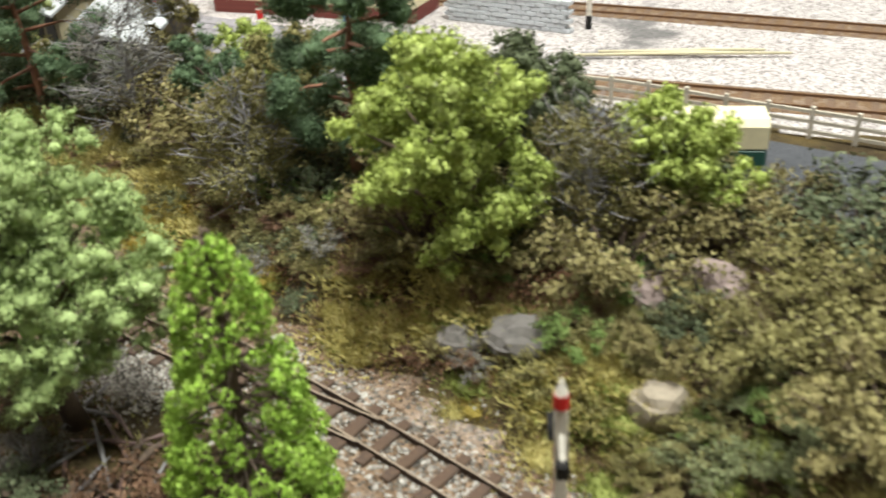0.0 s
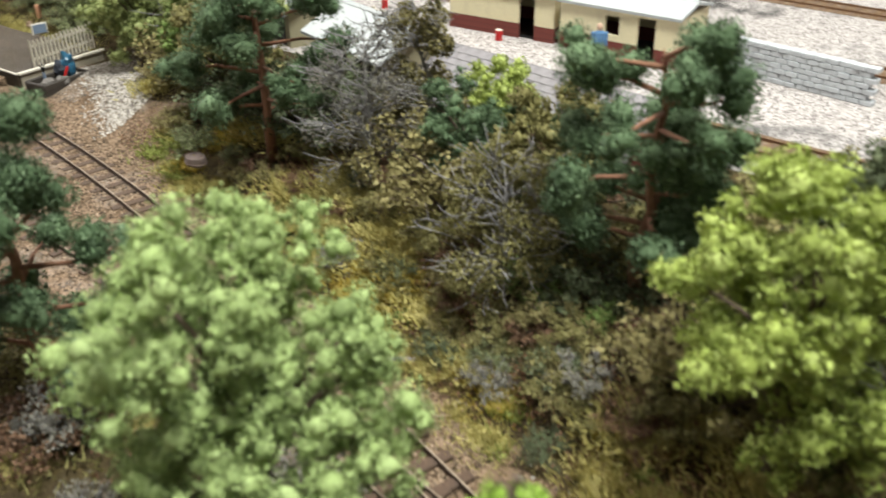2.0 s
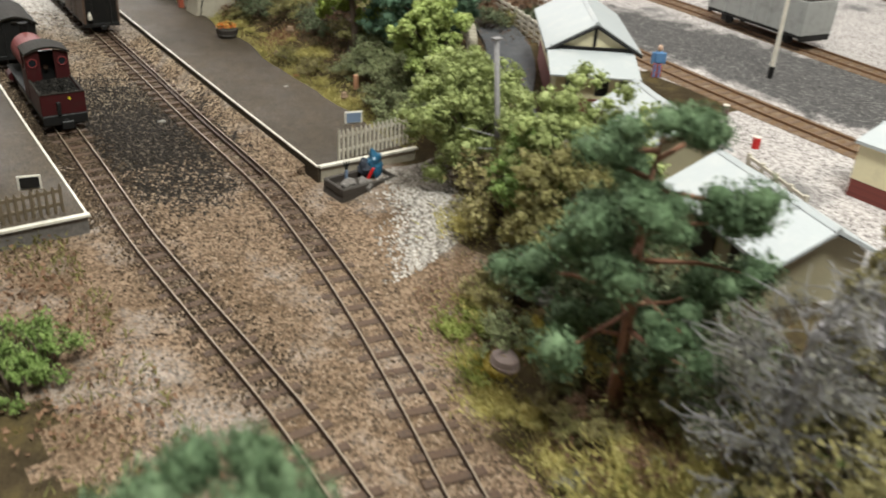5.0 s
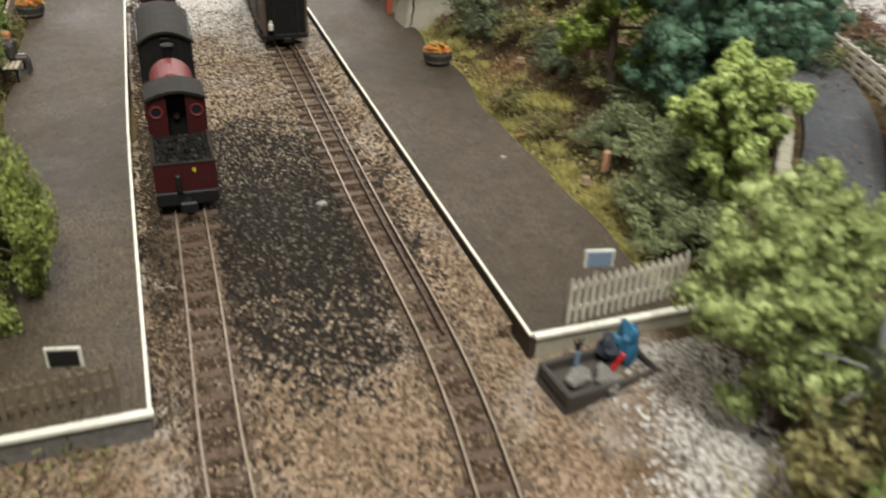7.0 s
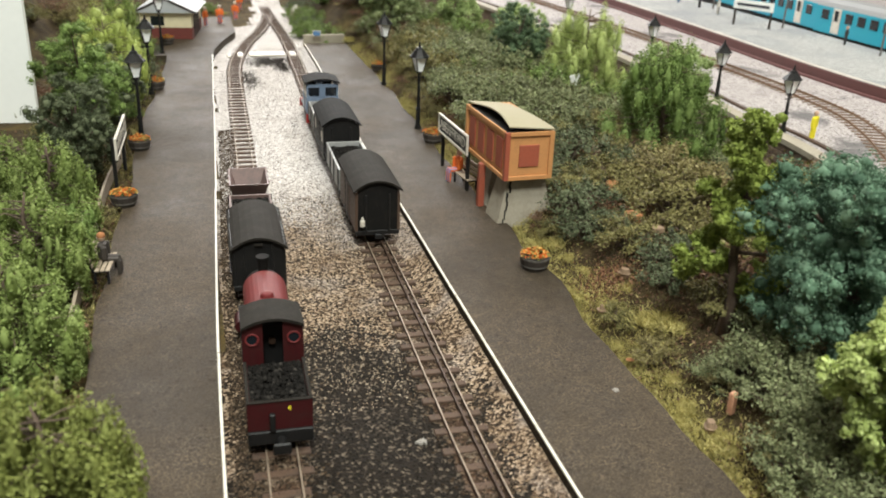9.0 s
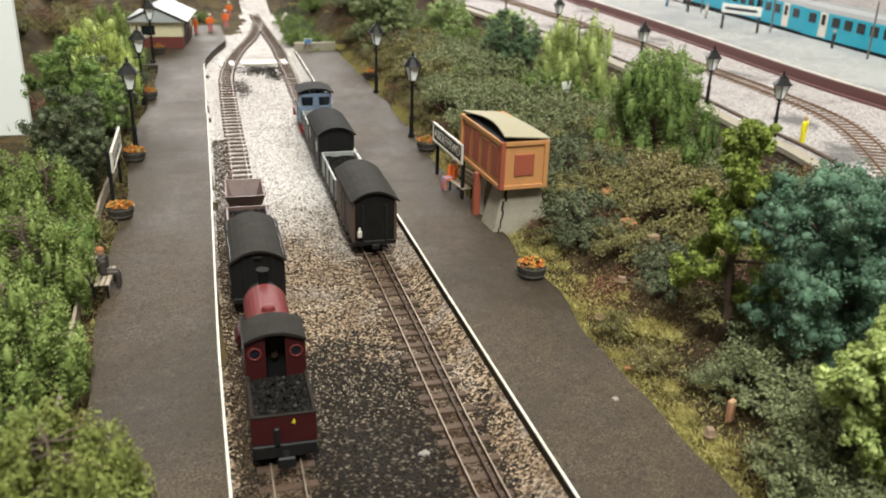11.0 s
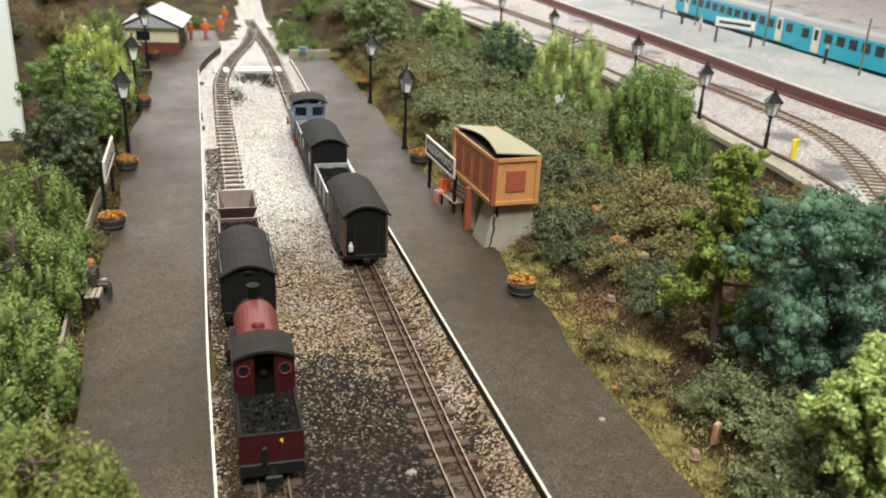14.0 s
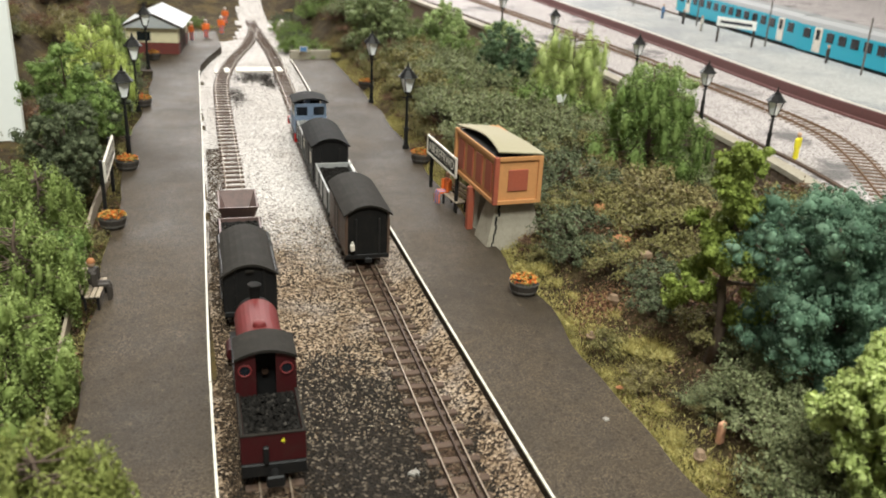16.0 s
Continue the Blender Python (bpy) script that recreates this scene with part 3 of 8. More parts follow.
def main_ballast_mat():
    m, t, p = nodes_of("pale_grey_pink_ballast")
    co = coords(t, True)
    v = node(t, "ShaderNodeTexVoronoi", Scale=760.0)
    t.links.new(co, v.inputs["Vector"])
    sep = t.nodes.new("ShaderNodeSeparateColor")
    t.links.new(v.outputs["Color"], sep.inputs[0])
    col = ramp(t, sep.outputs[0], [(0.0, (0.10, 0.085, 0.082)), (0.25, (0.31, 0.275, 0.265)), (1.0, (0.58, 0.535, 0.52))])
    ash = ramp(t, noise_tex(t, co, 14, 5, 0.6), [(0.56, (0, 0, 0)), (0.66, (0.85,) * 3)])
    col = mix(t, ash, col, (0.10, 0.095, 0.095))
    # black cinders between the running lines
    d = t.nodes.new("ShaderNodeVectorMath")
    d.operation = "SUBTRACT"
    d.inputs[1].default_value = (U * 4.0, U * -0.5, 0)
    t.links.new(co, d.inputs[0])
    sc = t.nodes.new("ShaderNodeVectorMath")
    sc.operation = "MULTIPLY"
    sc.inputs[1].default_value = (1 / (U * 0.62), 1 / (U * 2.6), 0)
    t.links.new(d.outputs[0], sc.inputs[0])
    ln = t.nodes.new("ShaderNodeVectorMath")
    ln.operation = "LENGTH"
    t.links.new(sc.outputs[0], ln.inputs[0])
    wn = t.nodes.new("ShaderNodeMath")
    wn.operation = "MULTIPLY_ADD"
    wn.inputs[1].default_value, wn.inputs[2].default_value = -1.2, 1.75
    t.links.new(noise_tex(t, co, 40, 6, 0.7), wn.inputs[0])
    dv = t.nodes.new("ShaderNodeMath")
    dv.operation = "SUBTRACT"
    t.links.new(wn.outputs[0], dv.inputs[0])
    t.links.new(ln.outputs["Value"], dv.inputs[1])
    cinder = ramp(t, sep.outputs[1], [(0.0, (0.014, 0.013, 0.013)), (0.8, (0.045, 0.043, 0.043)), (1.0, (0.22, 0.205, 0.195))])
    col = mix(t, ramp(t, dv.outputs[0], [(0.0, (0, 0, 0)), (0.22, (0.92,) * 3)]), col, cinder)
    t.links.new(col, p.inputs["Base Color"])
    p.inputs["Roughness"].default_value = 0.9
    bump(t, p, v.outputs["Distance"], 0.9, 0.0006)
    return m


MAINBAL = main_ballast_mat()
build_ground()


def main_deck():
    """Level bed of the main line, from the retaining wall eastward."""
    v, f = [], []
    ss = np.linspace(0, WALL_LINE.length, 60)
    for s in ss:
        x, y, dx, dy = WALL_LINE.at(s)
        v += [(x, y, MZ), (16.9, y, MZ), (16.9, y, MZ - 0.06), (x, y, MZ - 0.06)]
    for i in range(59):
        a, b = 4 * i, 4 * i + 4
        f += [(a, a + 1, b + 1, b), (a + 3, a, b, b + 3), (a + 2, a + 3, b + 3, b + 2)]
    f += [(0, 3, 2, 1), (236, 237, 238, 239)]
    tagged(raw("main_line_bed", v, f, MAINBAL), "pale ballast bed of the main line", "trackbed", kind="structure")


main_deck()


def slab(name, c, s, mat, label, cat="structure"):
    ob = part(name, boxm(c, s), mat)
    return tagged(ob, label, cat, kind="structure")


slab("baseboard", (5.5, 6.0, -0.95), (23.2, 36.2, 0.3), WOODLT, "timber baseboard under the scenery", "baseboard")
slab("floor", (4, 4, -11.2), (44, 52, 0.4), CARPET, "plain carpeted room floor", "floor")
slab("ceiling", (4, 4, 17.2), (44, 52, 0.4), PLASTER, "plain painted ceiling", "ceiling")
slab("wall_west", (-18.2, 4, 3), (0.4, 52, 28), PLASTER, "plain painted room wall", "wall")
slab("wall_east", (26.2, 4, 3), (0.4, 52, 28), PLASTER, "plain painted room wall", "wall")
slab("wall_south", (4, -22.2, 3), (44, 0.4, 28), PLASTER, "plain painted room wall", "wall")
slab("wall_north", (4, 30.2, 3), (44, 0.4, 28), PLASTER, "plain painted room wall", "wall")
panel = part("backboard_panel", boxm((-4.04, 6.36, 1.0), (3.12, 0.10, 3.4), 0.01), PANELW)
tagged(panel, "plain white upright board at the layout's edge", "board", kind="structure")


# ---- platforms ----
def platform(name, edge, back, label):
    ob = new(name)
    tagged(ob, label, "platform", kind="structure")
    n = 70
    ss = np.linspace(0, edge.length, n)
    verts, faces = [], []
    for s in ss:
        x, y, dx, dy = edge.at(s)
        bx = back(y)
        verts += [(x, y, PZ), (bx, y, PZ), (bx, y, -0.06), (x, y, -0.06)]
    for i in range(n - 1):
        a, b = 4 * i, 4 * i + 4
        faces += [(a, b, b + 1, a + 1), (a + 1, b + 1, b + 2, a + 2), (a + 3, a, b, b + 3)[::-1]]
    faces += [(0, 1, 2, 3), (4 * n - 4, 4 * n - 3, 4 * n - 2, 4 * n - 1)]
    raw("surface", verts, faces, TARMAC, ob)
    return ob


def back_r(y):
    return 0.525 + 0.028 * smooth(0.3, 0.9, y) + 0.05 * noise.noise((0.3, y * 2.3, 0)) + 0.05 * smooth(1.6, 2.6, y) + 0.08 * smooth(4.5, 7.5, y)


def back_l(y):
    return -1.74 + 0.035 * noise.noise((5.3, y * 2.1, 0)) + 0.08 * smooth(2.0, 5, y) + 0.18 * smooth(5.3, 8.6, y) - 0.15 * smooth(0.6, -0.1, y)


plat_r = platform("platform_right", PR_EDGE, back_r, "grey tarmac station platform with a white painted edge")
plat_l = platform("platform_left", PL_EDGE, back_l, "grey tarmac station platform with a white painted edge")
# the far, unedged apron of the left-hand platform, up to the small building
apron = raw("platform_apron", [(-0.962, 8.95, PZ), (-0.93, 9.3, PZ), (-0.80, 9.9, PZ), (-0.62, 10.55, PZ), (-0.62, 11.8, PZ), (-2.0, 11.8, PZ), (-1.7, 8.95, PZ),
                               (-0.962, 8.95, -0.05), (-0.93, 9.3, -0.05), (-0.80, 9.9, -0.05), (-0.62, 10.55, -0.05), (-0.62, 11.8, -0.05), (-2.0, 11.8, -0.05), (-1.7, 8.95, -0.05)],
            [(0, 1, 2, 3, 4, 5, 6)[::-1]] + [(i, (i + 1) % 7, 7 + (i + 1) % 7, 7 + i) for i in range(7)], TARMAC)
apron.data.flip_normals()
tagged(apron, "grey tarmac apron beyond the platform's end", "platform", kind="structure")


def edging(edge, side, parent, joints):
    """White edge strips, one to each length of the platform, not quite in line."""
    cuts = [edge.s_at(y) for y in joints]
    for a, b in zip(cuts, cuts[1:]):
        j = random.uniform(-0.005, 0.005)
        prof = [(-0.006 + j, 0), (0.005 + j, 0), (0.005 + j, 0.008), (-0.006 + j, 0.008)]
        sweep("edge_strip", edge, prof, PZ - 0.002, WHITE, parent, a + 0.006, b - 0.006)


edging(PR_EDGE, 1, plat_r, (-0.01, 2.3, 4.6, 7.0, 9.6))
edging(PL_EDGE, -1, plat_l, (-0.02, 1.93, 4.2, 6.6, 8.95))
part("end_strip", boxm((0.30, -0.012, PZ + 0.004), (0.62, 0.026, 0.012)), WHITE, plat_r)
part("end_strip", boxm((-1.60, -0.03, PZ + 0.004), (0.79, 0.026, 0.012)), WHITE, plat_l)
part("end_face", boxm((0.30, -0.006, 0.03), (0.6, 0.012, 0.11)), STONE, plat_r)
part("end_face", boxm((-1.60, -0.024, 0.02), (0.77, 0.012, 0.12)), ROCK, plat_l)


tagged(sweep("hedge_board", Line([(-1.80, 0.7), (-1.835, 2.0), (-1.83, 3.2), (-1.815, 4.3), (-1.74, 5.2)]), [(-0.008, -0.04), (0.008, -0.04), (0.008, 0.045), (-0.008, 0.045)], PZ, WOODLT, None), "low weathered board along the foot of the hedge", "edging", kind="structure")


# ---- railway track ----
def sunk(y, z):
    """How deep the sleepers lie in the filled-up yard ballast."""
    return 0.0085 * smooth(1.7, 0.7, y) * smooth(-2.6, -1.6, y) if z == 0 else 0.0


def track(name, line, gauge, sl, pitch, z, label, s0=0.0, s1=None, wander=0.0, railh=0.022, limit=300, wood=None, steel=None):
    ob = new(name)
    tagged(ob, label, "railway track", kind="structure")
    s1 = line.length if s1 is None else s1
    bm = boxm((0, 0, 0), sl, 0.003)
    for v in bm.verts:
        v.co *= U
    me = bpy.data.meshes.new("sleeper")
    bm.to_mesh(me)
    bm.free()
    me.materials.append(wood or SLEEPER)
    short = me.copy()
    for v in short.vertices:
        v.co.x *= 0.78
    k = int((s1 - s0) / pitch)
    rnd = random.Random(k)
    for i in range(min(k, limit)):
        x, y, dx, dy = line.at(s0 + pitch * (i + 0.5) + rnd.uniform(-wander, wander))
        o = new("sleeper", short if z == 0 and (-0.5 < y < 1.1 or y > 4.0) else me)
        o.parent = ob
        o.matrix_basis = pose(U * x, U * y, U * (z + 0.004 - sunk(y, z)), 0, 0, math.degrees(math.atan2(-dx, dy)) + rnd.uniform(-2, 2) * (wander > 0))
    w = 0.0034
    for side in (-1, 1):
        prof = [(-w * 1.4, 0.008), (w * 1.4, 0.008), (w * 0.6, 0.013), (w, railh), (w, railh + 0.006), (-w, railh + 0.006), (-w, railh), (-w * 0.6, 0.013)]
        r = sweep("rail", line, prof, z, [steel or RAIL, steel or RAILTOP], ob, s0, s1, off=side * gauge / 2)
        idx = [0] * len(r.data.polygons)
        for q in range(len(idx) - 2):
            if q % 8 == 4:
                idx[q] = 1
        r.data.polygons.foreach_set("material_index", idx)
    return ob


track("narrow_gauge_track", TR, 0.115, (0.222, 0.040, 0.02), 0.118, 0.0, "rusty narrow gauge track on brown sleepers in pale ballast", 1.5, None, 0.008)
track("narrow_gauge_track", TL, 0.115, (0.222, 0.040, 0.02), 0.118, 0.0, "rusty narrow gauge track on brown sleepers in pale ballast", 0.0, TL.s_at(12.6), 0.008)
for ln in (TL, TR):
    tagged(sweep("oily_strip", ln, [(-0.075, -0.02), (0.075, -0.02), (0.075, 0.003), (-0.075, 0.003)], 0.0, DIRT, None, ln.s_at(-0.7), ln.s_at(3.4)), "oil-stained brown ballast between the rails", "ballast", kind="structure")
tagged(sweep("ballast_shoulder", PR_EDGE, [(-0.13, -0.01), (-0.008, -0.01), (-0.008, 0.056), (-0.03, 0.050), (-0.075, 0.018)], 0.0, BALLAST, None, PR_EDGE.s_at(0.12)), "ballast banked against the platform's face", "ballast", kind="structure")
# guard rail on the platform road
sweep("guard_rail", TR, [(-0.005, 0.008), (0.005, 0.008), (0.005, 0.026), (-0.005, 0.026)], 0.0, RAIL, bpy.data.objects["narrow_gauge_track"], TR.s_at(0.2), TR.s_at(6.0), off=0.028)

MAIN_A = Line([(1.34, -9.5), (1.37, -7.5), (1.39, -5.5), (1.42, -4.2), (1.55, -3.2)])
MAIN_B = Line([(2.45, -9.5), (2.70, -6.8), (2.92, -4.4), (3.0, -2.6), (3.04, -1.1), (3.20, 0.55), (3.50, 2.2), (3.80, 3.2), (4.22, 4.05), (4.55, 4.7), (4.80, 5.45), (4.89, 6.5), (4.90, 7.6), (4.91, 9.0), (4.89, 10.2), (4.75, 13), (4.5, 17)])
MAIN_C = Line([(3.9, -9.5), (4.15, -6), (4.42, -3), (4.58, -1.65), (4.78, 0.2), (4.98, 1.8), (5.10, 3.5)])
for nm, ln in (("a", MAIN_A), ("b", MAIN_B), ("c", MAIN_C)):
    track("main_line_track", ln, 0.172, (0.31, 0.038, 0.018), 0.105, MZ - 0.006, "rusty brown standard gauge track in pale grey ballast", wood=RUSTSL, steel=RUSTRL)
for ln, s1 in ((MAIN_A, None), (MAIN_B, MAIN_B.s_at(2.4)), (MAIN_C, None)):
    tagged(sweep("earthy_strip", ln, [(-0.175, -0.02), (0.175, -0.02), (0.165, 0.003), (-0.165, 0.003)], MZ, BROWNBED, None, 0.0, s1), "brown earthy ballast under the running line", "ballast", kind="structure")


# ---- foliage ----
def leaf_cloud(pts, nrm, size, rnd, slim=0.62):
    """Small bent diamonds at the points, turned more or less outward."""
    n = len(pts)
    r = rnd.normal(size=(n, 3))
    d = nrm + 0.62 * r
    d /= np.linalg.norm(d, axis=1)[:, None]
    a = np.cross(d, rnd.normal(size=(n, 3)))
    a /= np.linalg.norm(a, axis=1)[:, None] + 1e-9
    b = np.cross(d, a)
    s = size * rnd.uniform(0.55, 1.35, (n, 1))
    bend = d * s * 0.35
    v = np.stack([pts - a * s, pts - b * s * slim + bend, pts + a * s, pts + b * s * slim + bend], 1).reshape(-1, 3)
    f = np.arange(4 * n).reshape(n, 4)
    return v, f.tolist()


def sprig_cloud(pts, nrm, size, rnd, slim=0.6):
    """Single small three-cornered scraps at the points."""
    n = len(pts)
    d = nrm + 0.7 * rnd.normal(size=(n, 3))
    d /= np.linalg.norm(d, axis=1)[:, None]
    a = np.cross(d, rnd.normal(size=(n, 3)))
    a /= np.linalg.norm(a, axis=1)[:, None] + 1e-9
    b = np.cross(d, a)
    s = size * rnd.uniform(0.6, 1.5, (n, 1))
    v = np.stack([pts - a * s, pts + a * s, pts + b * s * 2 * slim], 1).reshape(-1, 3)
    return v, np.arange(3 * n).reshape(n, 3).tolist()


def blade_cloud(pts, up, length, width, rnd):
    """Thin upright blades of grass, leaning each its own way."""
    n = len(pts)
    d = up + 0.75 * rnd.normal(size=(n, 3)) * np.array((1, 1, 0.3))
    d /= np.linalg.norm(d, axis=1)[:, None]
    a = np.cross(d, rnd.normal(size=(n, 3)))
    a /= np.linalg.norm(a, axis=1)[:, None] + 1e-9
    h = length * rnd.uniform(0.45, 1.3, (n, 1))
    v = np.stack([pts - a * width / 2, pts + a * width / 2, pts + d * h], 1).reshape(-1, 3)
    return v, np.arange(3 * n).reshape(n, 3).tolist()


def lobe_points(lobes, n, rnd, hollow=0.55):
    lob = np.array(lobes, float)
    w = (lob[:, 3] * lob[:, 4] + lob[:, 4] * lob[:, 5] + lob[:, 3] * lob[:, 5])
    k = rnd.choice(len(lob), n, p=w / w.sum())
    u = rnd.normal(size=(n, 3))
    u /= np.linalg.norm(u, axis=1)[:, None]
    r = hollow + (1 - hollow) * rnd.uniform(0, 1, (n, 1)) ** 0.5
    r *= 1 + 0.16 * np.sin(7 * u[:, :1] + k[:, None]) * np.sin(6 * u[:, 1:2] + 2 * k[:, None]) + 0.07 * rnd.normal(size=(n, 1))
    return lob[k, :3] + lob[k, 3:] * u * r, u


ICO_BM = bmesh.new()
bmesh.ops.create_icosphere(ICO_BM, subdivisions=2, radius=1.0)
ICO_V = np.array([v.co[:] for v in ICO_BM.verts])
ICO_F = np.array([[v.index for v in f.verts] for f in ICO_BM.faces])
ICO_BM.free()
ICO1_BM = bmesh.new()
bmesh.ops.create_icosphere(ICO1_BM, subdivisions=1, radius=1.0)
ICO1_V = np.array([v.co[:] for v in ICO1_BM.verts])
ICO1_F = np.array([[v.index for v in f.verts] for f in ICO1_BM.faces])
ICO1_BM.free()


def crown(name, lobes, n, size, mat, seed, parent, label="", floor=None, core=0.80, fine=True, slim=0.62, hollow=0.70):
    """Foam-like lumps, rough with noise, thickly dressed with scraps of leaf."""
    g = np.random.default_rng(seed)
    p, u = lobe_points(lobes, n, g, hollow)
    if floor is not None:
        p[:, 2] = np.maximum(p[:, 2], floor + 0.01 * g.uniform(0, 1, n))
    v, f = leaf_cloud(p, u, size, g, slim)
    vs, fs, k = [v], list(f), len(v)
    if core:
        iv, jf = (ICO_V, ICO_F) if fine else (ICO1_V, ICO1_F)
        for l in lobes:
            w = iv * (core * (1 + 0.30 * g.uniform(-1, 1, (len(iv), 1)))) * np.array(l[3:]) + np.array(l[:3])
            if floor is not None:
                w[:, 2] = np.maximum(w[:, 2], floor)
            vs.append(w)
            fs += (jf + k).tolist()
            k += len(iv)
    ob = raw(name, np.concatenate(vs), fs, mat, parent, label)
    ob.data.polygons.foreach_set("use_smooth", [True] * len(fs))
    return ob


def make_tree(name, x, y, h, r, style, leaf, seed, label, bark=None, leaves=5000, size=0.0105, lean=(0, 0), base=None, trunk_r=0.022, group=""):
    """A tapered trunk with limbs and a crown of many scraps of leaf. h: height; r: half the spread."""
    rnd = random.Random(seed)
    z0 = ground_z(x, y) if base is None else base
    t = thing(name, x, y, z0 - 0.01, 0, label, "tree", group)
    bm = bmesh.new()
    top = Vector((lean[0], lean[1], h * {"pine": 0.95, "cone": 0.93, "twigs": 0.86}.get(style, 0.74)))
    pts = [Vector((0, 0, 0))]
    for i in range(1, 6):
        s = i / 5
        pts.append(top * s + Vector((rnd.uniform(-1, 1), rnd.uniform(-1, 1), 0)) * 0.03 * h * (1 if i < 5 else 0))
    tube(bm, pts, [trunk_r * (1.35, 1.0, 0.85, 0.68, 0.45, 0.15)[i] for i in range(6)], 7)
    lobes = []

    def limb(s, out, up, az, thick=0.4):
        a = pts[0].lerp(pts[-1], s)
        i = min(4, int(s * 5))
        a = pts[i].lerp(pts[i + 1], s * 5 - i)
        b = a + Vector((math.cos(az) * out, math.sin(az) * out, up))
        m = a.lerp(b, 0.55) + Vector((0, 0, rnd.uniform(-0.02, 0.03)))
        tube(bm, [a, m, b], [trunk_r * thick, trunk_r * thick * 0.7, trunk_r * 0.1], 5)
        return b

    def blob(count, zc, rz, q0, q1, flat=1.0, droop=0.0):
        """Separate clumps over an uneven egg-shaped body, each a cluster of small lumps."""
        for i in range(count):
            cz = 1 - 2 * (i + 0.5) / count
            az = i * 2.399 + rnd.uniform(-0.3, 0.3)
            ring = math.sqrt(1 - cz * cz)
            k = rnd.uniform(0.58, 1.08) if i % 5 else rnd.uniform(0.2, 0.5)
            e = Vector((top.x * 0.7 + r * ring * k * math.cos(az), top.y * 0.7 + r * ring * k * math.sin(az), zc + rz * cz * k))
            q = r * rnd.uniform(q0, q1)
            for _ in range(11 if leaves >= 30000 else 7):
                o = Vector((rnd.gauss(0, 1), rnd.gauss(0, 1), rnd.gauss(0, 0.75)))
                o = o.normalized() * q * rnd.uniform(0.30, 1.05)
                u = q * (rnd.uniform(0.20, 0.52) if leaves >= 30000 else rnd.uniform(0.28, 0.60))
                lobes.append((*(e + o), u, u, u * flat * rnd.uniform(0.8, 1.15 + droop)))
            if i % 2 == 0:
                s = min(0.9, max(0.25, (e.z - 0.12 * h) / h))
                j = min(4, int(s * 5))
                a = pts[j].lerp(pts[j + 1], s * 5 - j)
                tube(bm, [a, a.lerp(e, 0.55) + Vector((0, 0, 0.02)), e], [trunk_r * 0.4, trunk_r * 0.28, trunk_r * 0.1], 5)

    if style == "round":
        blob(26, h * 0.60, h * 0.36, 0.26, 0.40, 1.0)
    elif style == "spread":
        blob(62 if leaves >= 30000 else 42, h * 0.56, h * 0.40, 0.24, 0.37, 0.95)
    elif style == "cone":
        for i in range(190):
            s = 0.03 + 0.95 * (i / 189) ** 1.15
            q = i * 2.399
            if noise.noise((math.cos(q) * 1.6, math.sin(q) * 1.6, s * 4.5)) > 0.26 and rnd.random() < 0.8:
                continue
            o = r * (1.0 - s) ** 0.62 * rnd.uniform(0.76, 1.06) * (1 + 0.16 * noise.noise((math.cos(q) * 1.2, math.sin(q) * 1.2, s * 3 + 7)))
            e = limb(min(0.98, s), o, -0.02, i * 2.399, 0.22)
            q = r * (0.075 + 0.085 * (1 - s)) * rnd.uniform(0.7, 1.2)
            lobes.append((*e, q, q, q * 1.3))
    elif style == "pine":
        for i in range(24):
            s = 0.26 + 0.72 * i / 23
            o = r * rnd.uniform(0.45, 1.0) * (1.0 - (0.95 if leaf == "fresh" else 0.62) * max(0, s - (0.35 if leaf == "fresh" else 0.5)))
            e = limb(s * 0.99, o, rnd.uniform(-0.04, 0.08) * h, i * 2.399 + rnd.uniform(-0.6, 0.6), 0.45)
            for k in range(10 if leaf == "fresh" else 4):
                q = r * rnd.uniform(0.12, 0.23) * (0.66 if leaf == "fresh" else 1.0)
                j = rnd.uniform(0.45 if leaf == "fresh" else 0.75, 1.08)
                lobes.append((e.x * j + rnd.uniform(-1, 1) * 0.05, e.y * j + rnd.uniform(-1, 1) * 0.05, e.z + rnd.uniform(-0.03, 0.05), q, q, q * rnd.uniform(0.7, 1.1)))
    elif style == "weep":
        for i in range(84):
            az = i * 2.399
            s = rnd.uniform(0.18, 0.97)
            e = limb(s * 0.95, r * rnd.uniform(0.45, 1.0) * math.sqrt(max(0.06, 1 - ((s - 0.22) / 0.80) ** 2)), rnd.uniform(0.0, 0.06) * h, az, 0.2)
            q = r * rnd.uniform(0.085, 0.17)
            lobes.append((e.x, e.y, max(0.06, e.z - 0.07 * h), q, q, h * rnd.uniform(0.08, 0.17)))
    elif style == "twigs":
        for i in range(56):
            az, s = i * 2.399, rnd.uniform(0.1, 0.95)
            e = limb(s, r * rnd.uniform(0.5, 1.0) * (1.1 - 0.5 * s), rnd.uniform(0.02, 0.22) * h, az, 0.2)
            for _ in range(5):
                e2 = e + Vector((rnd.uniform(-1, 1), rnd.uniform(-1, 1), rnd.uniform(-0.4, 0.9))) * r * 0.45
                tube(bm, [e.lerp(Vector((0, 0, e.z)), 0.35), e.lerp(e2, 0.6) + Vector((rnd.uniform(-1, 1), rnd.uniform(-1, 1), rnd.uniform(-1, 1))) * 0.012, e2], [0.003, 0.0022, 0.001], 3)
            q = r * 0.2
            lobes.append((*e, q, q, q))
    part("trunk", bm, bark or BARK, t)
    crown("crown", lobes, int(leaves * 1.5), size * 0.78, LF[leaf], seed + 5, t, fine=style == "pine", core=0 if style in ("twigs", "cone") else 0.62 if style == "pine" else 0.60, slim=0.34 if leaf == "pine" else 0.62)
    return t


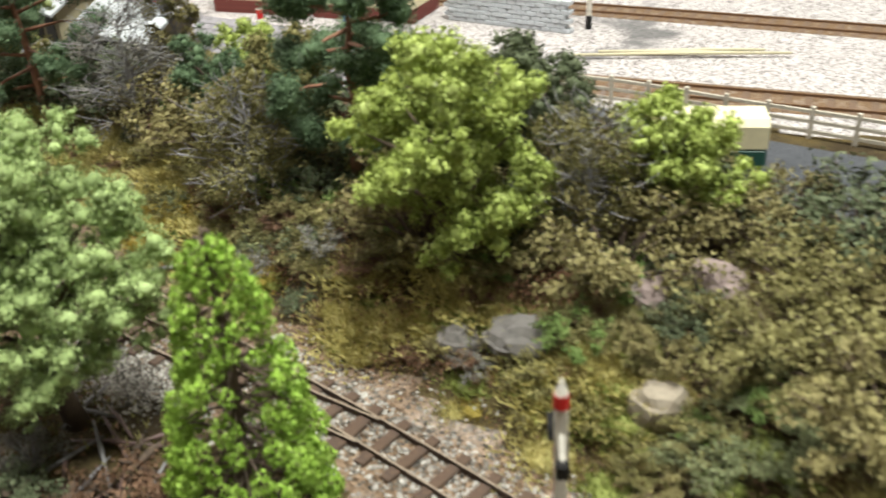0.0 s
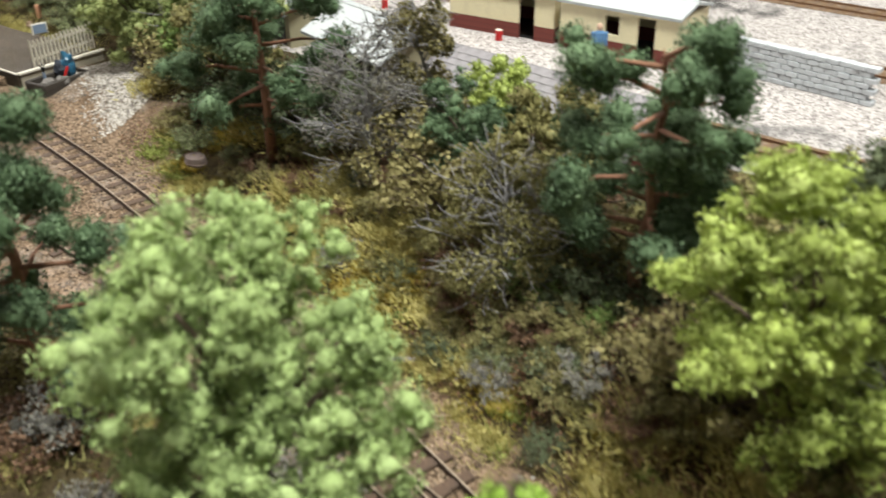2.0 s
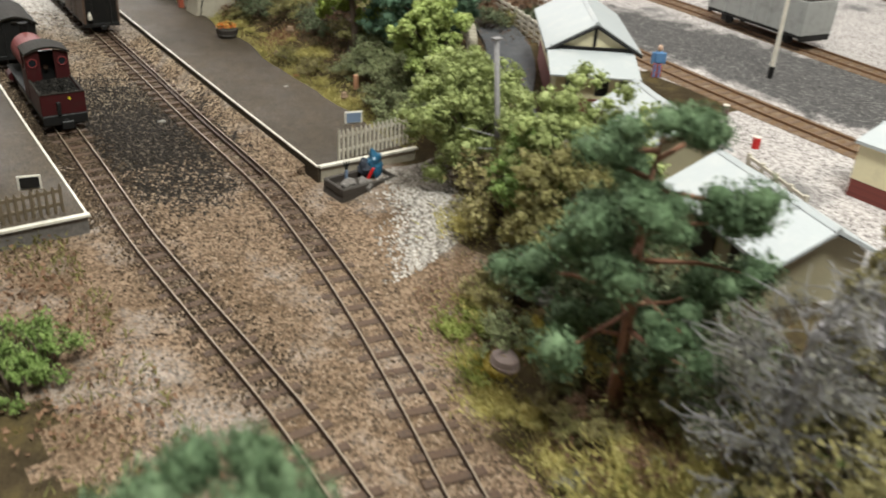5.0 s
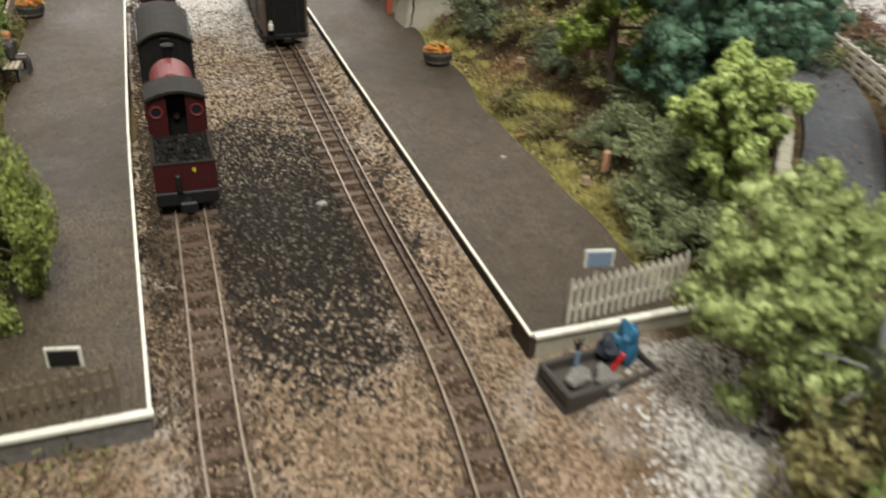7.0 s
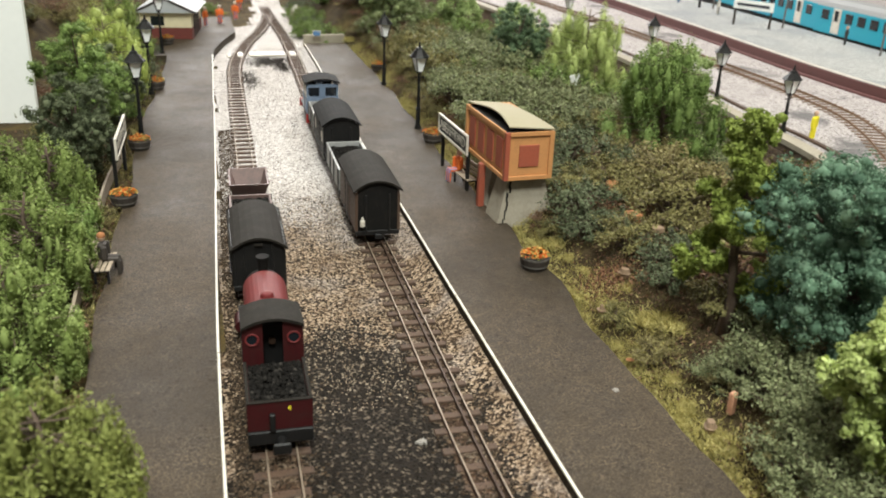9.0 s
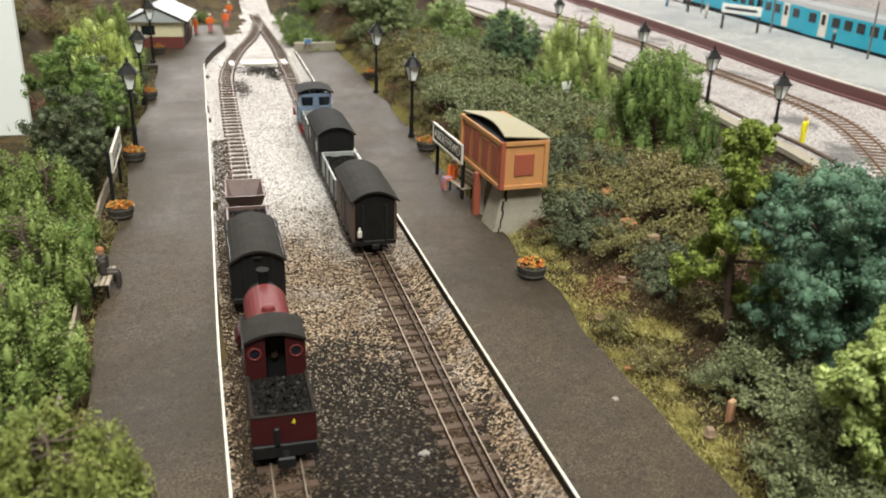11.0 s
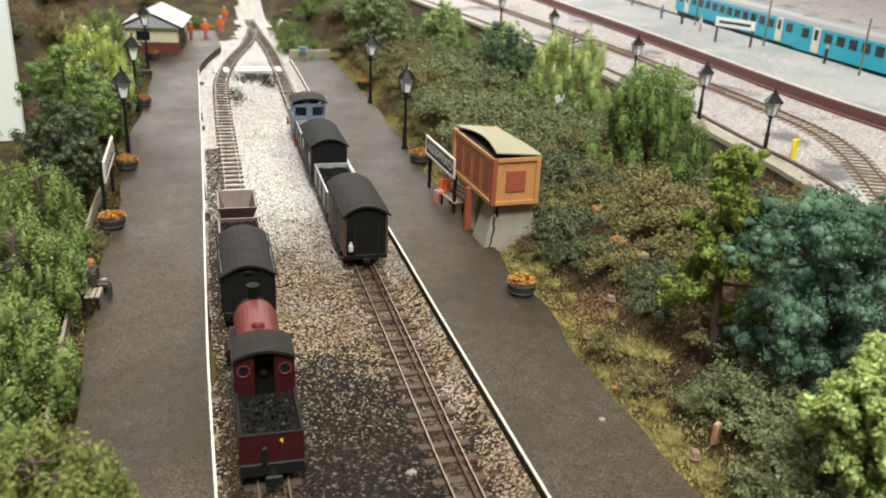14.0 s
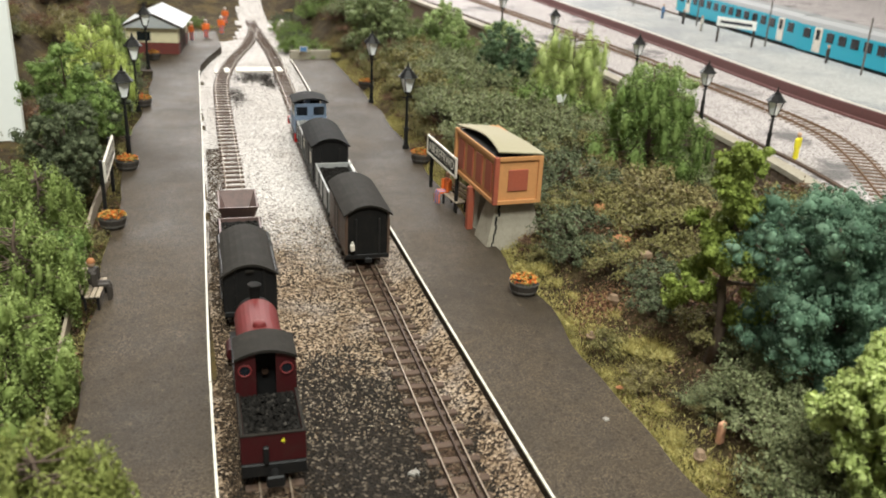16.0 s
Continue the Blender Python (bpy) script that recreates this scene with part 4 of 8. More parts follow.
def make_shrub(name, h, r, leaf, seed, label, leaves=2500, size=0.0085, stems=30, bark=None):
    """A feathery low bush: wiry forking stems out of one root, fine scraps round their outer ends. Stands at the plan's origin."""
    rnd = random.Random(seed)
    g = np.random.default_rng(seed)
    t = thing(name, 0, 0, 0, 0, label, "shrub")
    bm = bmesh.new()
    ends = []
    for i in range(stems):
        az, out = i * 2.399 + rnd.uniform(-0.5, 0.5), r * math.sqrt(rnd.uniform(0.03, 0.95))
        up = h * (1 - 0.55 * (out / r) ** 2) * rnd.uniform(0.6, 1.1)
        e = Vector((math.cos(az) * out, math.sin(az) * out, up))
        mid = Vector((e.x * 0.45, e.y * 0.45, e.z * 0.65))
        tube(bm, [(0, 0, -0.02), mid, e], [0.0055, 0.004, 0.0012], 3)
        ends.append((mid, e))
        for _ in range(2):
            e2 = e + Vector((rnd.uniform(-1, 1), rnd.uniform(-1, 1), rnd.uniform(-0.5, 0.8))) * r * 0.26
            tube(bm, [mid.lerp(e, 0.5), e2], [0.0025, 0.0008], 3)
            ends.append((mid.lerp(e, 0.6), e2))
    part("branchwork", bm, bark or BARK, t)
    a, b = np.array([p[0][:] for p in ends]), np.array([p[1][:] for p in ends])
    k = g.integers(0, len(ends), leaves)
    f = g.uniform(0.3, 1.06, (leaves, 1))
    p = a[k] + (b[k] - a[k]) * f + g.normal(size=(leaves, 3)) * r * 0.06
    p[:, 2] = np.maximum(p[:, 2], 0.004)
    n = p + np.array((0, 0, 0.5 * h))
    v, fs = sprig_cloud(p, n / (np.linalg.norm(n, axis=1)[:, None] + 1e-9), size, g)
    raw("foliage", v, fs, LF[leaf], t)
    return t


def make_tuft(name, h, r, leaf, seed, label, blades=900):
    """A cushion of fine upright grass and moss."""
    g = np.random.default_rng(seed)
    t = thing(name, 0, 0, 0, 0, label, "shrub")
    xy = g.normal(size=(blades, 2)) * r * 0.42
    d = np.hypot(xy[:, 0], xy[:, 1])[:, None] / r
    p = np.c_[xy, h * 0.45 * np.exp(-4 * d**2) * g.uniform(0, 1, (blades, 1))]
    v, f = blade_cloud(p, np.c_[xy / r * 0.9, np.ones(blades)], h * 0.6, 0.0065, g)
    raw("grass", v, f, LF[leaf], t)
    bm = bmesh.new()
    ball(bm, (0, 0, 0), (r * 0.60, r * 0.60, h * 0.30), 2)
    for vert in bm.verts:
        vert.co *= 1 + 0.4 * noise.noise(vert.co * 24 + Vector((seed, 0, 0)))
    part("cushion", bm, LF[leaf], t, smooth=True)
    return t


# trees by the southern line
make_tree("yellow_green_tree", -0.90, -4.93, 0.92, 0.29, "spread", "bright", 11, "bright yellow-green flock tree with a bare grey-brown trunk on the bank", leaves=18000, size=0.0110)
make_tree("yellow_green_tree", -0.48, -5.58, 0.60, 0.21, "spread", "bright", 12, "small bright yellow-green tree beside the road", leaves=7980, size=0.0110)
make_tree("spreading_tree", -1.79, -3.98, 1.12, 0.335, "spread", "light", 13, "broad light green tree with foam-like foliage", leaves=40000, size=0.0072, trunk_r=0.03)
make_tree("cone_tree", -1.93, -4.76, 1.0, 0.25, "cone", "lime", 14, "lime green cone-shaped tree with thin brown branches", leaves=13300, size=0.0094)
make_tree("scots_pine", -1.75, -2.95, 1.02, 0.35, "pine", "pine", 15, "dark green pine with clumped needles beside the track", PINEBARK, leaves=24000, size=0.0112)
make_tree("scots_pine", -0.14, -2.36, 1.02, 0.37, "pine", "pine", 16, "tall dark green pine with a reddish trunk on the bank", PINEBARK, leaves=24000, size=0.0112)
make_tree("scots_pine", -0.42, -4.32, 0.92, 0.36, "pine", "pine", 17, "tall green pine with bare reddish limbs on the bank", PINEBARK, leaves=24000, size=0.0112)
make_tree("bare_thorn_bush", -0.11, -2.93, 0.68, 0.27, "twigs", "grey", 18, "leafless grey twiggy bush with a few dry scraps", TWIG, leaves=3420, size=0.0077, trunk_r=0.016)
make_tree("leafy_shrub_tree", -0.16, -3.50, 0.55, 0.20, "round", "pine", 19, "blue-green leafy small tree on the bank", leaves=7600)
make_tree("leafy_shrub_tree", -0.03, -3.82, 0.56, 0.22, "round", "olive", 20, "olive and yellowish small tree on the bank", leaves=7220)
make_tree("scrub_tree", -0.50, -3.86, 0.50, 0.26, "twigs", "olive", 21, "thin olive scrub with bare grey twigs", TWIG, leaves=6080, size=0.0088, trunk_r=0.013)
make_tree("scrub_tree", -0.62, -5.32, 0.52, 0.28, "twigs", "olive", 22, "thin olive scrub with bare grey twigs", TWIG, leaves=6080, size=0.0088, trunk_r=0.013)
make_tree("leafy_shrub_tree", -0.30, -5.02, 0.66, 0.24, "round", "dark", 23, "dark green small tree behind the yellow-green one", leaves=7220)
make_tree("leafy_shrub_tree", 0.45, -3.24, 0.52, 0.21, "round", "bright", 24, "yellow-green small tree in front of the slate roof", leaves=5320)
make_tree("scrub_tree", 0.22, -2.99, 0.80, 0.17, "twigs", "khaki", 25, "thin tall olive tree in front of the slate roof", TWIG, leaves=9000, size=0.0088, trunk_r=0.013)
make_tree("scrub_tree", 0.42, -4.72, 0.48, 0.16, "twigs", "olive", 26, "thin brownish scrub near the fence", TWIG, leaves=3040, size=0.0088, trunk_r=0.012)
make_tree("leafy_shrub_tree", 0.15, -1.75, 0.60, 0.26, "round", "olive", 27, "olive green small tree on the bank", leaves=6840)
make_tree("leafy_shrub_tree", 0.42, -1.35, 0.62, 0.28, "round", "mid", 28, "mid green small tree on the bank", leaves=6840)
# trees near the platform end
make_tree("soft_green_tree", 0.50, -0.60, 0.72, 0.26, "spread", "dusty", 31, "soft light green tree beside the platform ramp", leaves=14250)
make_tree("soft_green_tree", 0.78, -0.30, 0.68, 0.26, "spread", "dusty", 32, "soft light green tree beside the lane", leaves=9880)
make_tree("soft_green_tree", 0.48, -1.38, 0.84, 0.30, "spread", "dusty", 33, "soft light green tree above the sidings", leaves=12350)
make_tree("round_leafy_tree", 0.94, 0.41, 0.74, 0.205, "spread", "pale", 34, "round pale green leafy tree on the bank", leaves=17000, size=0.0120)
make_tree("blue_green_tree", 1.38, 1.13, 1.02, 0.42, "spread", "teal", 35, "large blue-green tree on the bank", leaves=46000, size=0.0080, trunk_r=0.03)
make_tree("blue_green_tree", 1.68, 1.52, 0.84, 0.34, "spread", "teal", 36, "large blue-green tree on the bank", leaves=18000, size=0.0100, trunk_r=0.03)
make_tree("sapling_tree", 1.01, 1.45, 0.98, 0.26, "pine", "fresh", 37, "tall yellow-green tree with a dark leaning trunk", lean=(0.03, 0.05), leaves=22000, size=0.0105, trunk_r=0.024)
make_tree("weeping_tree", 2.25, 4.40, 1.26, 0.47, "weep", "mid", 38, "weeping mid green tree in the scrub", leaves=22000)
make_tree("weeping_tree", 2.64, 6.65, 1.36, 0.50, "weep", "pale", 39, "pale yellow-green weeping tree in the scrub", leaves=17000)
make_tree("dark_round_tree", 1.95, 6.75, 0.84, 0.28, "spread", "pine", 40, "dark green rounded tree in the scrub", leaves=12350)
make_tree("leafy_tree", 2.98, 5.4, 1.12, 0.28, "round", "light", 41, "light green tree beside the retaining wall", leaves=6840)
make_tree("leafy_tree", 2.2, 9.7, 0.78, 0.27, "spread", "light", 42, "light green tree on the far bank", leaves=6840)
make_tree("leafy_tree", 2.75, 8.8, 0.80, 0.30, "spread", "light", 43, "light green tree on the far bank", leaves=6080)
make_tree("leafy_tree", 1.15, 9.2, 0.8, 0.4, "spread", "soft", 44, "soft green tree on the far bank", leaves=6840)
make_tree("leafy_tree", 1.5, 11.0, 0.85, 0.45, "spread", "mid", 45, "mid green tree on the far bank", leaves=6080)
make_tree("leafy_tree", 0.9, 12.6, 0.65, 0.4, "spread", "light", 46, "light green tree on the far bank", leaves=4940)
# the hedge of trees behind the left-hand platform
for i, (x, y, h, r, st, lf, n) in enumerate((
        (-1.72, 0.74, 0.90, 0.32, "weep", "drab", 13000), (-2.08, 1.15, 0.84, 0.33, "weep", "hedge", 6500), (-2.00, 1.95, 0.76, 0.31, "weep", "hedge", 7000),
        (-2.02, 2.75, 0.80, 0.32, "weep", "hedge", 8000), (-2.02, 3.5, 0.80, 0.28, "weep", "hedge", 6500), (-1.98, 3.2, 0.5, 0.26, "weep", "mid", 3200),
        (-1.95, 4.35, 0.84, 0.26, "spread", "dark", 7500), (-1.98, 5.05, 1.06, 0.29, "spread", "mid", 8000), (-1.96, 5.9, 0.72, 0.3, "spread", "dark", 4200),
        (-2.30, 4.05, 0.66, 0.28, "weep", "hedge", 6500),
        (-1.92, 6.6, 1.08, 0.36, "weep", "bright", 5000), (-1.98, 7.6, 1.08, 0.38, "weep", "bright", 4200), (-1.95, 8.6, 1.05, 0.36, "weep", "hedge", 3600)
        )):
    make_tree("hedge_tree", x, y, h, r, st, lf, 60 + i, {"hedge": "light green drooping hedge tree behind the platform", "drab": "dull olive drooping hedge tree behind the platform", "mid": "mid green drooping hedge tree behind the platform", "dark": "dark grey-green bushy tree behind the platform", "bright": "yellow-green drooping hedge tree behind the platform"}[lf], leaves=int(n * 1.7), size=0.0092)

# low bushes: a few kinds, copied over the banks
SHRUBS = [make_shrub("dark_bush", 0.22, 0.24, "dark", 80, "low dark green feathery bush on the bank"),
          make_shrub("olive_bush", 0.22, 0.24, "olive", 81, "low olive feathery bush with wiry stems on the bank"),
          make_shrub("brown_bush", 0.17, 0.25, "brown", 82, "low reddish brown dead bush on the bank", 2000),
          make_shrub("green_bush", 0.24, 0.22, "mid", 83, "low mid green feathery bush on the bank"),
          make_tuft("yellow_tuft", 0.062, 0.16, "yellow", 84, "low mossy yellow tuft of grass on the bank", 1100),
          make_shrub("grey_bush", 0.22, 0.22, "grey", 85, "low grey heathery bush on the bank", 1600, bark=TWIG),
          make_shrub("spreading_bush", 0.22, 0.25, "sage", 86, "dense grey-green spreading bush on the bank", 3200, 0.0085, 36),
          make_shrub("khaki_scrub", 0.27, 0.25, "khaki", 87, "dense khaki scrub bush on the bank", 2800, 0.0085, 34),
          make_tuft("orange_tuft", 0.05, 0.15, "mustard", 88, "low mustard orange tuft of moss on the bank", 700),
          make_tuft("green_tuft", 0.055, 0.15, "moss", 89, "low yellow-green tuft of moss on the bank", 800)]
rnd = random.Random(5)
used = [0] * len(SHRUBS)


def plant(k, x, y, size):
    z = ground_z(x, y) - 0.012
    if used[k] == 0:
        SHRUBS[k].matrix_basis = put(x, y, z, rnd.uniform(0, 360), size)
    else:
        o = copy_thing(SHRUBS[k], Matrix())
        o.matrix_basis = put(x, y, z, rnd.uniform(0, 360), size)
    used[k] += 1


def clear(x, y):
    return any(math.hypot(x - a, y - b) < r for a, b, r in ((0.72, 3.45, 0.34), (0.55, 2.56, 0.14), (0.6, 4.05, 0.25), (0.63, 5.1, 0.15), (0.62, 5.49, 0.1), (0.68, 7.19, 0.12), (0.79, 0.99, 0.15), (1.58, 3.40, 0.14), (1.20, 2.85, 0.17), (0.86, 2.25, 0.14), (1.26, 2.49, 0.15), (0.91, 1.62, 0.13), (0.74, 0.89, 0.14)))


stand = []


def spaced(x, y, size, gap):
    """Keep bushes from growing into one another: gaps show the soil."""
    r = 0.24 * size
    if any(math.hypot(x - a, y - b) < gap * (r + q) for a, b, q in stand):
        return False
    stand.append((x, y, r))
    return True


# mounds round the bare red-brown soil behind the water tower
for k, x, y, size in ((0, 0.99, 2.98, 1.05), (0, 0.90, 2.72, 0.75), (0, 1.32, 3.92, 1.3), (0, 1.06, 3.55, 0.9), (7, 1.76, 3.15, 1.25), (1, 1.56, 2.88, 1.3), (7, 1.82, 3.55, 1.2), (1, 1.40, 3.16, 0.8), (1, 1.02, 2.42, 0.85), (0, 1.12, 2.12, 0.85), (1, 1.50, 2.30, 1.1), (0, 0.99, 1.94, 0.65)):
    if spaced(x, y, size, 0.3):
        plant(k, x, y, size)
# scrub behind the right-hand platform, in stretches of one growth
for _ in range(1500):
    y = rnd.uniform(0.3, 11.5)
    x = back_r(y) + 0.17 + rnd.random() ** 1.2 * 2.5
    if clear(x, y) or (y < 1.9 and x > 1.35) or x > 3.2:
        continue
    d, m, m2 = x - back_r(y), noise.noise((x * 1.5, y * 1.5, 3.0)), noise.noise((x * 2.3, y * 2.3, 8.0))
    if d < 0.34:
        k, size = rnd.choice((1, 7, 2, 4)), rnd.uniform(0.35, 0.6)
    elif y < 1.35:
        continue
    elif y < 4.6:
        k, size = (2 if m > 0.02 else 0 if m < -0.15 else 1), rnd.uniform(0.55, 1.55)
    else:
        k, size = (2 if m > 0.40 else 3 if m2 > 0.22 else 1 if m2 < -0.25 else 0 if m < -0.30 and y < 7 else 6), rnd.uniform(0.9, 1.6)
    if spaced(x, y, size, 0.47 if y < 4.6 else 0.40):
        plant(k, x, y, size)
for x, y, size in ((0.74, 0.40, 0.65), (0.86, 0.44, 0.8), (0.80, 0.60, 0.75), (0.94, 0.62, 0.85), (0.93, 0.80, 0.8), (1.06, 0.76, 0.8), (0.99, 0.98, 0.85), (0.93, 1.13, 0.65), (1.08, 1.14, 0.8), (0.86, 0.28, 0.7), (1.14, 1.32, 0.8), (0.84, 1.22, 0.5)):
    plant(6, x, y, size)
for y in np.arange(0.12, 2.4, 0.07):
    plant(4, back_r(y) + rnd.uniform(0.0, 0.13), y, rnd.uniform(0.4, 0.75))
for x, y, size in ((0.90, 1.66, 0.95), (0.82, 1.56, 0.8), (0.84, 1.76, 0.8), (0.73, 0.88, 0.95), (0.72, 1.15, 0.7), (0.76, 1.35, 0.7), (0.80, 2.80, 0.8), (0.74, 2.92, 0.8), (0.78, 2.02, 0.6)):
    plant(4, x, y, size)
for _ in range(70):
    y = rnd.uniform(9.7, 14.2)
    x = rnd.choice((rnd.uniform(0.28, 1.7), rnd.uniform(0.28, 1.7), rnd.uniform(-2.2, -0.7)))
    if x < 0 and y < 12.0:
        continue
    plant(rnd.choice((3, 4, 1, 0, 3)), x, y, rnd.uniform(0.6, 1.2))


def bare(x, y):
    return any(math.hypot(x - a, y - b) < r for a, b, r in ((-0.84, -5.70, 0.22), (-1.28, -5.70, 0.22), (-1.05, -5.70, 0.30), (-1.12, -5.03, 0.16), (-1.12, -5.26, 0.16), (-0.90, -4.96, 0.15), (-0.55, -4.45, 0.28), (-0.587, -3.5, 0.14), (-0.24, -2.80, 0.30), (-0.34, -3.18, 0.27), (-0.55, -3.40, 0.24)))


for _ in range(900):
    y = rnd.uniform(-7.0, -0.9)
    d = 0.40 + rnd.random() ** 0.85 * 1.5
    x = TR.x_at(y) + d
    if x > 0.42 or (y > -1.4 and x < 0.3) or bare(x, y):
        continue
    m, m2 = noise.noise((x * 1.7, y * 1.7, 3.0)), noise.noise((x * 2.6, y * 2.6, 9.0))
    k = rnd.choice((9, 6, 1, 2, 7)) if d < 0.62 else (2 if m > 0.25 else 0 if m < -0.38 else 0 if m2 < -0.2 else 7 if m2 > 0.1 else 1)
    size = rnd.uniform(0.35, 0.65) if d < 0.62 else rnd.uniform(0.8, 1.45)
    if spaced(x, y, size, 0.50):
        plant(k, x, y, size)
# moss in drifts of one colour along the foot of the bank
for _ in range(100):
    y = rnd.uniform(-6.6, -1.5)
    x = TR.x_at(y) + 0.27 + abs(rnd.gauss(0, 0.2))
    m = noise.noise((x * 4.5, y * 4.5, 5.0))
    plant(4 if m > 0.05 else 9 if m > -0.2 else 8, x, y, rnd.uniform(0.45, 1.05))
for k, cx, cy, n in ((4, -0.25, -2.78, 16), (4, -0.18, -2.92, 8), (8, -0.50, -3.42, 9), (4, -0.42, -3.36, 8), (8, -0.587, -3.50, 6), (4, -0.40, -3.30, 6), (4, -0.83, -5.01, 6), (9, -1.0, -5.55, 8), (4, -1.0, -4.62, 5), (4, 0.02, -2.3, 6), (8, -0.05, -2.0, 5), (4, 0.36, -0.98, 6), (4, -0.95, -5.0, 8), (4, -1.18, -5.5, 8), (4, -0.72, -4.62, 5), (4, -1.0, -5.48, 7), (4, -0.75, -3.75, 6)):
    for _ in range(n):
        plant(k, cx + rnd.gauss(0, 0.075), cy + rnd.gauss(0, 0.085), rnd.uniform(0.7, 1.3))
# dead stems and seedlings that break up the moss
for _ in range(130):
    y = rnd.uniform(-6.3, -2.3)
    plant(rnd.choice((2, 1, 1, 3, 0, 5, 7)), TR.x_at(y) + 0.33 + rnd.random() * 0.75, y, rnd.uniform(0.26, 0.62))
# green growth below the platform's end
for x, y, size in ((-1.64, -1.02, 0.75), (-1.74, -0.92, 0.8), (-1.78, -1.12, 0.7)):
    plant(3, x, y, size)
# tall khaki scrub above the cutting
for _ in range(120):
    x, y, size = rnd.uniform(-0.95, -0.30), rnd.uniform(-6.6, -5.85), rnd.uniform(1.1, 1.7)
    if spaced(x, y, size, 0.70):
        plant(7 if rnd.random() < 0.75 else 1, x, y, size)
for _ in range(12):
    plant(rnd.choice((3, 3, 6, 9)), -1.32 + rnd.gauss(0, 0.10), -6.02 + rnd.gauss(0, 0.10), rnd.uniform(0.25, 0.45))
for _ in range(50):
    y = rnd.uniform(-7.0, -1.2)
    x = left_x(y) - 0.38 - rnd.random() * 1.1
    if -4.2 < y and x > -1.6:
        continue
    plant(rnd.choice((1, 2, 5, 0, 4)), x, y, rnd.uniform(0.4, 0.9))
for _ in range(40):
    y = rnd.uniform(0.2, 10.5)
    plant(rnd.choice((0, 1, 3, 3)), back_l(y) - 0.12 - rnd.random() * 0.7, y, rnd.uniform(0.6, 1.1))
for _ in range(95):
    x, y = rnd.uniform(-4.2, -2.2), rnd.uniform(6.6, 13)
    plant(rnd.choice((1, 7, 2, 6, 9)), x, y, rnd.uniform(0.7, 1.2))


# turf and litter: loose scraps over the banks, past counting
def scatter(name, n, leaf, size, place, tall, seed, label):
    g = np.random.default_rng(seed)
    pts = []
    while len(pts) < n:
        x, y = place(g)
        m = noise.noise((x * 2.2 + seed, y * 2.2, 1.0))
        if g.random() < 0.5 + m * 1.3:
            pts.append((x, y, ground_z(x, y) + 0.004 + tall * g.random() ** 2))
    p = np.array(pts)
    up = np.tile((0.0, 0.0, 1.0), (n, 1))
    v, f = sprig_cloud(p, up, size * 0.7, g) if "litter" in name else blade_cloud(p, up, size * 2.3, size * 0.55, g)
    tagged(raw(name, v, f, LF[leaf]), label, "ground cover", kind="stuff")

def bank_n(g):
    y = g.uniform(0.05, 10.5)
    return back_r(y) - 0.05 + abs(g.normal()) * 0.42, y


def edge_n(g):
    y = g.uniform(0.05, 9.5)
    return back_r(y) - 0.045 + abs(g.normal()) * 0.13, y


def bank_s(g):
    y = g.uniform(-7.2, -0.4)
    return TR.x_at(y) + 0.26 + (0.12 if y > -1.2 else 0) + abs(g.normal()) * 0.5 + 0.45 * smooth(-1.3, -0.5, y), y


def verge_l(g):
    y = g.uniform(-7.0, 10.0)
    return (back_l(y) + 0.03 if y > 0 else left_x(y) - 0.3) - abs(g.normal()) * 0.4, y


def wide_n(g):
    return g.uniform(0.8, 3.0), g.uniform(0.3, 12)


scatter("brown_litter", 14000, "brown", 0.0095, bank_n, 0.05, 1, "brown leaf litter behind the platform")
scatter("moss_turf", 34000, "yellow", 0.0095, edge_n, 0.05, 12, "yellow-green moss and turf along the platform's back")
scatter("brown_litter", 5000, "russet", 0.0085, lambda g: [(c[0] + g.normal() * 0.10, c[1] + g.normal() * 0.10) for c in [((1.58, 3.40), (1.20, 2.85), (0.86, 2.25), (1.26, 2.49), (1.40, 3.12))[g.integers(5)]]][0], 0.03, 14, "red-brown leaf litter on bare soil behind the water tower")
scatter("olive_turf", 12000, "olive", 0.010, bank_n, 0.04, 2, "olive turf and litter on the bank")
scatter("brown_litter", 16000, "brown", 0.012, wide_n, 0.06, 3, "brown leaf litter on the bank")
scatter("moss_turf", 6000, "yellow", 0.006, bank_s, 0.012, 5, "yellow-green moss along the line")
def soil_s(g):
    c = ((-0.34, -3.16), (-0.62, -3.72), (-0.75, -4.25), (-1.02, -4.82), (-1.05, -5.30), (-0.80, -5.42), (-0.95, -5.62), (-0.20, -2.60))[g.integers(8)]
    return c[0] + g.normal() * 0.10, c[1] + g.normal() * 0.12


scatter("brown_litter", 15000, "russet", 0.0075, soil_s, 0.055, 15, "red-brown leaf litter and broken bark on the bank")
scatter("olive_turf", 6000, "olive", 0.006, bank_s, 0.02, 6, "olive turf and litter along the line")
scatter("brown_litter", 16000, "brown", 0.008, bank_s, 0.05, 7, "brown leaf litter along the line")
scatter("brown_litter", 8000, "brown", 0.016, verge_l, 0.04, 8, "brown litter under the hedge")
scatter("moss_turf", 5000, "yellow", 0.0095, lambda g: (back_l(q := g.uniform(0.1, 8.5)) + 0.03 - abs(g.normal()) * 0.06, q), 0.03, 13, "mossy turf along the platform's back below the hedge")
scatter("olive_turf", 9000, "olive", 0.018, verge_l, 0.06, 9, "olive turf under the hedge")


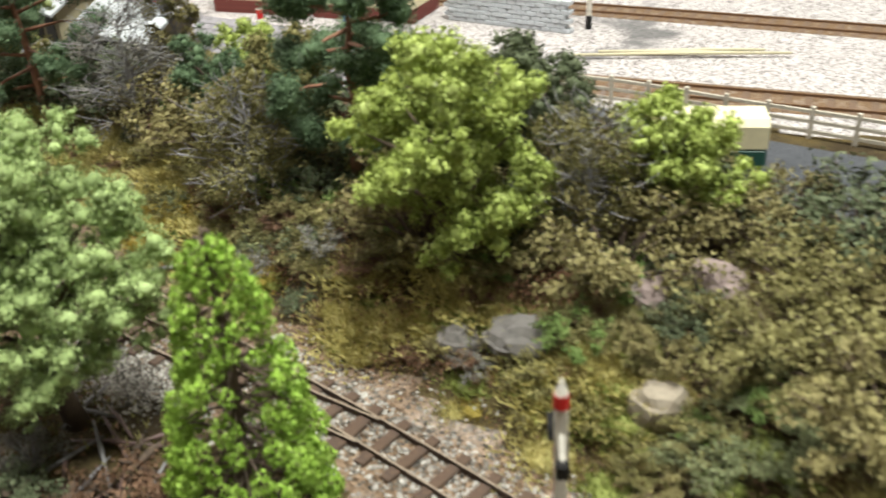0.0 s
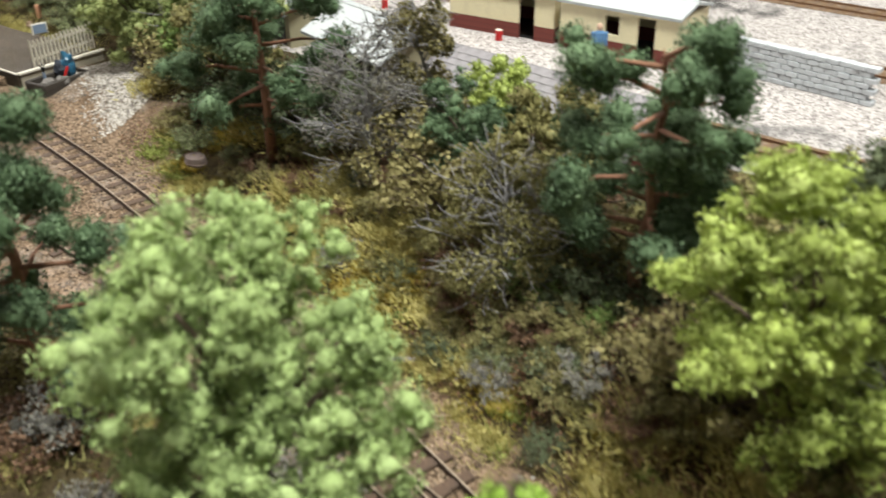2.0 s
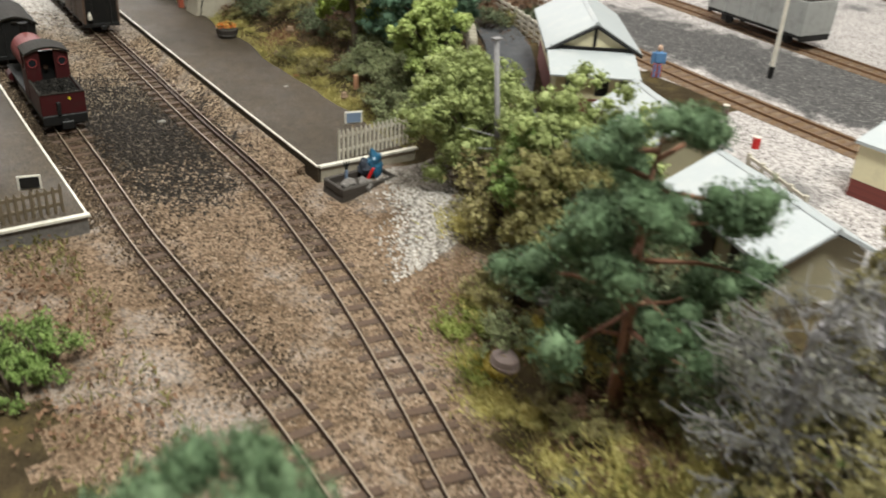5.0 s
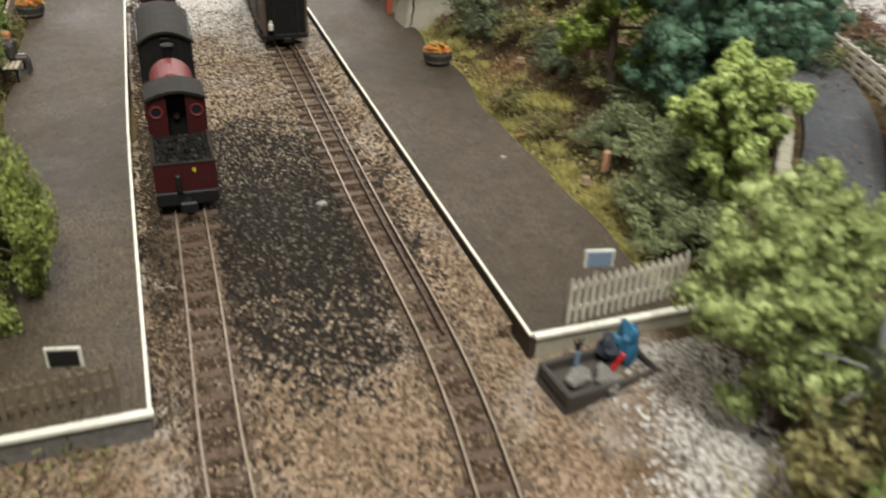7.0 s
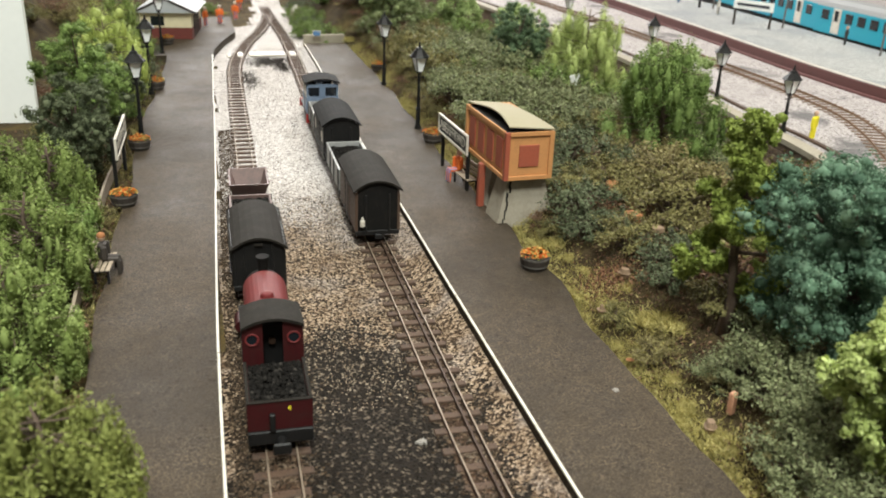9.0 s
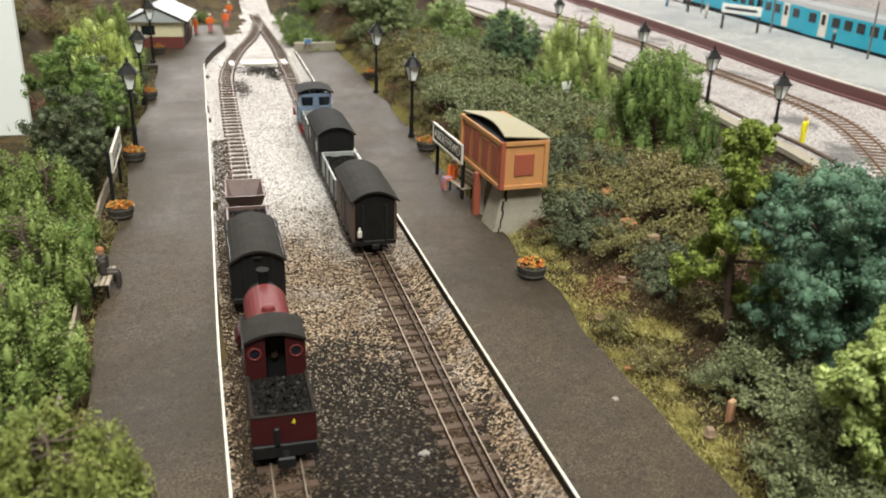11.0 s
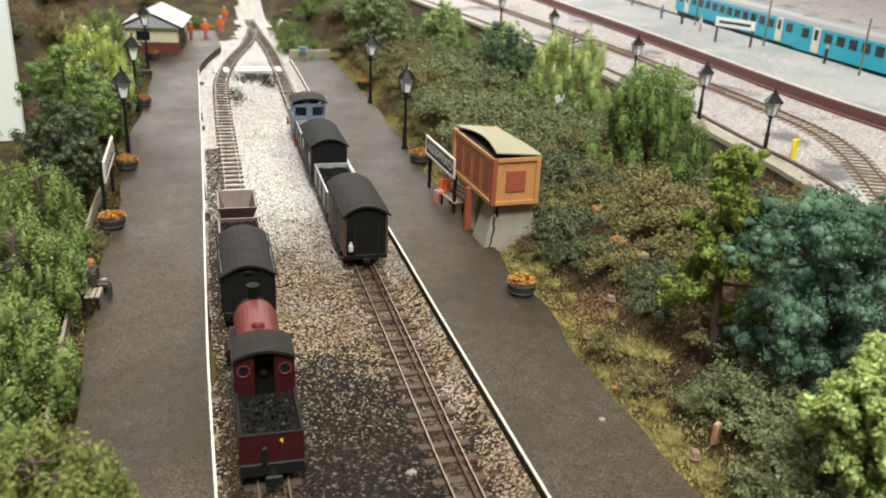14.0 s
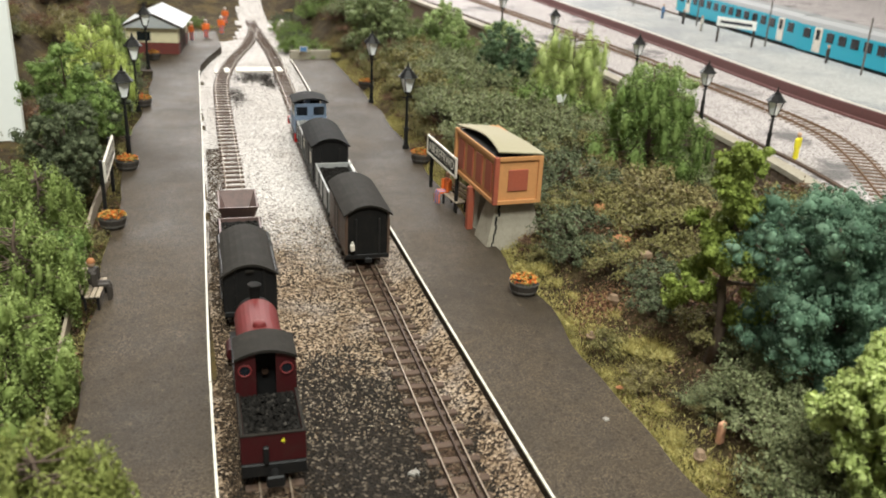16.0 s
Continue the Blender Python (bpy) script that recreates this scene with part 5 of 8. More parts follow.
def granules(name, n, place, size, mat, label, seed):
    """Loose ballast stones: small skewed octahedra."""
    g = np.random.default_rng(seed)
    base = np.array([(1, 0, 0), (-1, 0, 0), (0, 1, 0), (0, -1, 0), (0, 0, 1), (0, 0, -1)], float)
    tri = np.array([(0, 2, 4), (2, 1, 4), (1, 3, 4), (3, 0, 4), (2, 0, 5), (1, 2, 5), (3, 1, 5), (0, 3, 5)])
    xy = np.array([place(g) for _ in range(n)])
    z = np.array([ground_z(x, y) for x, y in xy])
    ang = g.uniform(0, 6.28, n)
    v = base[None] * g.uniform(0.6, 1.3, (n, 6, 1)) * size * g.uniform(0.6, 1.4, (n, 1, 1))
    v[:, :, 2] *= 0.7
    c, s = np.cos(ang)[:, None], np.sin(ang)[:, None]
    v = np.stack([v[:, :, 0] * c - v[:, :, 1] * s, v[:, :, 0] * s + v[:, :, 1] * c, v[:, :, 2]], 2)
    v += np.stack([xy[:, 0], xy[:, 1], z + 0.002], 1)[:, None]
    f = (tri[None] + 6 * np.arange(n)[:, None, None]).reshape(-1, 3)
    tagged(raw(name, v.reshape(-1, 3), f.tolist(), mat), label, "ballast", kind="stuff")


PALEST = island_mat("pale_stone_bits", [(0.0, (0.04, 0.034, 0.028)), (0.10, (0.16, 0.13, 0.11)), (0.20, (0.42, 0.38, 0.35)), (0.75, (0.60, 0.56, 0.53)), (1.0, (0.76, 0.72, 0.69))])
WHITEST = island_mat("white_stone_bits", [(0.0, (0.08, 0.07, 0.06)), (0.25, (0.27, 0.235, 0.21)), (1.0, (0.62, 0.575, 0.53))])
SPECKST = island_mat("speckled_stone_bits", [(0.0, (0.010, 0.008, 0.007)), (0.54, (0.03, 0.022, 0.016)), (0.59, (0.20, 0.145, 0.095)), (0.8, (0.32, 0.25, 0.18)), (1.0, (0.48, 0.40, 0.31))])
TANST = island_mat("tan_stone_bits", [(0.0, (0.03, 0.021, 0.015)), (0.4, (0.15, 0.105, 0.071)), (1.0, (0.40, 0.295, 0.215))])
SOOTST = island_mat("sooty_stone_bits", [(0.0, (0.008, 0.007, 0.006)), (0.88, (0.018, 0.014, 0.011)), (1.0, (0.12, 0.095, 0.075))])


def yard(y0, y1, a=0.30, b=0.16):
    def place(g):
        y = g.uniform(y0, y1)
        return g.uniform(left_x(y) - b, TR.x_at(y) + a * 0.75), y
    return place


granules("speckled_ballast", 11000, yard(1.5, 4.2), 0.0048, SPECKST, "cream and black speckled ballast between the tracks", 25)
granules("pale_ballast", 12000, yard(3.6, 8.5), 0.0052, PALEST, "pale speckled ballast between the tracks", 21)


def muddy(line, y0, y1, spread):
    def place(g):
        y = g.uniform(y0, y1)
        return line.x_at(y) + g.normal() * spread, y
    return place


MUDST = island_mat("muddy_stone_bits", [(0.0, (0.012, 0.009, 0.006)), (0.6, (0.055, 0.036, 0.022)), (1.0, (0.13, 0.092, 0.06))])
granules("muddy_ballast", 5200, muddy(TL, -1.6, 2.2, 0.08), 0.0075, MUDST, "dark brown muddy ballast along the rails", 26)
granules("muddy_ballast", 3400, muddy(TR, -0.8, 2.6, 0.07), 0.0070, MUDST, "dark brown muddy ballast along the rails", 27)


def beside(y0, y1):
    def place(g):
        y = g.uniform(y0, y1)
        return TL.x_at(y) - g.uniform(0.06, 0.19), y
    return place


granules("muddy_ballast", 8000, beside(0.0, 6.0), 0.0062, MUDST, "dark brown muddy ballast between track and platform", 28)
granules("tan_ballast", 9000, yard(-4.2, 0.6), 0.0070, TANST, "tan ballast along the line", 22)


def spot(cx, cy, rx, ry):
    return lambda g: (cx + g.normal() * rx, cy + g.normal() * ry)


GREYST = island_mat("grey_stone_bits", [(0.0, (0.05, 0.045, 0.04)), (0.35, (0.17, 0.15, 0.13)), (1.0, (0.50, 0.47, 0.43))])
granules("grey_ballast", 3200, spot(-1.52, -3.9, 0.09, 0.16), 0.0085, GREYST, "grey stone ballast beside the line", 34)
granules("grey_ballast", 5200, muddy(TR, -6.4, -4.3, 0.13), 0.0080, GREYST, "grey stone ballast along the southern line", 35)
granules("sooty_ballast", 1100, spot(-0.33, 8.95, 0.13, 0.15), 0.0085, SOOTST, "soot-blackened ballast beside the crossing", 31)
granules("sooty_ballast", 350, spot(-0.20, 8.6, 0.05, 0.14), 0.0085, SOOTST, "soot-blackened ballast beside the crossing", 32)
granules("sooty_ballast", 450, spot(-0.63, 8.0, 0.05, 0.22), 0.0085, SOOTST, "soot-blackened ballast beside the track", 33)
granules("sooty_ballast", 4200, lambda g: (g.uniform(TL.x_at(q := 0.85 + g.normal() * 0.55) - 0.1, TR.x_at(q) + 0.1), q), 0.0048, SOOTST, "soot-blackened ballast between the tracks", 23)
granules("pale_ballast", 6000, lambda g: (0.30 + 0.55 * min(0, (q := g.uniform(-1.1, -0.1)) + 0.3) + 0.15 + g.normal() * 0.10, q), 0.0085, WHITEST, "pale stone chippings beyond the platform end", 24)


# ---- rolling stock ----
def on_track(line, y):
    s = line.s_at(y)
    x, yy, dx, dy = line.at(s)
    return x, yy, math.degrees(math.atan2(-dx, dy))


def wheelset(t, y, r=0.036, mat=None):
    for sx in (-0.049, 0.049):
        bm = rodm((sx - 0.008, y, 0.028 + r), (sx + 0.008, y, 0.028 + r), r, seg=18)
        w = part("wheel", bm, mat or BLACK, t)
        part("hub", rodm((sx - 0.012, y, 0.028 + r), (sx + 0.012, y, 0.028 + r), r * 0.4, seg=10), RAIL, w)
    part("axle", rodm((-0.06, y, 0.028 + r), (0.06, y, 0.028 + r), 0.007), BLACK, t)


def underframe(t, length, width):
    for sx in (-1, 1):
        part("solebar", boxm((sx * (width / 2 - 0.02), length / 2, 0.095), (0.016, length, 0.024), 0.002), BLACK, t)
    for y in (0.005, length - 0.005):
        part("headstock", boxm((0, y, 0.095), (width, 0.014, 0.028), 0.002), BLACK, t)
        bm = rodm((0, y, 0.08), (0, y + (0.035 if y > 0.1 else -0.035), 0.08), 0.014, seg=8)
        box(bm, (0, y + (0.036 if y > 0.1 else -0.036), 0.08), (0.045, 0.008, 0.03), 0.003)
        part("coupling", bm, BLACK, t)
    for y in (length * 0.22, length * 0.78):
        wheelset(t, y)
        for sx in (-1, 1):
            part("axlebox", boxm((sx * (width / 2 - 0.025), y, 0.07), (0.02, 0.045, 0.045), 0.004), BLACK, t)


def roof_profile(w, z0, rise, k=9, thick=0.012):
    top = [(-w / 2 + w * i / k, z0 + rise * (1 - (2 * i / k - 1) ** 2)) for i in range(k + 1)]
    return top + [(x, z - thick) for x, z in reversed(top)]


def van(name, line, y, length, side_mat, roof_mat, label, marks=False, tail_lamp=False, top=0.335):
    x, yy, a = on_track(line, y)
    t = thing(name, x, yy, 0.0, a, label, "railway van")
    w, zt = 0.262, top
    underframe(t, length, w)
    for sx in (-1, 1):
        part("side_wall", boxm((sx * (w / 2 - 0.006), length / 2, (zt + 0.103) / 2), (0.012, length, zt - 0.1), 0.001), side_mat, t)
    for y0 in (0.006, length - 0.006):
        prof = [(-w / 2 + 0.012, 0.103), (w / 2 - 0.012, 0.103)] + [(w / 2 - 0.012 - (w - 0.024) * i / 8, zt + 0.055 * (1 - (2 * i / 8 - 1) ** 2)) for i in range(9)]
        part("end_wall", prismm(prof, y0 - 0.006, y0 + 0.006), BLACK if side_mat is BLACK else paint_end(side_mat), t)
        for xx in (-0.07, 0.07):
            part("end_post", boxm((xx, y0 + (-0.009 if y0 < 0.1 else 0.009), 0.22), (0.012, 0.008, 0.23), 0.001), BLACK, t)
    n = int(length / 0.045)
    for sx in (-1, 1):
        for i in range(n):
            if abs(i - n / 2) > 2.2:
                part("plank", boxm((sx * (w / 2 + 0.002), (i + 0.5) * length / n, 0.22), (0.004, length / n - 0.006, 0.222)), side_mat, t)
        d = part("door", boxm((sx * (w / 2 + 0.004), length / 2, 0.222), (0.008, length * 0.27, 0.205), 0.002), side_mat, t)
        for q in (-1, 1):
            part("strap", boxm((sx * (w / 2 + 0.009), length / 2 + q * 0.045, 0.222), (0.003, 0.008, 0.20)), BLACK, d)
        part("door_rail", boxm((sx * (w / 2 + 0.010), length / 2, 0.118), (0.006, length * 0.45, 0.008)), BLACK, t)
    part("roof", prismm(roof_profile(w + 0.03, zt, 0.062), -0.02, length + 0.02), roof_mat, t)
    if marks:
        for q in (0.16, 0.84):
            part("painted_mark", boxm((-w / 2 - 0.0055, length * q, 0.245), (0.002, 0.05, 0.075)), WHITE, t, "white painted mark")
    if tail_lamp:
        bm = boxm((-0.095, -0.022, 0.165), (0.028, 0.024, 0.045), 0.006)
        rod(bm, (-0.095, -0.022, 0.187), (-0.095, -0.022, 0.203), 0.009, 0.006)
        part("tail_lamp", bm, WHITE, t, "white tail lamp")
    return t




def paint_end(side):
    return ROOFBK


def lumps(bm, cx, cy, z, sx, sy, n, r, heap, seed):
    g = random.Random(seed)
    for _ in range(n):
        u, v = g.uniform(-1, 1), g.uniform(-1, 1)
        q = r * g.uniform(0.5, 1.4)
        h = heap * (1 - u * u) * (1 - v * v)
        k = bmesh.ops.create_icosphere(bm, subdivisions=1, radius=q)["verts"] if q > r * 1.1 else bmesh.ops.create_cube(bm, size=q * 1.4)["verts"]
        m = Matrix.Translation((cx + u * sx / 2, cy + v * sy / 2, z + h + g.uniform(-0.3, 0.3) * r)) @ Euler((g.random() * 6, g.random() * 6, g.random() * 6)).to_matrix().to_4x4()
        for vert in k:
            vert.co = m @ (vert.co * g.uniform(0.8, 1.2))


def open_wagon(line, y, length, mat, label, loaded=True, seed=3, high=0.15, name="open_wagon"):
    x, yy, a = on_track(line, y)
    t = thing(name, x, yy, 0.0, a, label, "railway wagon")
    w, zb = 0.255, 0.107
    underframe(t, length, w)
    part("wagon_floor", boxm((0, length / 2, zb + 0.006), (w - 0.02, length - 0.02, 0.012)), SLEEPER, t)
    rows = 3
    for sx in (-1, 1):
        for r in range(rows):
            part("plank", boxm((sx * (w / 2 - 0.007), length / 2, zb + high * (r + 0.5) / rows), (0.014, length, high / rows - 0.003), 0.0015), mat, t)
        for q in (0.03, 0.36, 0.64, 0.97):
            part("strap", boxm((sx * (w / 2 + 0.003), length * q, zb + high / 2), (0.006, 0.022, high + 0.004), 0.001), BLACK, t)
    for y0 in (0.007, length - 0.007):
        for r in range(rows):
            part("plank", boxm((0, y0, zb + high * (r + 0.5) / rows), (w - 0.029, 0.014, high / rows - 0.003), 0.0015), mat, t)
        for xx in (-0.06, 0.06):
            part("end_post", boxm((xx, y0 + (-0.011 if y0 < 0.1 else 0.011), zb + high / 2), (0.014, 0.008, high), 0.001), BLACK, t)
    if loaded:
        bm = bmesh.new()
        box(bm, (0, length / 2, zb + high * 0.4), (w - 0.03, length - 0.03, high * 0.72))
        lumps(bm, 0, length / 2, zb + high * 0.76, w - 0.05, length - 0.05, 520, 0.0085, 0.025, seed)
        part("coal_load", bm, COAL, t, "heaped black coal")
    return t


def hopper(line, y, length, mat, label):
    x, yy, a = on_track(line, y)
    t = thing("hopper_wagon", x, yy, 0.0, a, label, "railway wagon")
    underframe(t, length, 0.235)
    bm = bmesh.new()
    lo = [bm.verts.new((sx * 0.08, length / 2 + sy * length * 0.28, 0.11)) for sx, sy in ((-1, -1), (1, -1), (1, 1), (-1, 1))]
    up = [bm.verts.new((sx * 0.125, length / 2 + sy * length * 0.5, 0.235)) for sx, sy in ((-1, -1), (1, -1), (1, 1), (-1, 1))]
    up2 = [bm.verts.new((sx * 0.113, length / 2 + sy * (length * 0.5 - 0.012), 0.235)) for sx, sy in ((-1, -1), (1, -1), (1, 1), (-1, 1))]
    lo2 = [bm.verts.new((sx * 0.07, length / 2 + sy * (length * 0.28 - 0.01), 0.12)) for sx, sy in ((-1, -1), (1, -1), (1, 1), (-1, 1))]
    for i in range(4):
        j = (i + 1) % 4
        bm.faces.new((lo[i], lo[j], up[j], up[i]))
        bm.faces.new((up[i], up[j], up2[j], up2[i]))
        bm.faces.new((up2[i], up2[j], lo2[j], lo2[i]))
    bm.faces.new(lo2)
    bm.faces.new(lo[::-1])
    part("hopper_body", bm, mat, t)
    for sx in (-1, 1):
        for q in (0.2, 0.5, 0.8):
            part("rib", boxm((sx * 0.110, length * q, 0.18), (0.008, 0.012, 0.11), 0.001, Euler((0, sx * 0.35, 0)).to_matrix()), mat, t)
    return t


def diesel(line, y):
    """Small diesel: long bonnet ahead, cab to the rear; local y runs forward from the rear beam."""
    x, yy, a = on_track(line, y)
    t = thing("diesel_locomotive", x, yy, 0.0, a, "blue-grey narrow gauge diesel engine with black roof and red beams", "locomotive")
    w, L = 0.275, 0.64
    part("footplate", boxm((0, L / 2, 0.115), (w, L, 0.02), 0.003), BLACK, t)
    for y0 in (0.008, L - 0.008):
        b = part("buffer_beam", boxm((0, y0, 0.092), (w + 0.01, 0.018, 0.075), 0.003), RED, t, "red buffer beam")
        out = -1 if y0 < 0.1 else 1
        part("coupling", boxm((0, y0 + out * 0.028, 0.085), (0.05, 0.04, 0.03), 0.006), BLACK, b)
        for xx in (-0.06, 0.0, 0.06):
            part("bracket", boxm((xx, y0 + out * 0.012, 0.098), (0.012, 0.01, 0.05), 0.002), BLACK, b)
    for sx in (-1, 1):
        part("frame_plate", boxm((sx * 0.085, L / 2, 0.08), (0.014, L - 0.04, 0.055), 0.002), BLACK, t)
        part("coupling_rod", boxm((sx * 0.105, L * 0.47, 0.062), (0.008, 0.30, 0.012), 0.002), RED, t, "red coupling rod")
        for yq in (0.15, 0.30, 0.45):
            part("crank", rodm((sx * 0.094, yq, 0.062), (sx * 0.112, yq, 0.062), 0.018, seg=10), RED, t)
        part("step", boxm((sx * 0.115, 0.30, 0.075), (0.012, 0.04, 0.06), 0.002), BLACK, t)
    for yq in (0.15, 0.30, 0.45):
        wheelset(t, yq, 0.04, RED)
    # bonnet
    bw = 0.19
    bm = prismm([(-bw / 2, 0.125), (bw / 2, 0.125), (bw / 2, 0.285), (bw / 2 - 0.02, 0.312), (-bw / 2 + 0.02, 0.312), (-bw / 2, 0.285)], 0.265, L - 0.03)
    bonnet = part("bonnet", bm, BLUEGR, t)
    part("bonnet_top", boxm((0, 0.40, 0.316), (0.10, 0.20, 0.012), 0.002), BLACK, bonnet, "black top panel")
    part("exhaust", rodm((0.0, 0.44, 0.318), (0.0, 0.44, 0.345), 0.012, seg=10), BLACK, bonnet)
    for sx in (-1, 1):
        for i in range(7):
            part("louvre", boxm((sx * (bw / 2 + 0.003), 0.31 + i * 0.034, 0.205), (0.006, 0.024, 0.12), 0.001), BLUEGR, bonnet)
        part("side_tank", boxm((sx * 0.105, 0.545, 0.175), (0.03, 0.07, 0.10), 0.005), BLUEGR, t)
    part("radiator", boxm((0, L - 0.026, 0.21), (bw - 0.03, 0.01, 0.15), 0.002), BLACK, bonnet)
    # cab: frame members round open windows
    y0, y1, zt = 0.012, 0.262, 0.405
    cab = part("cab_body", boxm((0, (y0 + y1) / 2, 0.196), (w - 0.004, y1 - y0, 0.142), 0.004), BLUEGR, t)
    posts = bmesh.new()
    for sx in (-1, 1):
        for yq in (y0 + 0.012, (y0 + y1) / 2, y1 - 0.012):
            box(posts, (sx * (w / 2 - 0.009), yq, 0.327), (0.014, 0.024, 0.12), 0.002)
    for yq in (y0 + 0.008, y1 - 0.008):
        box(posts, (0, yq, 0.327), (0.05, 0.014, 0.12), 0.002)
        box(posts, (0, yq, 0.374), (w - 0.02, 0.014, 0.028), 0.002)
        box(posts, (0, yq, 0.276), (w - 0.02, 0.014, 0.020), 0.002)
    for sx in (-1, 1):
        box(posts, (sx * (w / 2 - 0.009), (y0 + y1) / 2, 0.376), (0.014, y1 - y0, 0.024), 0.002)
    part("cab_framing", posts, BLUEGR, t)
    for sx in (-1, 1):
        for yq in (y0 + 0.075, y1 - 0.068):
            wnd = part("side_window", boxm((sx * (w / 2 - 0.012), yq, 0.325), (0.004, 0.088, 0.085)), GLASSDK, t)
            fr = bmesh.new()
            for dz in (-0.042, 0.042):
                box(fr, (sx * (w / 2 + 0.001), yq, 0.325 + dz), (0.006, 0.09, 0.006))
            for dy in (-0.042, 0.042):
                box(fr, (sx * (w / 2 + 0.001), yq + dy, 0.325), (0.006, 0.006, 0.08))
            part("window_frame", fr, WHITE, wnd, "pale window frame")
        for yq in (y0 + 0.05, y1 - 0.05):
            part("cab_door", boxm((sx * (w / 2 + 0.001), yq, 0.205), (0.006, 0.075, 0.125), 0.002), BLUEGR, t)
    for yq in (y0 + 0.004, y1 - 0.004):
        for sx in (-1, 1):
            part("end_window", boxm((sx * 0.068, yq, 0.322), (0.082, 0.004, 0.075)), GLASSDK, t)
    part("roof", prismm(roof_profile(w + 0.028, zt, 0.035), y0 - 0.022, y1 + 0.022), ROOFBK, t, "matt black curved roof")
    part("whistle", rodm((-0.03, 0.20, 0.415), (-0.03, 0.20, 0.438), 0.01, seg=8), RAILTOP, t)
    return t


def text_on(name, words, size, m, mat, parent):
    cu = bpy.data.curves.new(name, "FONT")
    cu.body, cu.size, cu.align_x, cu.align_y, cu.extrude = words, U * size, "CENTER", "CENTER", U * 0.001
    cu.materials.append(mat)
    ob = new(name, cu)
    ob.parent = parent
    ob.matrix_basis = m
    return ob


def steam(line, y):
    """Saddle tank engine with a coal bunker to the rear."""
    x, yy, a = on_track(line, y)
    t = thing("steam_locomotive", x, yy, 0.0, a, "maroon narrow gauge saddle tank steam engine with coal bunker", "locomotive")
    w, L = 0.245, 1.10
    part("frame", boxm((0, L / 2, 0.085), (w - 0.03, L - 0.03, 0.06), 0.004), BLACK, t)
    part("running_board", boxm((0, L / 2, 0.118), (w, L, 0.012), 0.002), BLACK, t)
    for y0 in (0.006, L - 0.006):
        part("buffer_beam", boxm((0, y0, 0.095), (w, 0.014, 0.055), 0.003), BLACK, t)
    bm = rodm((0, 0.0, 0.085), (0, -0.05, 0.085), 0.018, seg=10)
    box(bm, (0, -0.055, 0.08), (0.07, 0.014, 0.05), 0.006)
    part("coupling", bm, BLACK, t)
    # bunker with raised sides
    bm = bmesh.new()
    box(bm, (0, 0.016, 0.185), (w, 0.014, 0.125), 0.003)
    for sx in (-1, 1):
        box(bm, (sx * (w / 2 - 0.007), 0.170, 0.185), (0.014, 0.295, 0.125), 0.003)
    bunker = part("bunker", bm, MAROON, t, "dull maroon bunker sheets")
    bm = bmesh.new()
    box(bm, (0, 0.013, 0.249), (w + 0.002, 0.014, 0.006), 0.002)
    for sx in (-1, 1):
        box(bm, (sx * (w / 2 - 0.006), 0.170, 0.249), (0.014, 0.30, 0.006), 0.002)
    part("bunker_rim", bm, ROOFGR, bunker)
    bm = bmesh.new()
    box(bm, (0, 0.170, 0.183), (w - 0.03, 0.285, 0.10))
    lumps(bm, 0, 0.170, 0.236, w - 0.042, 0.27, 420, 0.0085, 0.02, 8)
    part("coal", bm, COAL, bunker, "grey-black coal")
    part("bracket", boxm((-0.03, -0.002, 0.165), (0.022, 0.02, 0.075), 0.004), BLACK, bunker)
    text_on("numeral", "4", 0.03, pose(U * 0.035, U * 0.0075, U * 0.215, 90, 0, 0), YELLOW, bunker)
    # cab
    y0, y1 = 0.335, 0.475
    for sx in (-1, 1):
        bm = bmesh.new()
        box(bm, (sx * (w / 2 - 0.006), (y0 + y1) / 2, 0.205), (0.012, y1 - y0, 0.165), 0.002)
        box(bm, (sx * (w / 2 - 0.006), y0 + 0.02, 0.335), (0.012, 0.04, 0.10), 0.002)
        box(bm, (sx * (w / 2 - 0.006), y1 - 0.02, 0.335), (0.012, 0.04, 0.10), 0.002)
        part("cab_side", bm, MAROON, t)
    for sx in (-1, 1):
        bm = bmesh.new()
        outer = [(sx * 0.040, 0.12), (sx * 0.121, 0.12), (sx * 0.121, 0.392), (sx * 0.040, 0.412)]
        prism(bm, outer, y0 - 0.002, y0 + 0.010)
        sheet = part("rear_sheet", bm, MAROON, t)
        part("porthole_glass", rodm((sx * 0.083, y0 - 0.004, 0.340), (sx * 0.083, y0 + 0.004, 0.340), 0.023, seg=18), GLASSDK, sheet)
        bm = bmesh.new()
        for k in range(18):
            b0, b1 = 2 * math.pi * k / 18, 2 * math.pi * (k + 1) / 18
            rod(bm, (sx * 0.083 + 0.025 * math.cos(b0), y0 - 0.004, 0.340 + 0.025 * math.sin(b0)), (sx * 0.083 + 0.025 * math.cos(b1), y0 - 0.004, 0.340 + 0.025 * math.sin(b1)), 0.004, seg=5)
        part("porthole_rim", bm, TANKRED, sheet)
    part("backhead", boxm((0, y1 - 0.03, 0.25), (0.15, 0.05, 0.26), 0.02), BLACK, t)
    part("steam_gauge", rodm((0, y1 - 0.075, 0.29), (0, y1 - 0.05, 0.29), 0.014, seg=10), RAIL, t)
    part("roof", prismm(roof_profile(w + 0.004, 0.402, 0.034), y0 - 0.018, y1 + 0.03), ROOFGR, t, "dusty grey cab roof")
    # boiler, saddle tank and smokebox
    part("boiler", rodm((0, y1, 0.235), (0, L - 0.06, 0.235), 0.082, seg=20), BLACK, t, smooth=False)
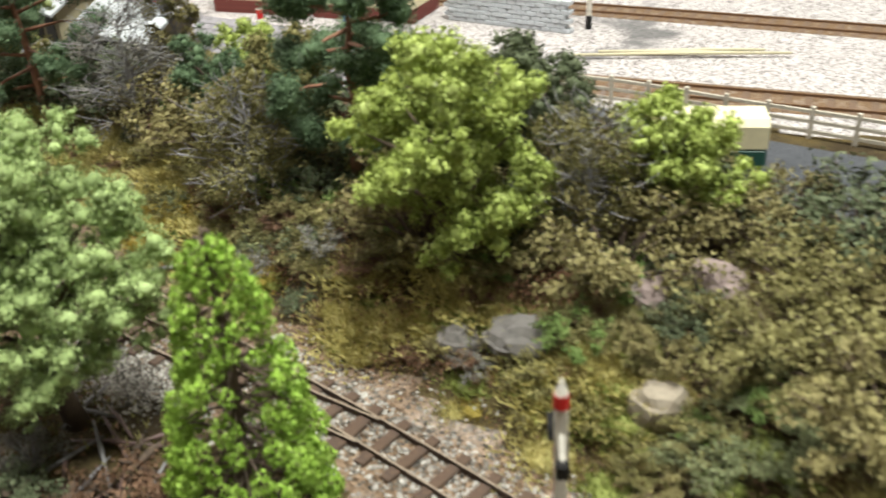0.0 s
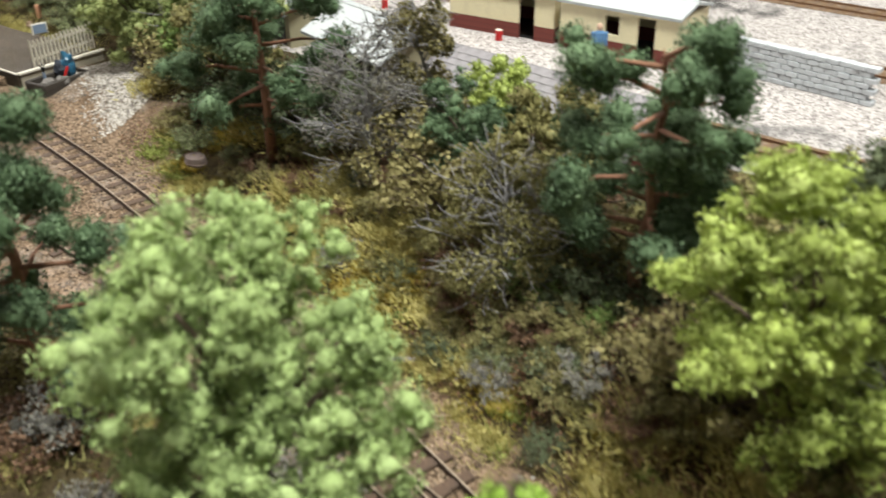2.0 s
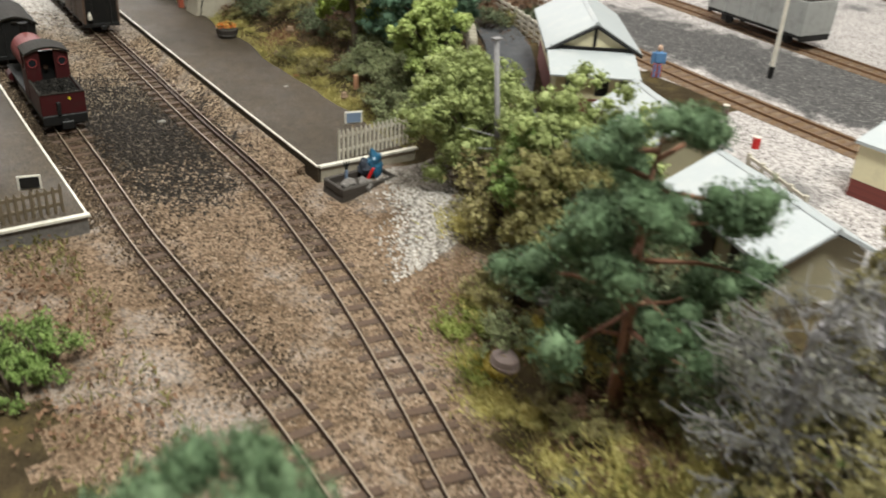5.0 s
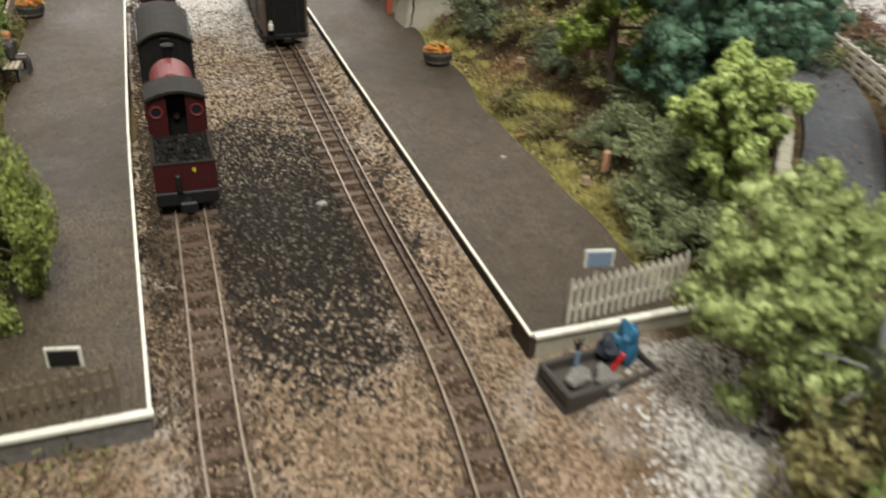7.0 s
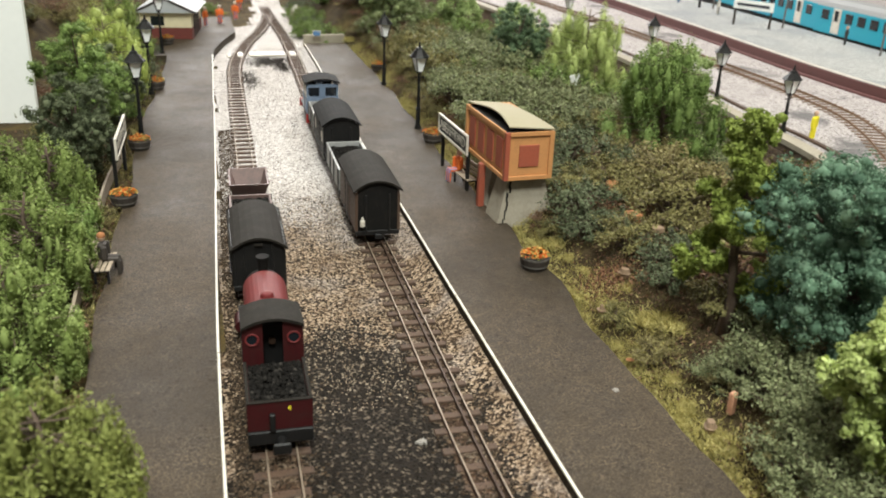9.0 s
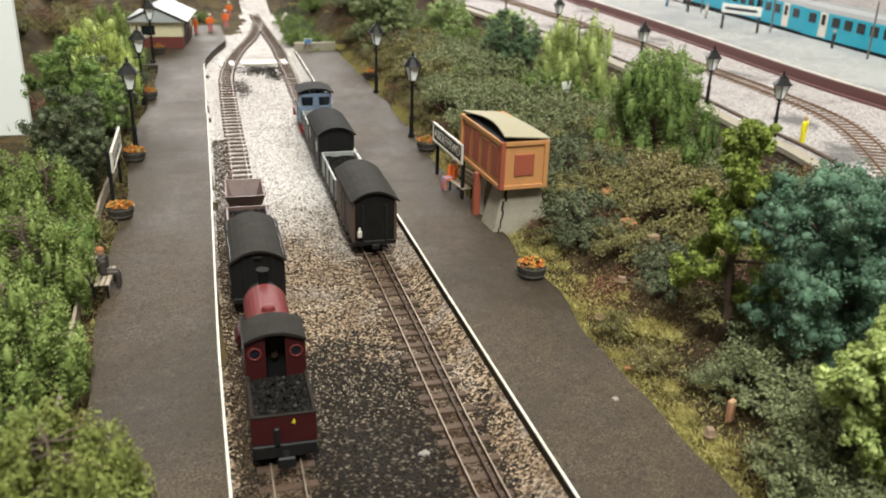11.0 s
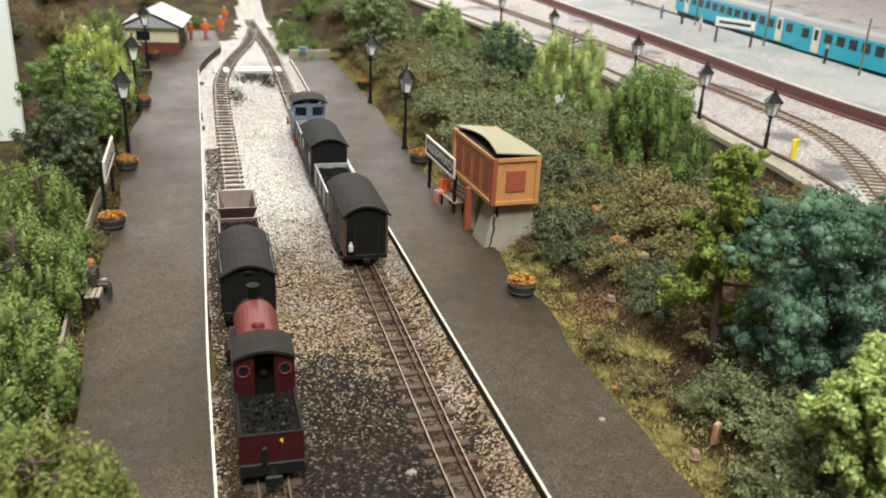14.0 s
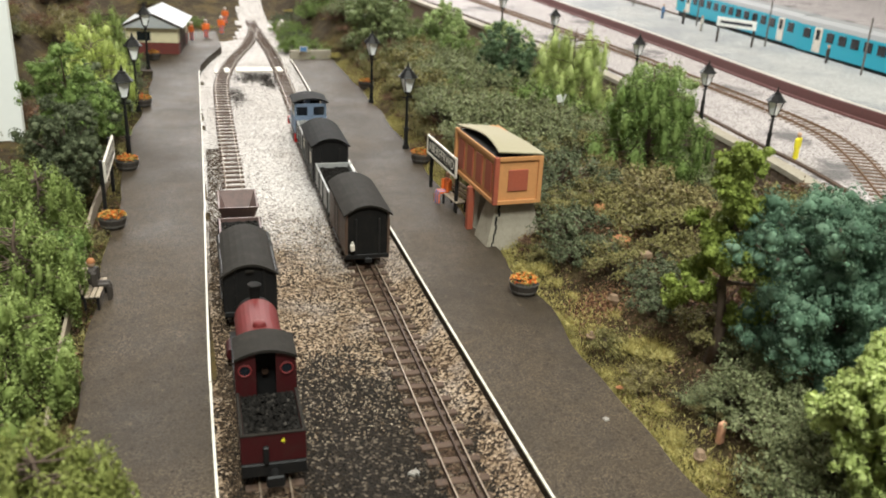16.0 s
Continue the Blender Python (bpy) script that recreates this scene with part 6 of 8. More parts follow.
    prof = [(0.100 * math.cos(q), 0.265 + 0.098 * math.sin(q)) for q in np.linspace(math.radians(-22), math.radians(202), 18)]
    tank = part("saddle_tank", prismm(prof, y1 + 0.02, L - 0.15), TANKRED, t, "glossy red saddle tank")
    part("filler", rodm((0, y1 + 0.09, 0.355), (0, y1 + 0.09, 0.374), 0.040, 0.037, seg=20), TANKRED, tank)
    part("filler_handle", boxm((0, y1 + 0.09, 0.377), (0.05, 0.008, 0.006), 0.002), MAROON, tank)
    bm = rodm((0, y1 + 0.21, 0.355), (0, y1 + 0.21, 0.372), 0.032, 0.028, seg=16)
    ball(bm, (0, y1 + 0.21, 0.372), (0.028, 0.028, 0.012), 2)
    part("dome", bm, TANKRED, tank)
    part("smokebox", rodm((0, L - 0.15, 0.235), (0, L - 0.04, 0.235), 0.09, seg=20), ROOFBK, t)
    bm = rodm((0, L - 0.09, 0.31), (0, L - 0.09, 0.40), 0.022, 0.026, seg=14)
    rod(bm, (0, L - 0.09, 0.40), (0, L - 0.09, 0.41), 0.032, seg=14)
    part("chimney", bm, ROOFBK, t)
    part("whistle", rodm((-0.085, y1 + 0.05, 0.36), (-0.085, y1 + 0.05, 0.395), 0.007, 0.002, seg=8), RAILTOP, t)
    for yq in (0.2, 0.46, 0.66):
        wheelset(t, yq, 0.045)
    for sx in (-1, 1):
        part("cylinder", rodm((sx * 0.115, L - 0.16, 0.085), (sx * 0.115, L - 0.05, 0.085), 0.03, seg=14), MAROON, t)
        part("connecting_rod", boxm((sx * 0.112, 0.60, 0.07), (0.008, 0.35, 0.012), 0.002), RAILTOP, t)
    return t


steam(TL, 1.275)
van("goods_van", TL, 2.58, 0.54, BLACK, ROOFGR, "black goods van with a dusty grey curved roof", top=0.315)
part("end_vent", boxm((0, -0.012, 0.335), (0.04, 0.006, 0.014), 0.002), ROOFGR, bpy.data.objects["goods_van"])
open_wagon(TL, 3.20, 0.52, BROWNW, "dull brown open wagon with a coal load", True, 4, 0.10)
hopper(TL, 3.83, 0.36, BROWNW, "empty dull brown hopper wagon")
van("goods_van", TR, 3.24, 0.62, BROWNV, ROOFGR, "brown goods van with black ends and a white tail lamp", tail_lamp=True, top=0.365)
open_wagon(TR, 3.95, 0.66, GREYWG, "light grey open wagon with coal", True, 5)
van("goods_van", TR, 4.70, 0.60, BLACK, ROOFBK, "black goods van with white marks on its sides", marks=True, top=0.355)
open_wagon(TR, 5.40, 0.50, GREYWG, "light grey open wagon heaped with black coal", True, 6)
diesel(TR, 5.95)


# ---- station furniture ----
def lamp_post(x, y, z, label, turn=0.0, h=0.70, name="platform_lamp", group="platform lamps"):
    t = thing(name, x, y, z, turn, label, "street lamp", group)
    bm = rodm((0, 0, 0), (0, 0, 0.03), 0.030, 0.026, seg=10)
    rod(bm, (0, 0, 0.03), (0, 0, 0.17), 0.020, 0.017, seg=10)
    rod(bm, (0, 0, 0.165), (0, 0, 0.185), 0.024, 0.020, seg=10)
    rod(bm, (0, 0, 0.18), (0, 0, h - 0.22), 0.014, 0.011, seg=8)
    rod(bm, (0, 0, h - 0.235), (0, 0, h - 0.22), 0.022, seg=8)
    part("column", bm, BLACK, t)
    part("ladder_bar", rodm((-0.045, 0, h - 0.26), (0.045, 0, h - 0.26), 0.005, seg=6), BLACK, t)
    z0 = h - 0.215
    bm = bmesh.new()
    for i in range(4):
        q = math.pi / 4 + i * math.pi / 2
        rod(bm, (0.032 * math.cos(q), 0.032 * math.sin(q), z0), (0.070 * math.cos(q), 0.070 * math.sin(q), z0 + 0.125), 0.005, seg=5)
    rod(bm, (0, 0, z0 - 0.012), (0, 0, z0 + 0.004), 0.020, 0.030, seg=8)
    lantern = part("lantern_frame", bm, BLACK, t)
    bm = bmesh.new()
    r = bmesh.ops.create_cone(bm, cap_ends=True, segments=4, radius1=0.034, radius2=0.067, depth=0.118)
    for v in r["verts"]:
        v.co = Matrix.Translation((0, 0, z0 + 0.063)) @ v.co
        v.co = Matrix.Rotation(math.pi / 4, 3, "Z") @ v.co
    part("glass", bm, GLASSLT, lantern, "white lantern glass")
    bm = bmesh.new()
    for r0, r1, a, b in ((0.088, 0.080, 0.123, 0.134), (0.076, 0.040, 0.134, 0.178), (0.036, 0.026, 0.178, 0.20), (0.014, 0.004, 0.20, 0.245)):
        rod(bm, (0, 0, z0 + a), (0, 0, z0 + b), r0, r1, seg=8)
    part("hood", bm, BLACK, t)
    return t


for x, y in ((0.605, 5.49), (0.672, 7.19)):
    lamp_post(x, y, PZ, "black Victorian-style lamp post with a white lantern on the platform", 10)
for x, y in ((-1.625, 5.50), (-1.59, 7.05), (-1.52, 9.10)):
    lamp_post(x, y, PZ, "black Victorian-style lamp post with a white lantern on the platform", 10)


def flower_tub(x, y, z, seed, label="dark half-barrel tub filled with orange flowers"):
    t = thing("flower_tub", x, y, z, 0, label, "planter", "flower tubs")
    bm = bmesh.new()
    prof = ((0.066, 0.0), (0.078, 0.03), (0.084, 0.06), (0.082, 0.085))
    for (r0, a), (r1, b) in zip(prof, prof[1:]):
        rod(bm, (0, 0, a), (0, 0, b), r0, r1, seg=16)
    tub = part("tub", bm, BARREL, t)
    for zz, rr in ((0.022, 0.078), (0.066, 0.086)):
        part("hoop", rodm((0, 0, zz), (0, 0, zz + 0.010), rr, rr + 0.001, seg=16), HOOP, tub, "dull iron hoop")
    g = np.random.default_rng(seed)
    n = 380
    q, r = g.uniform(0, 6.28, n), 0.08 * np.sqrt(g.uniform(0, 1, n))
    p = np.stack([r * np.cos(q), r * np.sin(q), 0.080 + 0.036 * g.random(n) * (1.2 - r / 0.08)], 1)
    v, f = leaf_cloud(p, np.tile((0.0, 0, 1), (n, 1)), 0.013, g)
    raw("planting", v, f, FLOWERS, t, "orange and yellow flowers")


for i, (x, y) in enumerate(((0.54, 2.56), (0.63, 5.09), (0.76, 7.86), (-1.68, 3.98), (-1.63, 5.22), (-1.55, 7.25), (-1.47, 9.66))):
    flower_tub(x, y, PZ, 40 + i)


def figurine(x, y, z, turn, top, legs, seated=False, hat=None):
    """A plain moulded figure, one mesh."""
    t_label = {id(VEST): "small plain figure in an orange vest", id(YELLOW): "small plain figure in a yellow coat"}.get(id(top), "small plain dark figure") + (" seated on a bench" if seated else " standing")
    bm = bmesh.new()
    if seated:
        for sx in (-0.018, 0.018):
            box(bm, (sx, -0.04, 0.085), (0.024, 0.085, 0.024), 0.005, mat=1)
            box(bm, (sx, -0.078, 0.042), (0.022, 0.022, 0.08), 0.005, mat=1)
        box(bm, (0, 0, 0.135), (0.07, 0.04, 0.09), 0.012, mat=0)
        for sx in (-0.042, 0.042):
            box(bm, (sx, -0.015, 0.13), (0.018, 0.03, 0.075), 0.006, mat=0)
        ball(bm, (0, 0, 0.205), (0.019, 0.021, 0.024), 2, 2)
        if hat:
            ball(bm, (0, 0, 0.212), (0.0205, 0.0225, 0.021), 2, 3)
    else:
        for sx in (-0.017, 0.017):
            box(bm, (sx, 0, 0.055), (0.026, 0.03, 0.11), 0.006, mat=1)
        box(bm, (0, 0, 0.15), (0.07, 0.04, 0.09), 0.012, mat=0)
        for sx in (-0.044, 0.044):
            box(bm, (sx, 0.0, 0.145), (0.018, 0.026, 0.09), 0.006, mat=0)
        ball(bm, (0, 0, 0.22), (0.019, 0.021, 0.025), 2, 2)
        if hat:
            ball(bm, (0, 0, 0.233), (0.024, 0.026, 0.016), 2, 3)
    ob = part("figurine", bm, [top, legs, SKINP, hat or SKINP])
    ob.matrix_basis = put(x, y, z, turn)
    return tagged(ob, t_label, "figurine")


def bench(x, y, z, turn, wood, label):
    t = thing("bench", x, y, z, turn, label, "bench", "platform benches")
    for i in range(3):
        part("seat_slat", boxm((0, -0.05 + i * 0.026, 0.078), (0.24, 0.02, 0.008), 0.001), wood, t)
    for i in range(3):
        part("back_slat", boxm((0, 0.022 + i * 0.008, 0.105 + i * 0.028), (0.24, 0.008, 0.02), 0.001), wood, t)
    for sx in (-1, 1):
        bm = boxm((sx * 0.105, -0.05, 0.037), (0.012, 0.012, 0.074), 0.001)
        box(bm, (sx * 0.105, 0.015, 0.037), (0.012, 0.012, 0.074), 0.001)
        box(bm, (sx * 0.105, -0.018, 0.070), (0.012, 0.08, 0.01), 0.001)
        box(bm, (sx * 0.105, 0.035, 0.11), (0.012, 0.012, 0.10), 0.001, Euler((-0.3, 0, 0)).to_matrix())
        part("bench_end", bm, BLACK, t)


bench(0.585, 3.98, PZ, -82, WOODLT, "slatted wooden platform bench with dark iron ends")
figurine(0.555, 4.10, PZ, -82, VEST, DENIM, True)
bench(-1.735, 2.90, PZ, 84, WOODLT, "slatted wooden platform bench under the hedge")
figurine(-1.725, 2.93, PZ, 84, BARREL, BARREL, True, RUSTSOIL)


def nameboard(x, y, z, turn, length, label):
    t = thing("station_nameboard", x, y, z, turn, label, "sign")
    zc = 0.325
    part("board", boxm((0, 0, zc), (length, 0.012, 0.125), 0.001), BLACK, t)
    fr = bmesh.new()
    for dz in (-0.062, 0.062):
        box(fr, (0, -0.004, zc + dz), (length + 0.016, 0.016, 0.016), 0.002)
    for dx in (-length / 2, length / 2):
        box(fr, (dx, -0.004, zc), (0.016, 0.016, 0.116), 0.002)
    part("border", fr, WHITE, t, "white border")
    for dx in (-length / 2 + 0.03, length / 2 - 0.03):
        part("post", boxm((dx, 0.018, 0.195), (0.024, 0.022, 0.39), 0.002), BLACK, t)
    text_on("lettering", "ABERFFRWD", 0.098, pose(0, U * -0.009, U * zc, 90, 0, 0), WHITE, t)


nameboard(0.525, 4.17, PZ, -88, 0.62, "black station nameboard with white border and white lettering")
nameboard(-1.70, 4.42, PZ, 88, 0.62, "black station nameboard with white border and white lettering")


def water_tower():
    t = thing("water_tower", 0.7125, 3.455, 0.09, 2, "orange panelled water tank with lifted lid on a tapering stone base", "water tower")
    # base: a tapering pier, and a second behind it
    bm = bmesh.new()
    for cx, cy, sx, sy in ((0.02, -0.10, 0.385, 0.22), (0.02, 0.20, 0.30, 0.16)):
        lo = [bm.verts.new((cx + a * sx / 2, cy + b * sy / 2, -0.03)) for a, b in ((-1, -1), (1, -1), (1, 1), (-1, 1))]
        up = [bm.verts.new((cx + a * sx / 2 * 0.62, cy + b * sy / 2 * 0.72, 0.29)) for a, b in ((-1, -1), (1, -1), (1, 1), (-1, 1))]
        for i in range(4):
            bm.faces.new((lo[i], lo[(i + 1) % 4], up[(i + 1) % 4], up[i]))
        bm.faces.new(up)
    part("pier", bm, STONE, t, "tapering rendered stone piers")
    crack = bmesh.new()
    g = random.Random(3)
    for i in range(10):
        box(crack, (-0.125 + 0.05 * i / 10 + g.uniform(-0.009, 0.009), -0.206 + i * 0.0030, 0.01 + i * 0.028), (0.006 + 0.001 * i, 0.012, 0.032))
    part("crack", crack, BLACK, t)
    part("standpipe", boxm((-0.16, 0.13, 0.11), (0.042, 0.042, 0.36), 0.004), BRICKRED, t, "red-brown post")
    # tank
    w, l, z0, z1 = 0.31, 0.74, 0.29, 0.59
    tank = part("tank", boxm((0, 0.12, (z0 + z1) / 2), (w - 0.02, l - 0.02, z1 - z0 - 0.02), 0.002), ORANGE, t)
    for sx in (-1, 1):
        for sy in (-1, 1):
            part("corner_post", boxm((sx * (w / 2 - 0.012), 0.12 + sy * (l / 2 - 0.012), (z0 + z1) / 2), (0.03, 0.03, z1 - z0), 0.003), BRICKRED if sx < 0 and sy < 0 else ORANGE, tank)
        for zz in (z0 + 0.012, z1 - 0.012):
            part("rail_strip", boxm((sx * (w / 2 - 0.004), 0.12, zz), (0.012, l - 0.05, 0.026), 0.002), ORANGE, tank)
        for i in range(4):
            part("panel", boxm((sx * (w / 2 - 0.008), 0.12 + (i - 1.5) * 0.165, (z0 + z1) / 2), (0.01, 0.105, 0.19), 0.002), BRICKRED, tank, "red painted panel")
    for sy in (-1, 1):
        for zz in (z0 + 0.012, z1 - 0.012):
            part("rail_strip", boxm((0, 0.12 + sy * (l / 2 - 0.004), zz), (w - 0.05, 0.012, 0.026), 0.002), ORANGE, tank)
        part("panel", boxm((0, 0.12 + sy * (l / 2 - 0.008), (z0 + z1) / 2), (0.13, 0.01, 0.135), 0.002), BRICKRED, tank, "red painted panel")
    # Black sheet on the solid tank stands in for shade beneath the lid.
    part("under_lid_shade", boxm((-0.02, 0.12, z1 - 0.008), (w - 0.06, l - 0.05, 0.012)), BLACK, tank)
    # the card lid, lifted and bowed along one side
    bm = bmesh.new()
    rows = []
    for j in range(9):
        v = j / 8
        row = []
        for i in range(5):
            u = i / 4
            lift = (1 - u) * (0.026 + 0.020 * math.sin(math.pi * min(1, v * 1.1))) + 0.012 * math.sin(3.2 * v + 1)
            row.append((-w / 2 + 0.012 + 0.035 * (1 - u) * math.sin(math.pi * v) + u * w * 0.97, 0.12 - l / 2 + v * l * 1.02, z1 + 0.004 + lift))
        rows.append(row)
    top = [[bm.verts.new(p) for p in r] for r in rows]
    bot = [[bm.verts.new((p[0], p[1], p[2] - 0.007)) for p in r] for r in rows]
    for j in range(8):
        for i in range(4):
            bm.faces.new((top[j][i], top[j][i + 1], top[j + 1][i + 1], top[j + 1][i]))
            bm.faces.new((bot[j][i], bot[j + 1][i], bot[j + 1][i + 1], bot[j][i + 1]))
    for j in range(8):
        bm.faces.new((top[j][0], top[j + 1][0], bot[j + 1][0], bot[j][0]))
        bm.faces.new((top[j + 1][4], top[j][4], bot[j][4], bot[j + 1][4]))
    for i in range(4):
        bm.faces.new((top[0][i + 1], top[0][i], bot[0][i], bot[0][i + 1]))
        bm.faces.new((top[8][i], top[8][i + 1], bot[8][i + 1], bot[8][i]))
    part("lid", bm, CARD, t, "buff card lid, bowed and lifting")


water_tower()


def picket(name, a, b, z, mat, h, n, label, rails=(0.3, 0.8), width=0.0125):
    d = Vector((b[0] - a[0], b[1] - a[1], 0))
    t = thing(name, a[0], a[1], z, math.degrees(math.atan2(d.y, d.x)), label, "fence")
    L = d.length
    for r in rails:
        part("fence_rail", boxm((L / 2, 0.008, h * r), (L, 0.008, 0.016), 0.001), mat, t)
    for i in range(n):
        x = L * i / (n - 1)
        big = i in (0, n - 1)
        bm = prismm([(x - width / 2, 0), (x + width / 2, 0), (x + width / 2, h * 0.94), (x, h * (1.04 if not big else 1.1)), (x - width / 2, h * 0.94)], -0.006, 0.004)
        part("paling", bm, mat, t)


picket("picket_fence", (0.13, 0.03), (0.60, 0.08), PZ, FENCEWH, 0.165, 17, "faded pale picket fence across the platform end")
picket("picket_fence", (-1.82, 0.03), (-1.30, 0.06), PZ, FENCEBR, 0.13, 17, "weathered brown picket fence lying along the platform end")


def small_sign(x, y, z, turn, label, mat):
    t = thing("platform_sign", x, y, z, turn, label, "sign")
    part("post", boxm((0, 0.01, 0.11), (0.012, 0.012, 0.22)), WOODLT, t)
    p = part("plate", boxm((0, 0, 0.22), (0.10, 0.008, 0.07), 0.003), WHITE, t)
    part("face", boxm((0, -0.006, 0.22), (0.082, 0.004, 0.054)), mat, p, "blank coloured face")


small_sign(0.235, 0.06, PZ, -12, "small white-edged blue-grey sign on a post by the fence", BLUEGR)
small_sign(-1.417, 0.088, PZ - 0.06, -12, "small white-edged black sign on a post by the fence", BLACK)


def trolley():
    t = thing("luggage_tray", -0.02, -0.30, 0.0, 5, "dark moulded tray holding sacks and oddments by the platform end", "cart")
    bm = prismm([(-0.01, 0.0), (0.34, 0.0), (0.33, 0.04), (0.0, 0.04)], 0.0, 0.185)
    part("base", bm, BARREL, t)
    for y in (0.008, 0.177):
        part("side_board", boxm((0.165, y, 0.058), (0.345, 0.018, 0.045), 0.007), BARREL, t)
    for x in (0.002, 0.328):
        part("end_board", boxm((x, 0.0925, 0.058), (0.018, 0.15, 0.045), 0.007), BARREL, t)


trolley()


def bundle(x, y, z, s, mat, seed, label):
    """A crumpled sack: a lump pressed into folds."""
    bm = bmesh.new()
    ball(bm, (0, 0, 0), s, 3)
    for v in bm.verts:
        v.co *= 1 + 0.45 * noise.noise(v.co * 26 + Vector((seed, 0, 0))) + 0.25 * noise.noise(v.co * 70 + Vector((0, seed, 0)))
    o = part("sack", bm, mat)
    o.matrix_basis = put(x, y, z, seed * 50)
    tagged(o, label, "sack")


bundle(0.245, -0.155, 0.115, (0.046, 0.040, 0.075), BLUETARP, 1, "crumpled dark blue plastic sack standing in the tray")
bundle(0.275, -0.125, 0.105, (0.040, 0.036, 0.065), BLUETARP, 2, "crumpled dark blue plastic sack standing in the tray")
bundle(0.20, -0.135, 0.095, (0.040, 0.036, 0.055), NAVY, 3, "dark cloth bundle in the tray")
bundle(0.06, -0.205, 0.062, (0.050, 0.036, 0.022), ROCK, 4, "flat grey bundle in the tray")
bundle(0.14, -0.24, 0.060, (0.060, 0.034, 0.020), ROCK, 5, "flat grey bundle in the tray")
o = part("red_tool", boxm((0, 0, 0), (0.016, 0.014, 0.085), 0.004, Euler((0.1, 0.45, 0)).to_matrix()), RED)
o.matrix_basis = put(0.19, -0.205, 0.085)
tagged(o, "red stick leaning against the blue sacks", "tool")
o = thing("garden_fork", 0.085, -0.135, 0.05, 0, "pale blue fork with dark prongs standing in the tray", "tool")
part("shaft", rodm((0, 0, 0), (0, 0, 0.055), 0.009, seg=8), BLUEGR, o)
for q in (-0.3, 0.0, 0.3):
    part("prong", rodm((0, 0, 0.055), (q * 0.06, 0, 0.105), 0.005, 0.003, seg=6), BLACK, o)


def crossing():
    t = thing("foot_crossing", 0, 0, 0, 0, "pale boarded foot crossing over the tracks", "crossing", kind="structure")
    for x0, x1, y in ((-0.79, -0.745, 9.30), (-0.665, -0.60, 9.34), (-0.53, -0.09, 9.36), (-0.045, 0.03, 9.36), (0.085, 0.13, 9.37)):
        part("board", boxm(((x0 + x1) / 2, y, 0.012), (x1 - x0, 0.24, 0.02), 0.008), WHITE, t)


crossing()


def end_building():
    t = thing("platform_building", -1.42, 10.4, PZ, -8, "small cream and brick station building with a pale hipped roof", "building")
    w, l = 0.62, 0.95
    part("brick_base", boxm((0, 0.1, 0.07), (w, l, 0.14)), BRICK, t)
    part("upper_wall", boxm((0, 0.1, 0.235), (w - 0.004, l - 0.004, 0.19)), CREAM, t)
    for y in (-0.15, 0.05, 0.25):
        part("door", boxm((w / 2 + 0.003, y, 0.14), (0.012, 0.09, 0.26), 0.002), BARREL, t)
    part("window", boxm((-0.1, 0.1 - l / 2 - 0.003, 0.22), (0.16, 0.01, 0.11)), GLASSDK, t)
    bm = bmesh.new()
    e, zr, z0 = 0.07, 0.50, 0.325
    c = [bm.verts.new(p) for p in ((-w / 2 - e, 0.1 - l / 2 - e, z0), (w / 2 + e, 0.1 - l / 2 - e, z0), (w / 2 + e, 0.1 + l / 2 + e, z0), (-w / 2 - e, 0.1 + l / 2 + e, z0))]
    a, b = bm.verts.new((0, 0.1 - l / 2 - e, zr)), bm.verts.new((0, 0.1 + l / 2 + e, zr))
    for f in ((c[0], c[1], a), (c[1], c[2], b, a), (c[2], c[3], b), (c[3], c[0], a, b), (c[3], c[2], c[1], c[0])):
        bm.faces.new(f)
    part("roof", bm, WHITERF, t)
    bm = bmesh.new()
    for sx in (-1, 1):
        rod(bm, (0, 0.1 - l / 2 - e - 0.004, zr), (sx * (w / 2 + e), 0.1 - l / 2 - e - 0.004, z0), 0.014, seg=5)
    part("bargeboard", bm, BARREL, t)


end_building()
for x, y, tn in ((-0.78, 11.25, 20), (-0.55, 11.6, -30), (-0.98, 11.05, 60), (-0.40, 13.2, 10)):
    figurine(x, y, ground_z(x, y) if y > 11.8 else PZ, tn, VEST, DENIM, hat=WHITE)


def rock(x, y, z, s, mat, seed, label, name="boulder"):
    bm = bmesh.new()
    ball(bm, (0, 0, 0), s, 3)
    for v in bm.verts:
        n = noise.noise(Vector((v.co.x * 9 + seed, v.co.y * 9, v.co.z * 9))) + 0.5 * noise.noise(Vector((v.co.x * 22, v.co.y * 22 + seed, v.co.z * 22)))
        v.co *= 1 + 0.32 * n
        v.co.z = round(v.co.z / 0.03) * 0.02 + v.co.z * 0.34
    ob = part(name, bm, mat)
    ob.matrix_basis = put(x, y, z, seed * 37)
    tagged(ob, label, "rock")


for i, (x, y, s, m) in enumerate(((-1.11, -5.03, (0.10, 0.08, 0.05), ROCK), (-1.11, -5.26, (0.15, 0.10, 0.055), ROCK), (-0.88, -5.63, (0.11, 0.10, 0.08), ROCKPK), (-0.79, -5.77, (0.13, 0.11, 0.09), ROCKPK),
                                  (0.07, -1.74, (0.08, 0.05, 0.045), ROCK), (-0.22, -1.88, (0.07, 0.05, 0.04), ROCKPK), (-1.29, -5.71, (0.085, 0.08, 0.08), ROCKCR), (0.40, 12.2, (0.16, 0.14, 0.16), WHITE))):
    rock(x, y, ground_z(x, y) + 0.02, s, m, i + 2, "weathered grey stone lying in the bank" if m is not WHITE else "pale rock on the far bank")


post = part("post_stump", boxm((0, 0, 0.035), (0.034, 0.026, 0.10), 0.005), POSTPK)
post.matrix_basis = put(0.79, 1.0, ground_z(0.79, 1.0) + 0.02, 25)
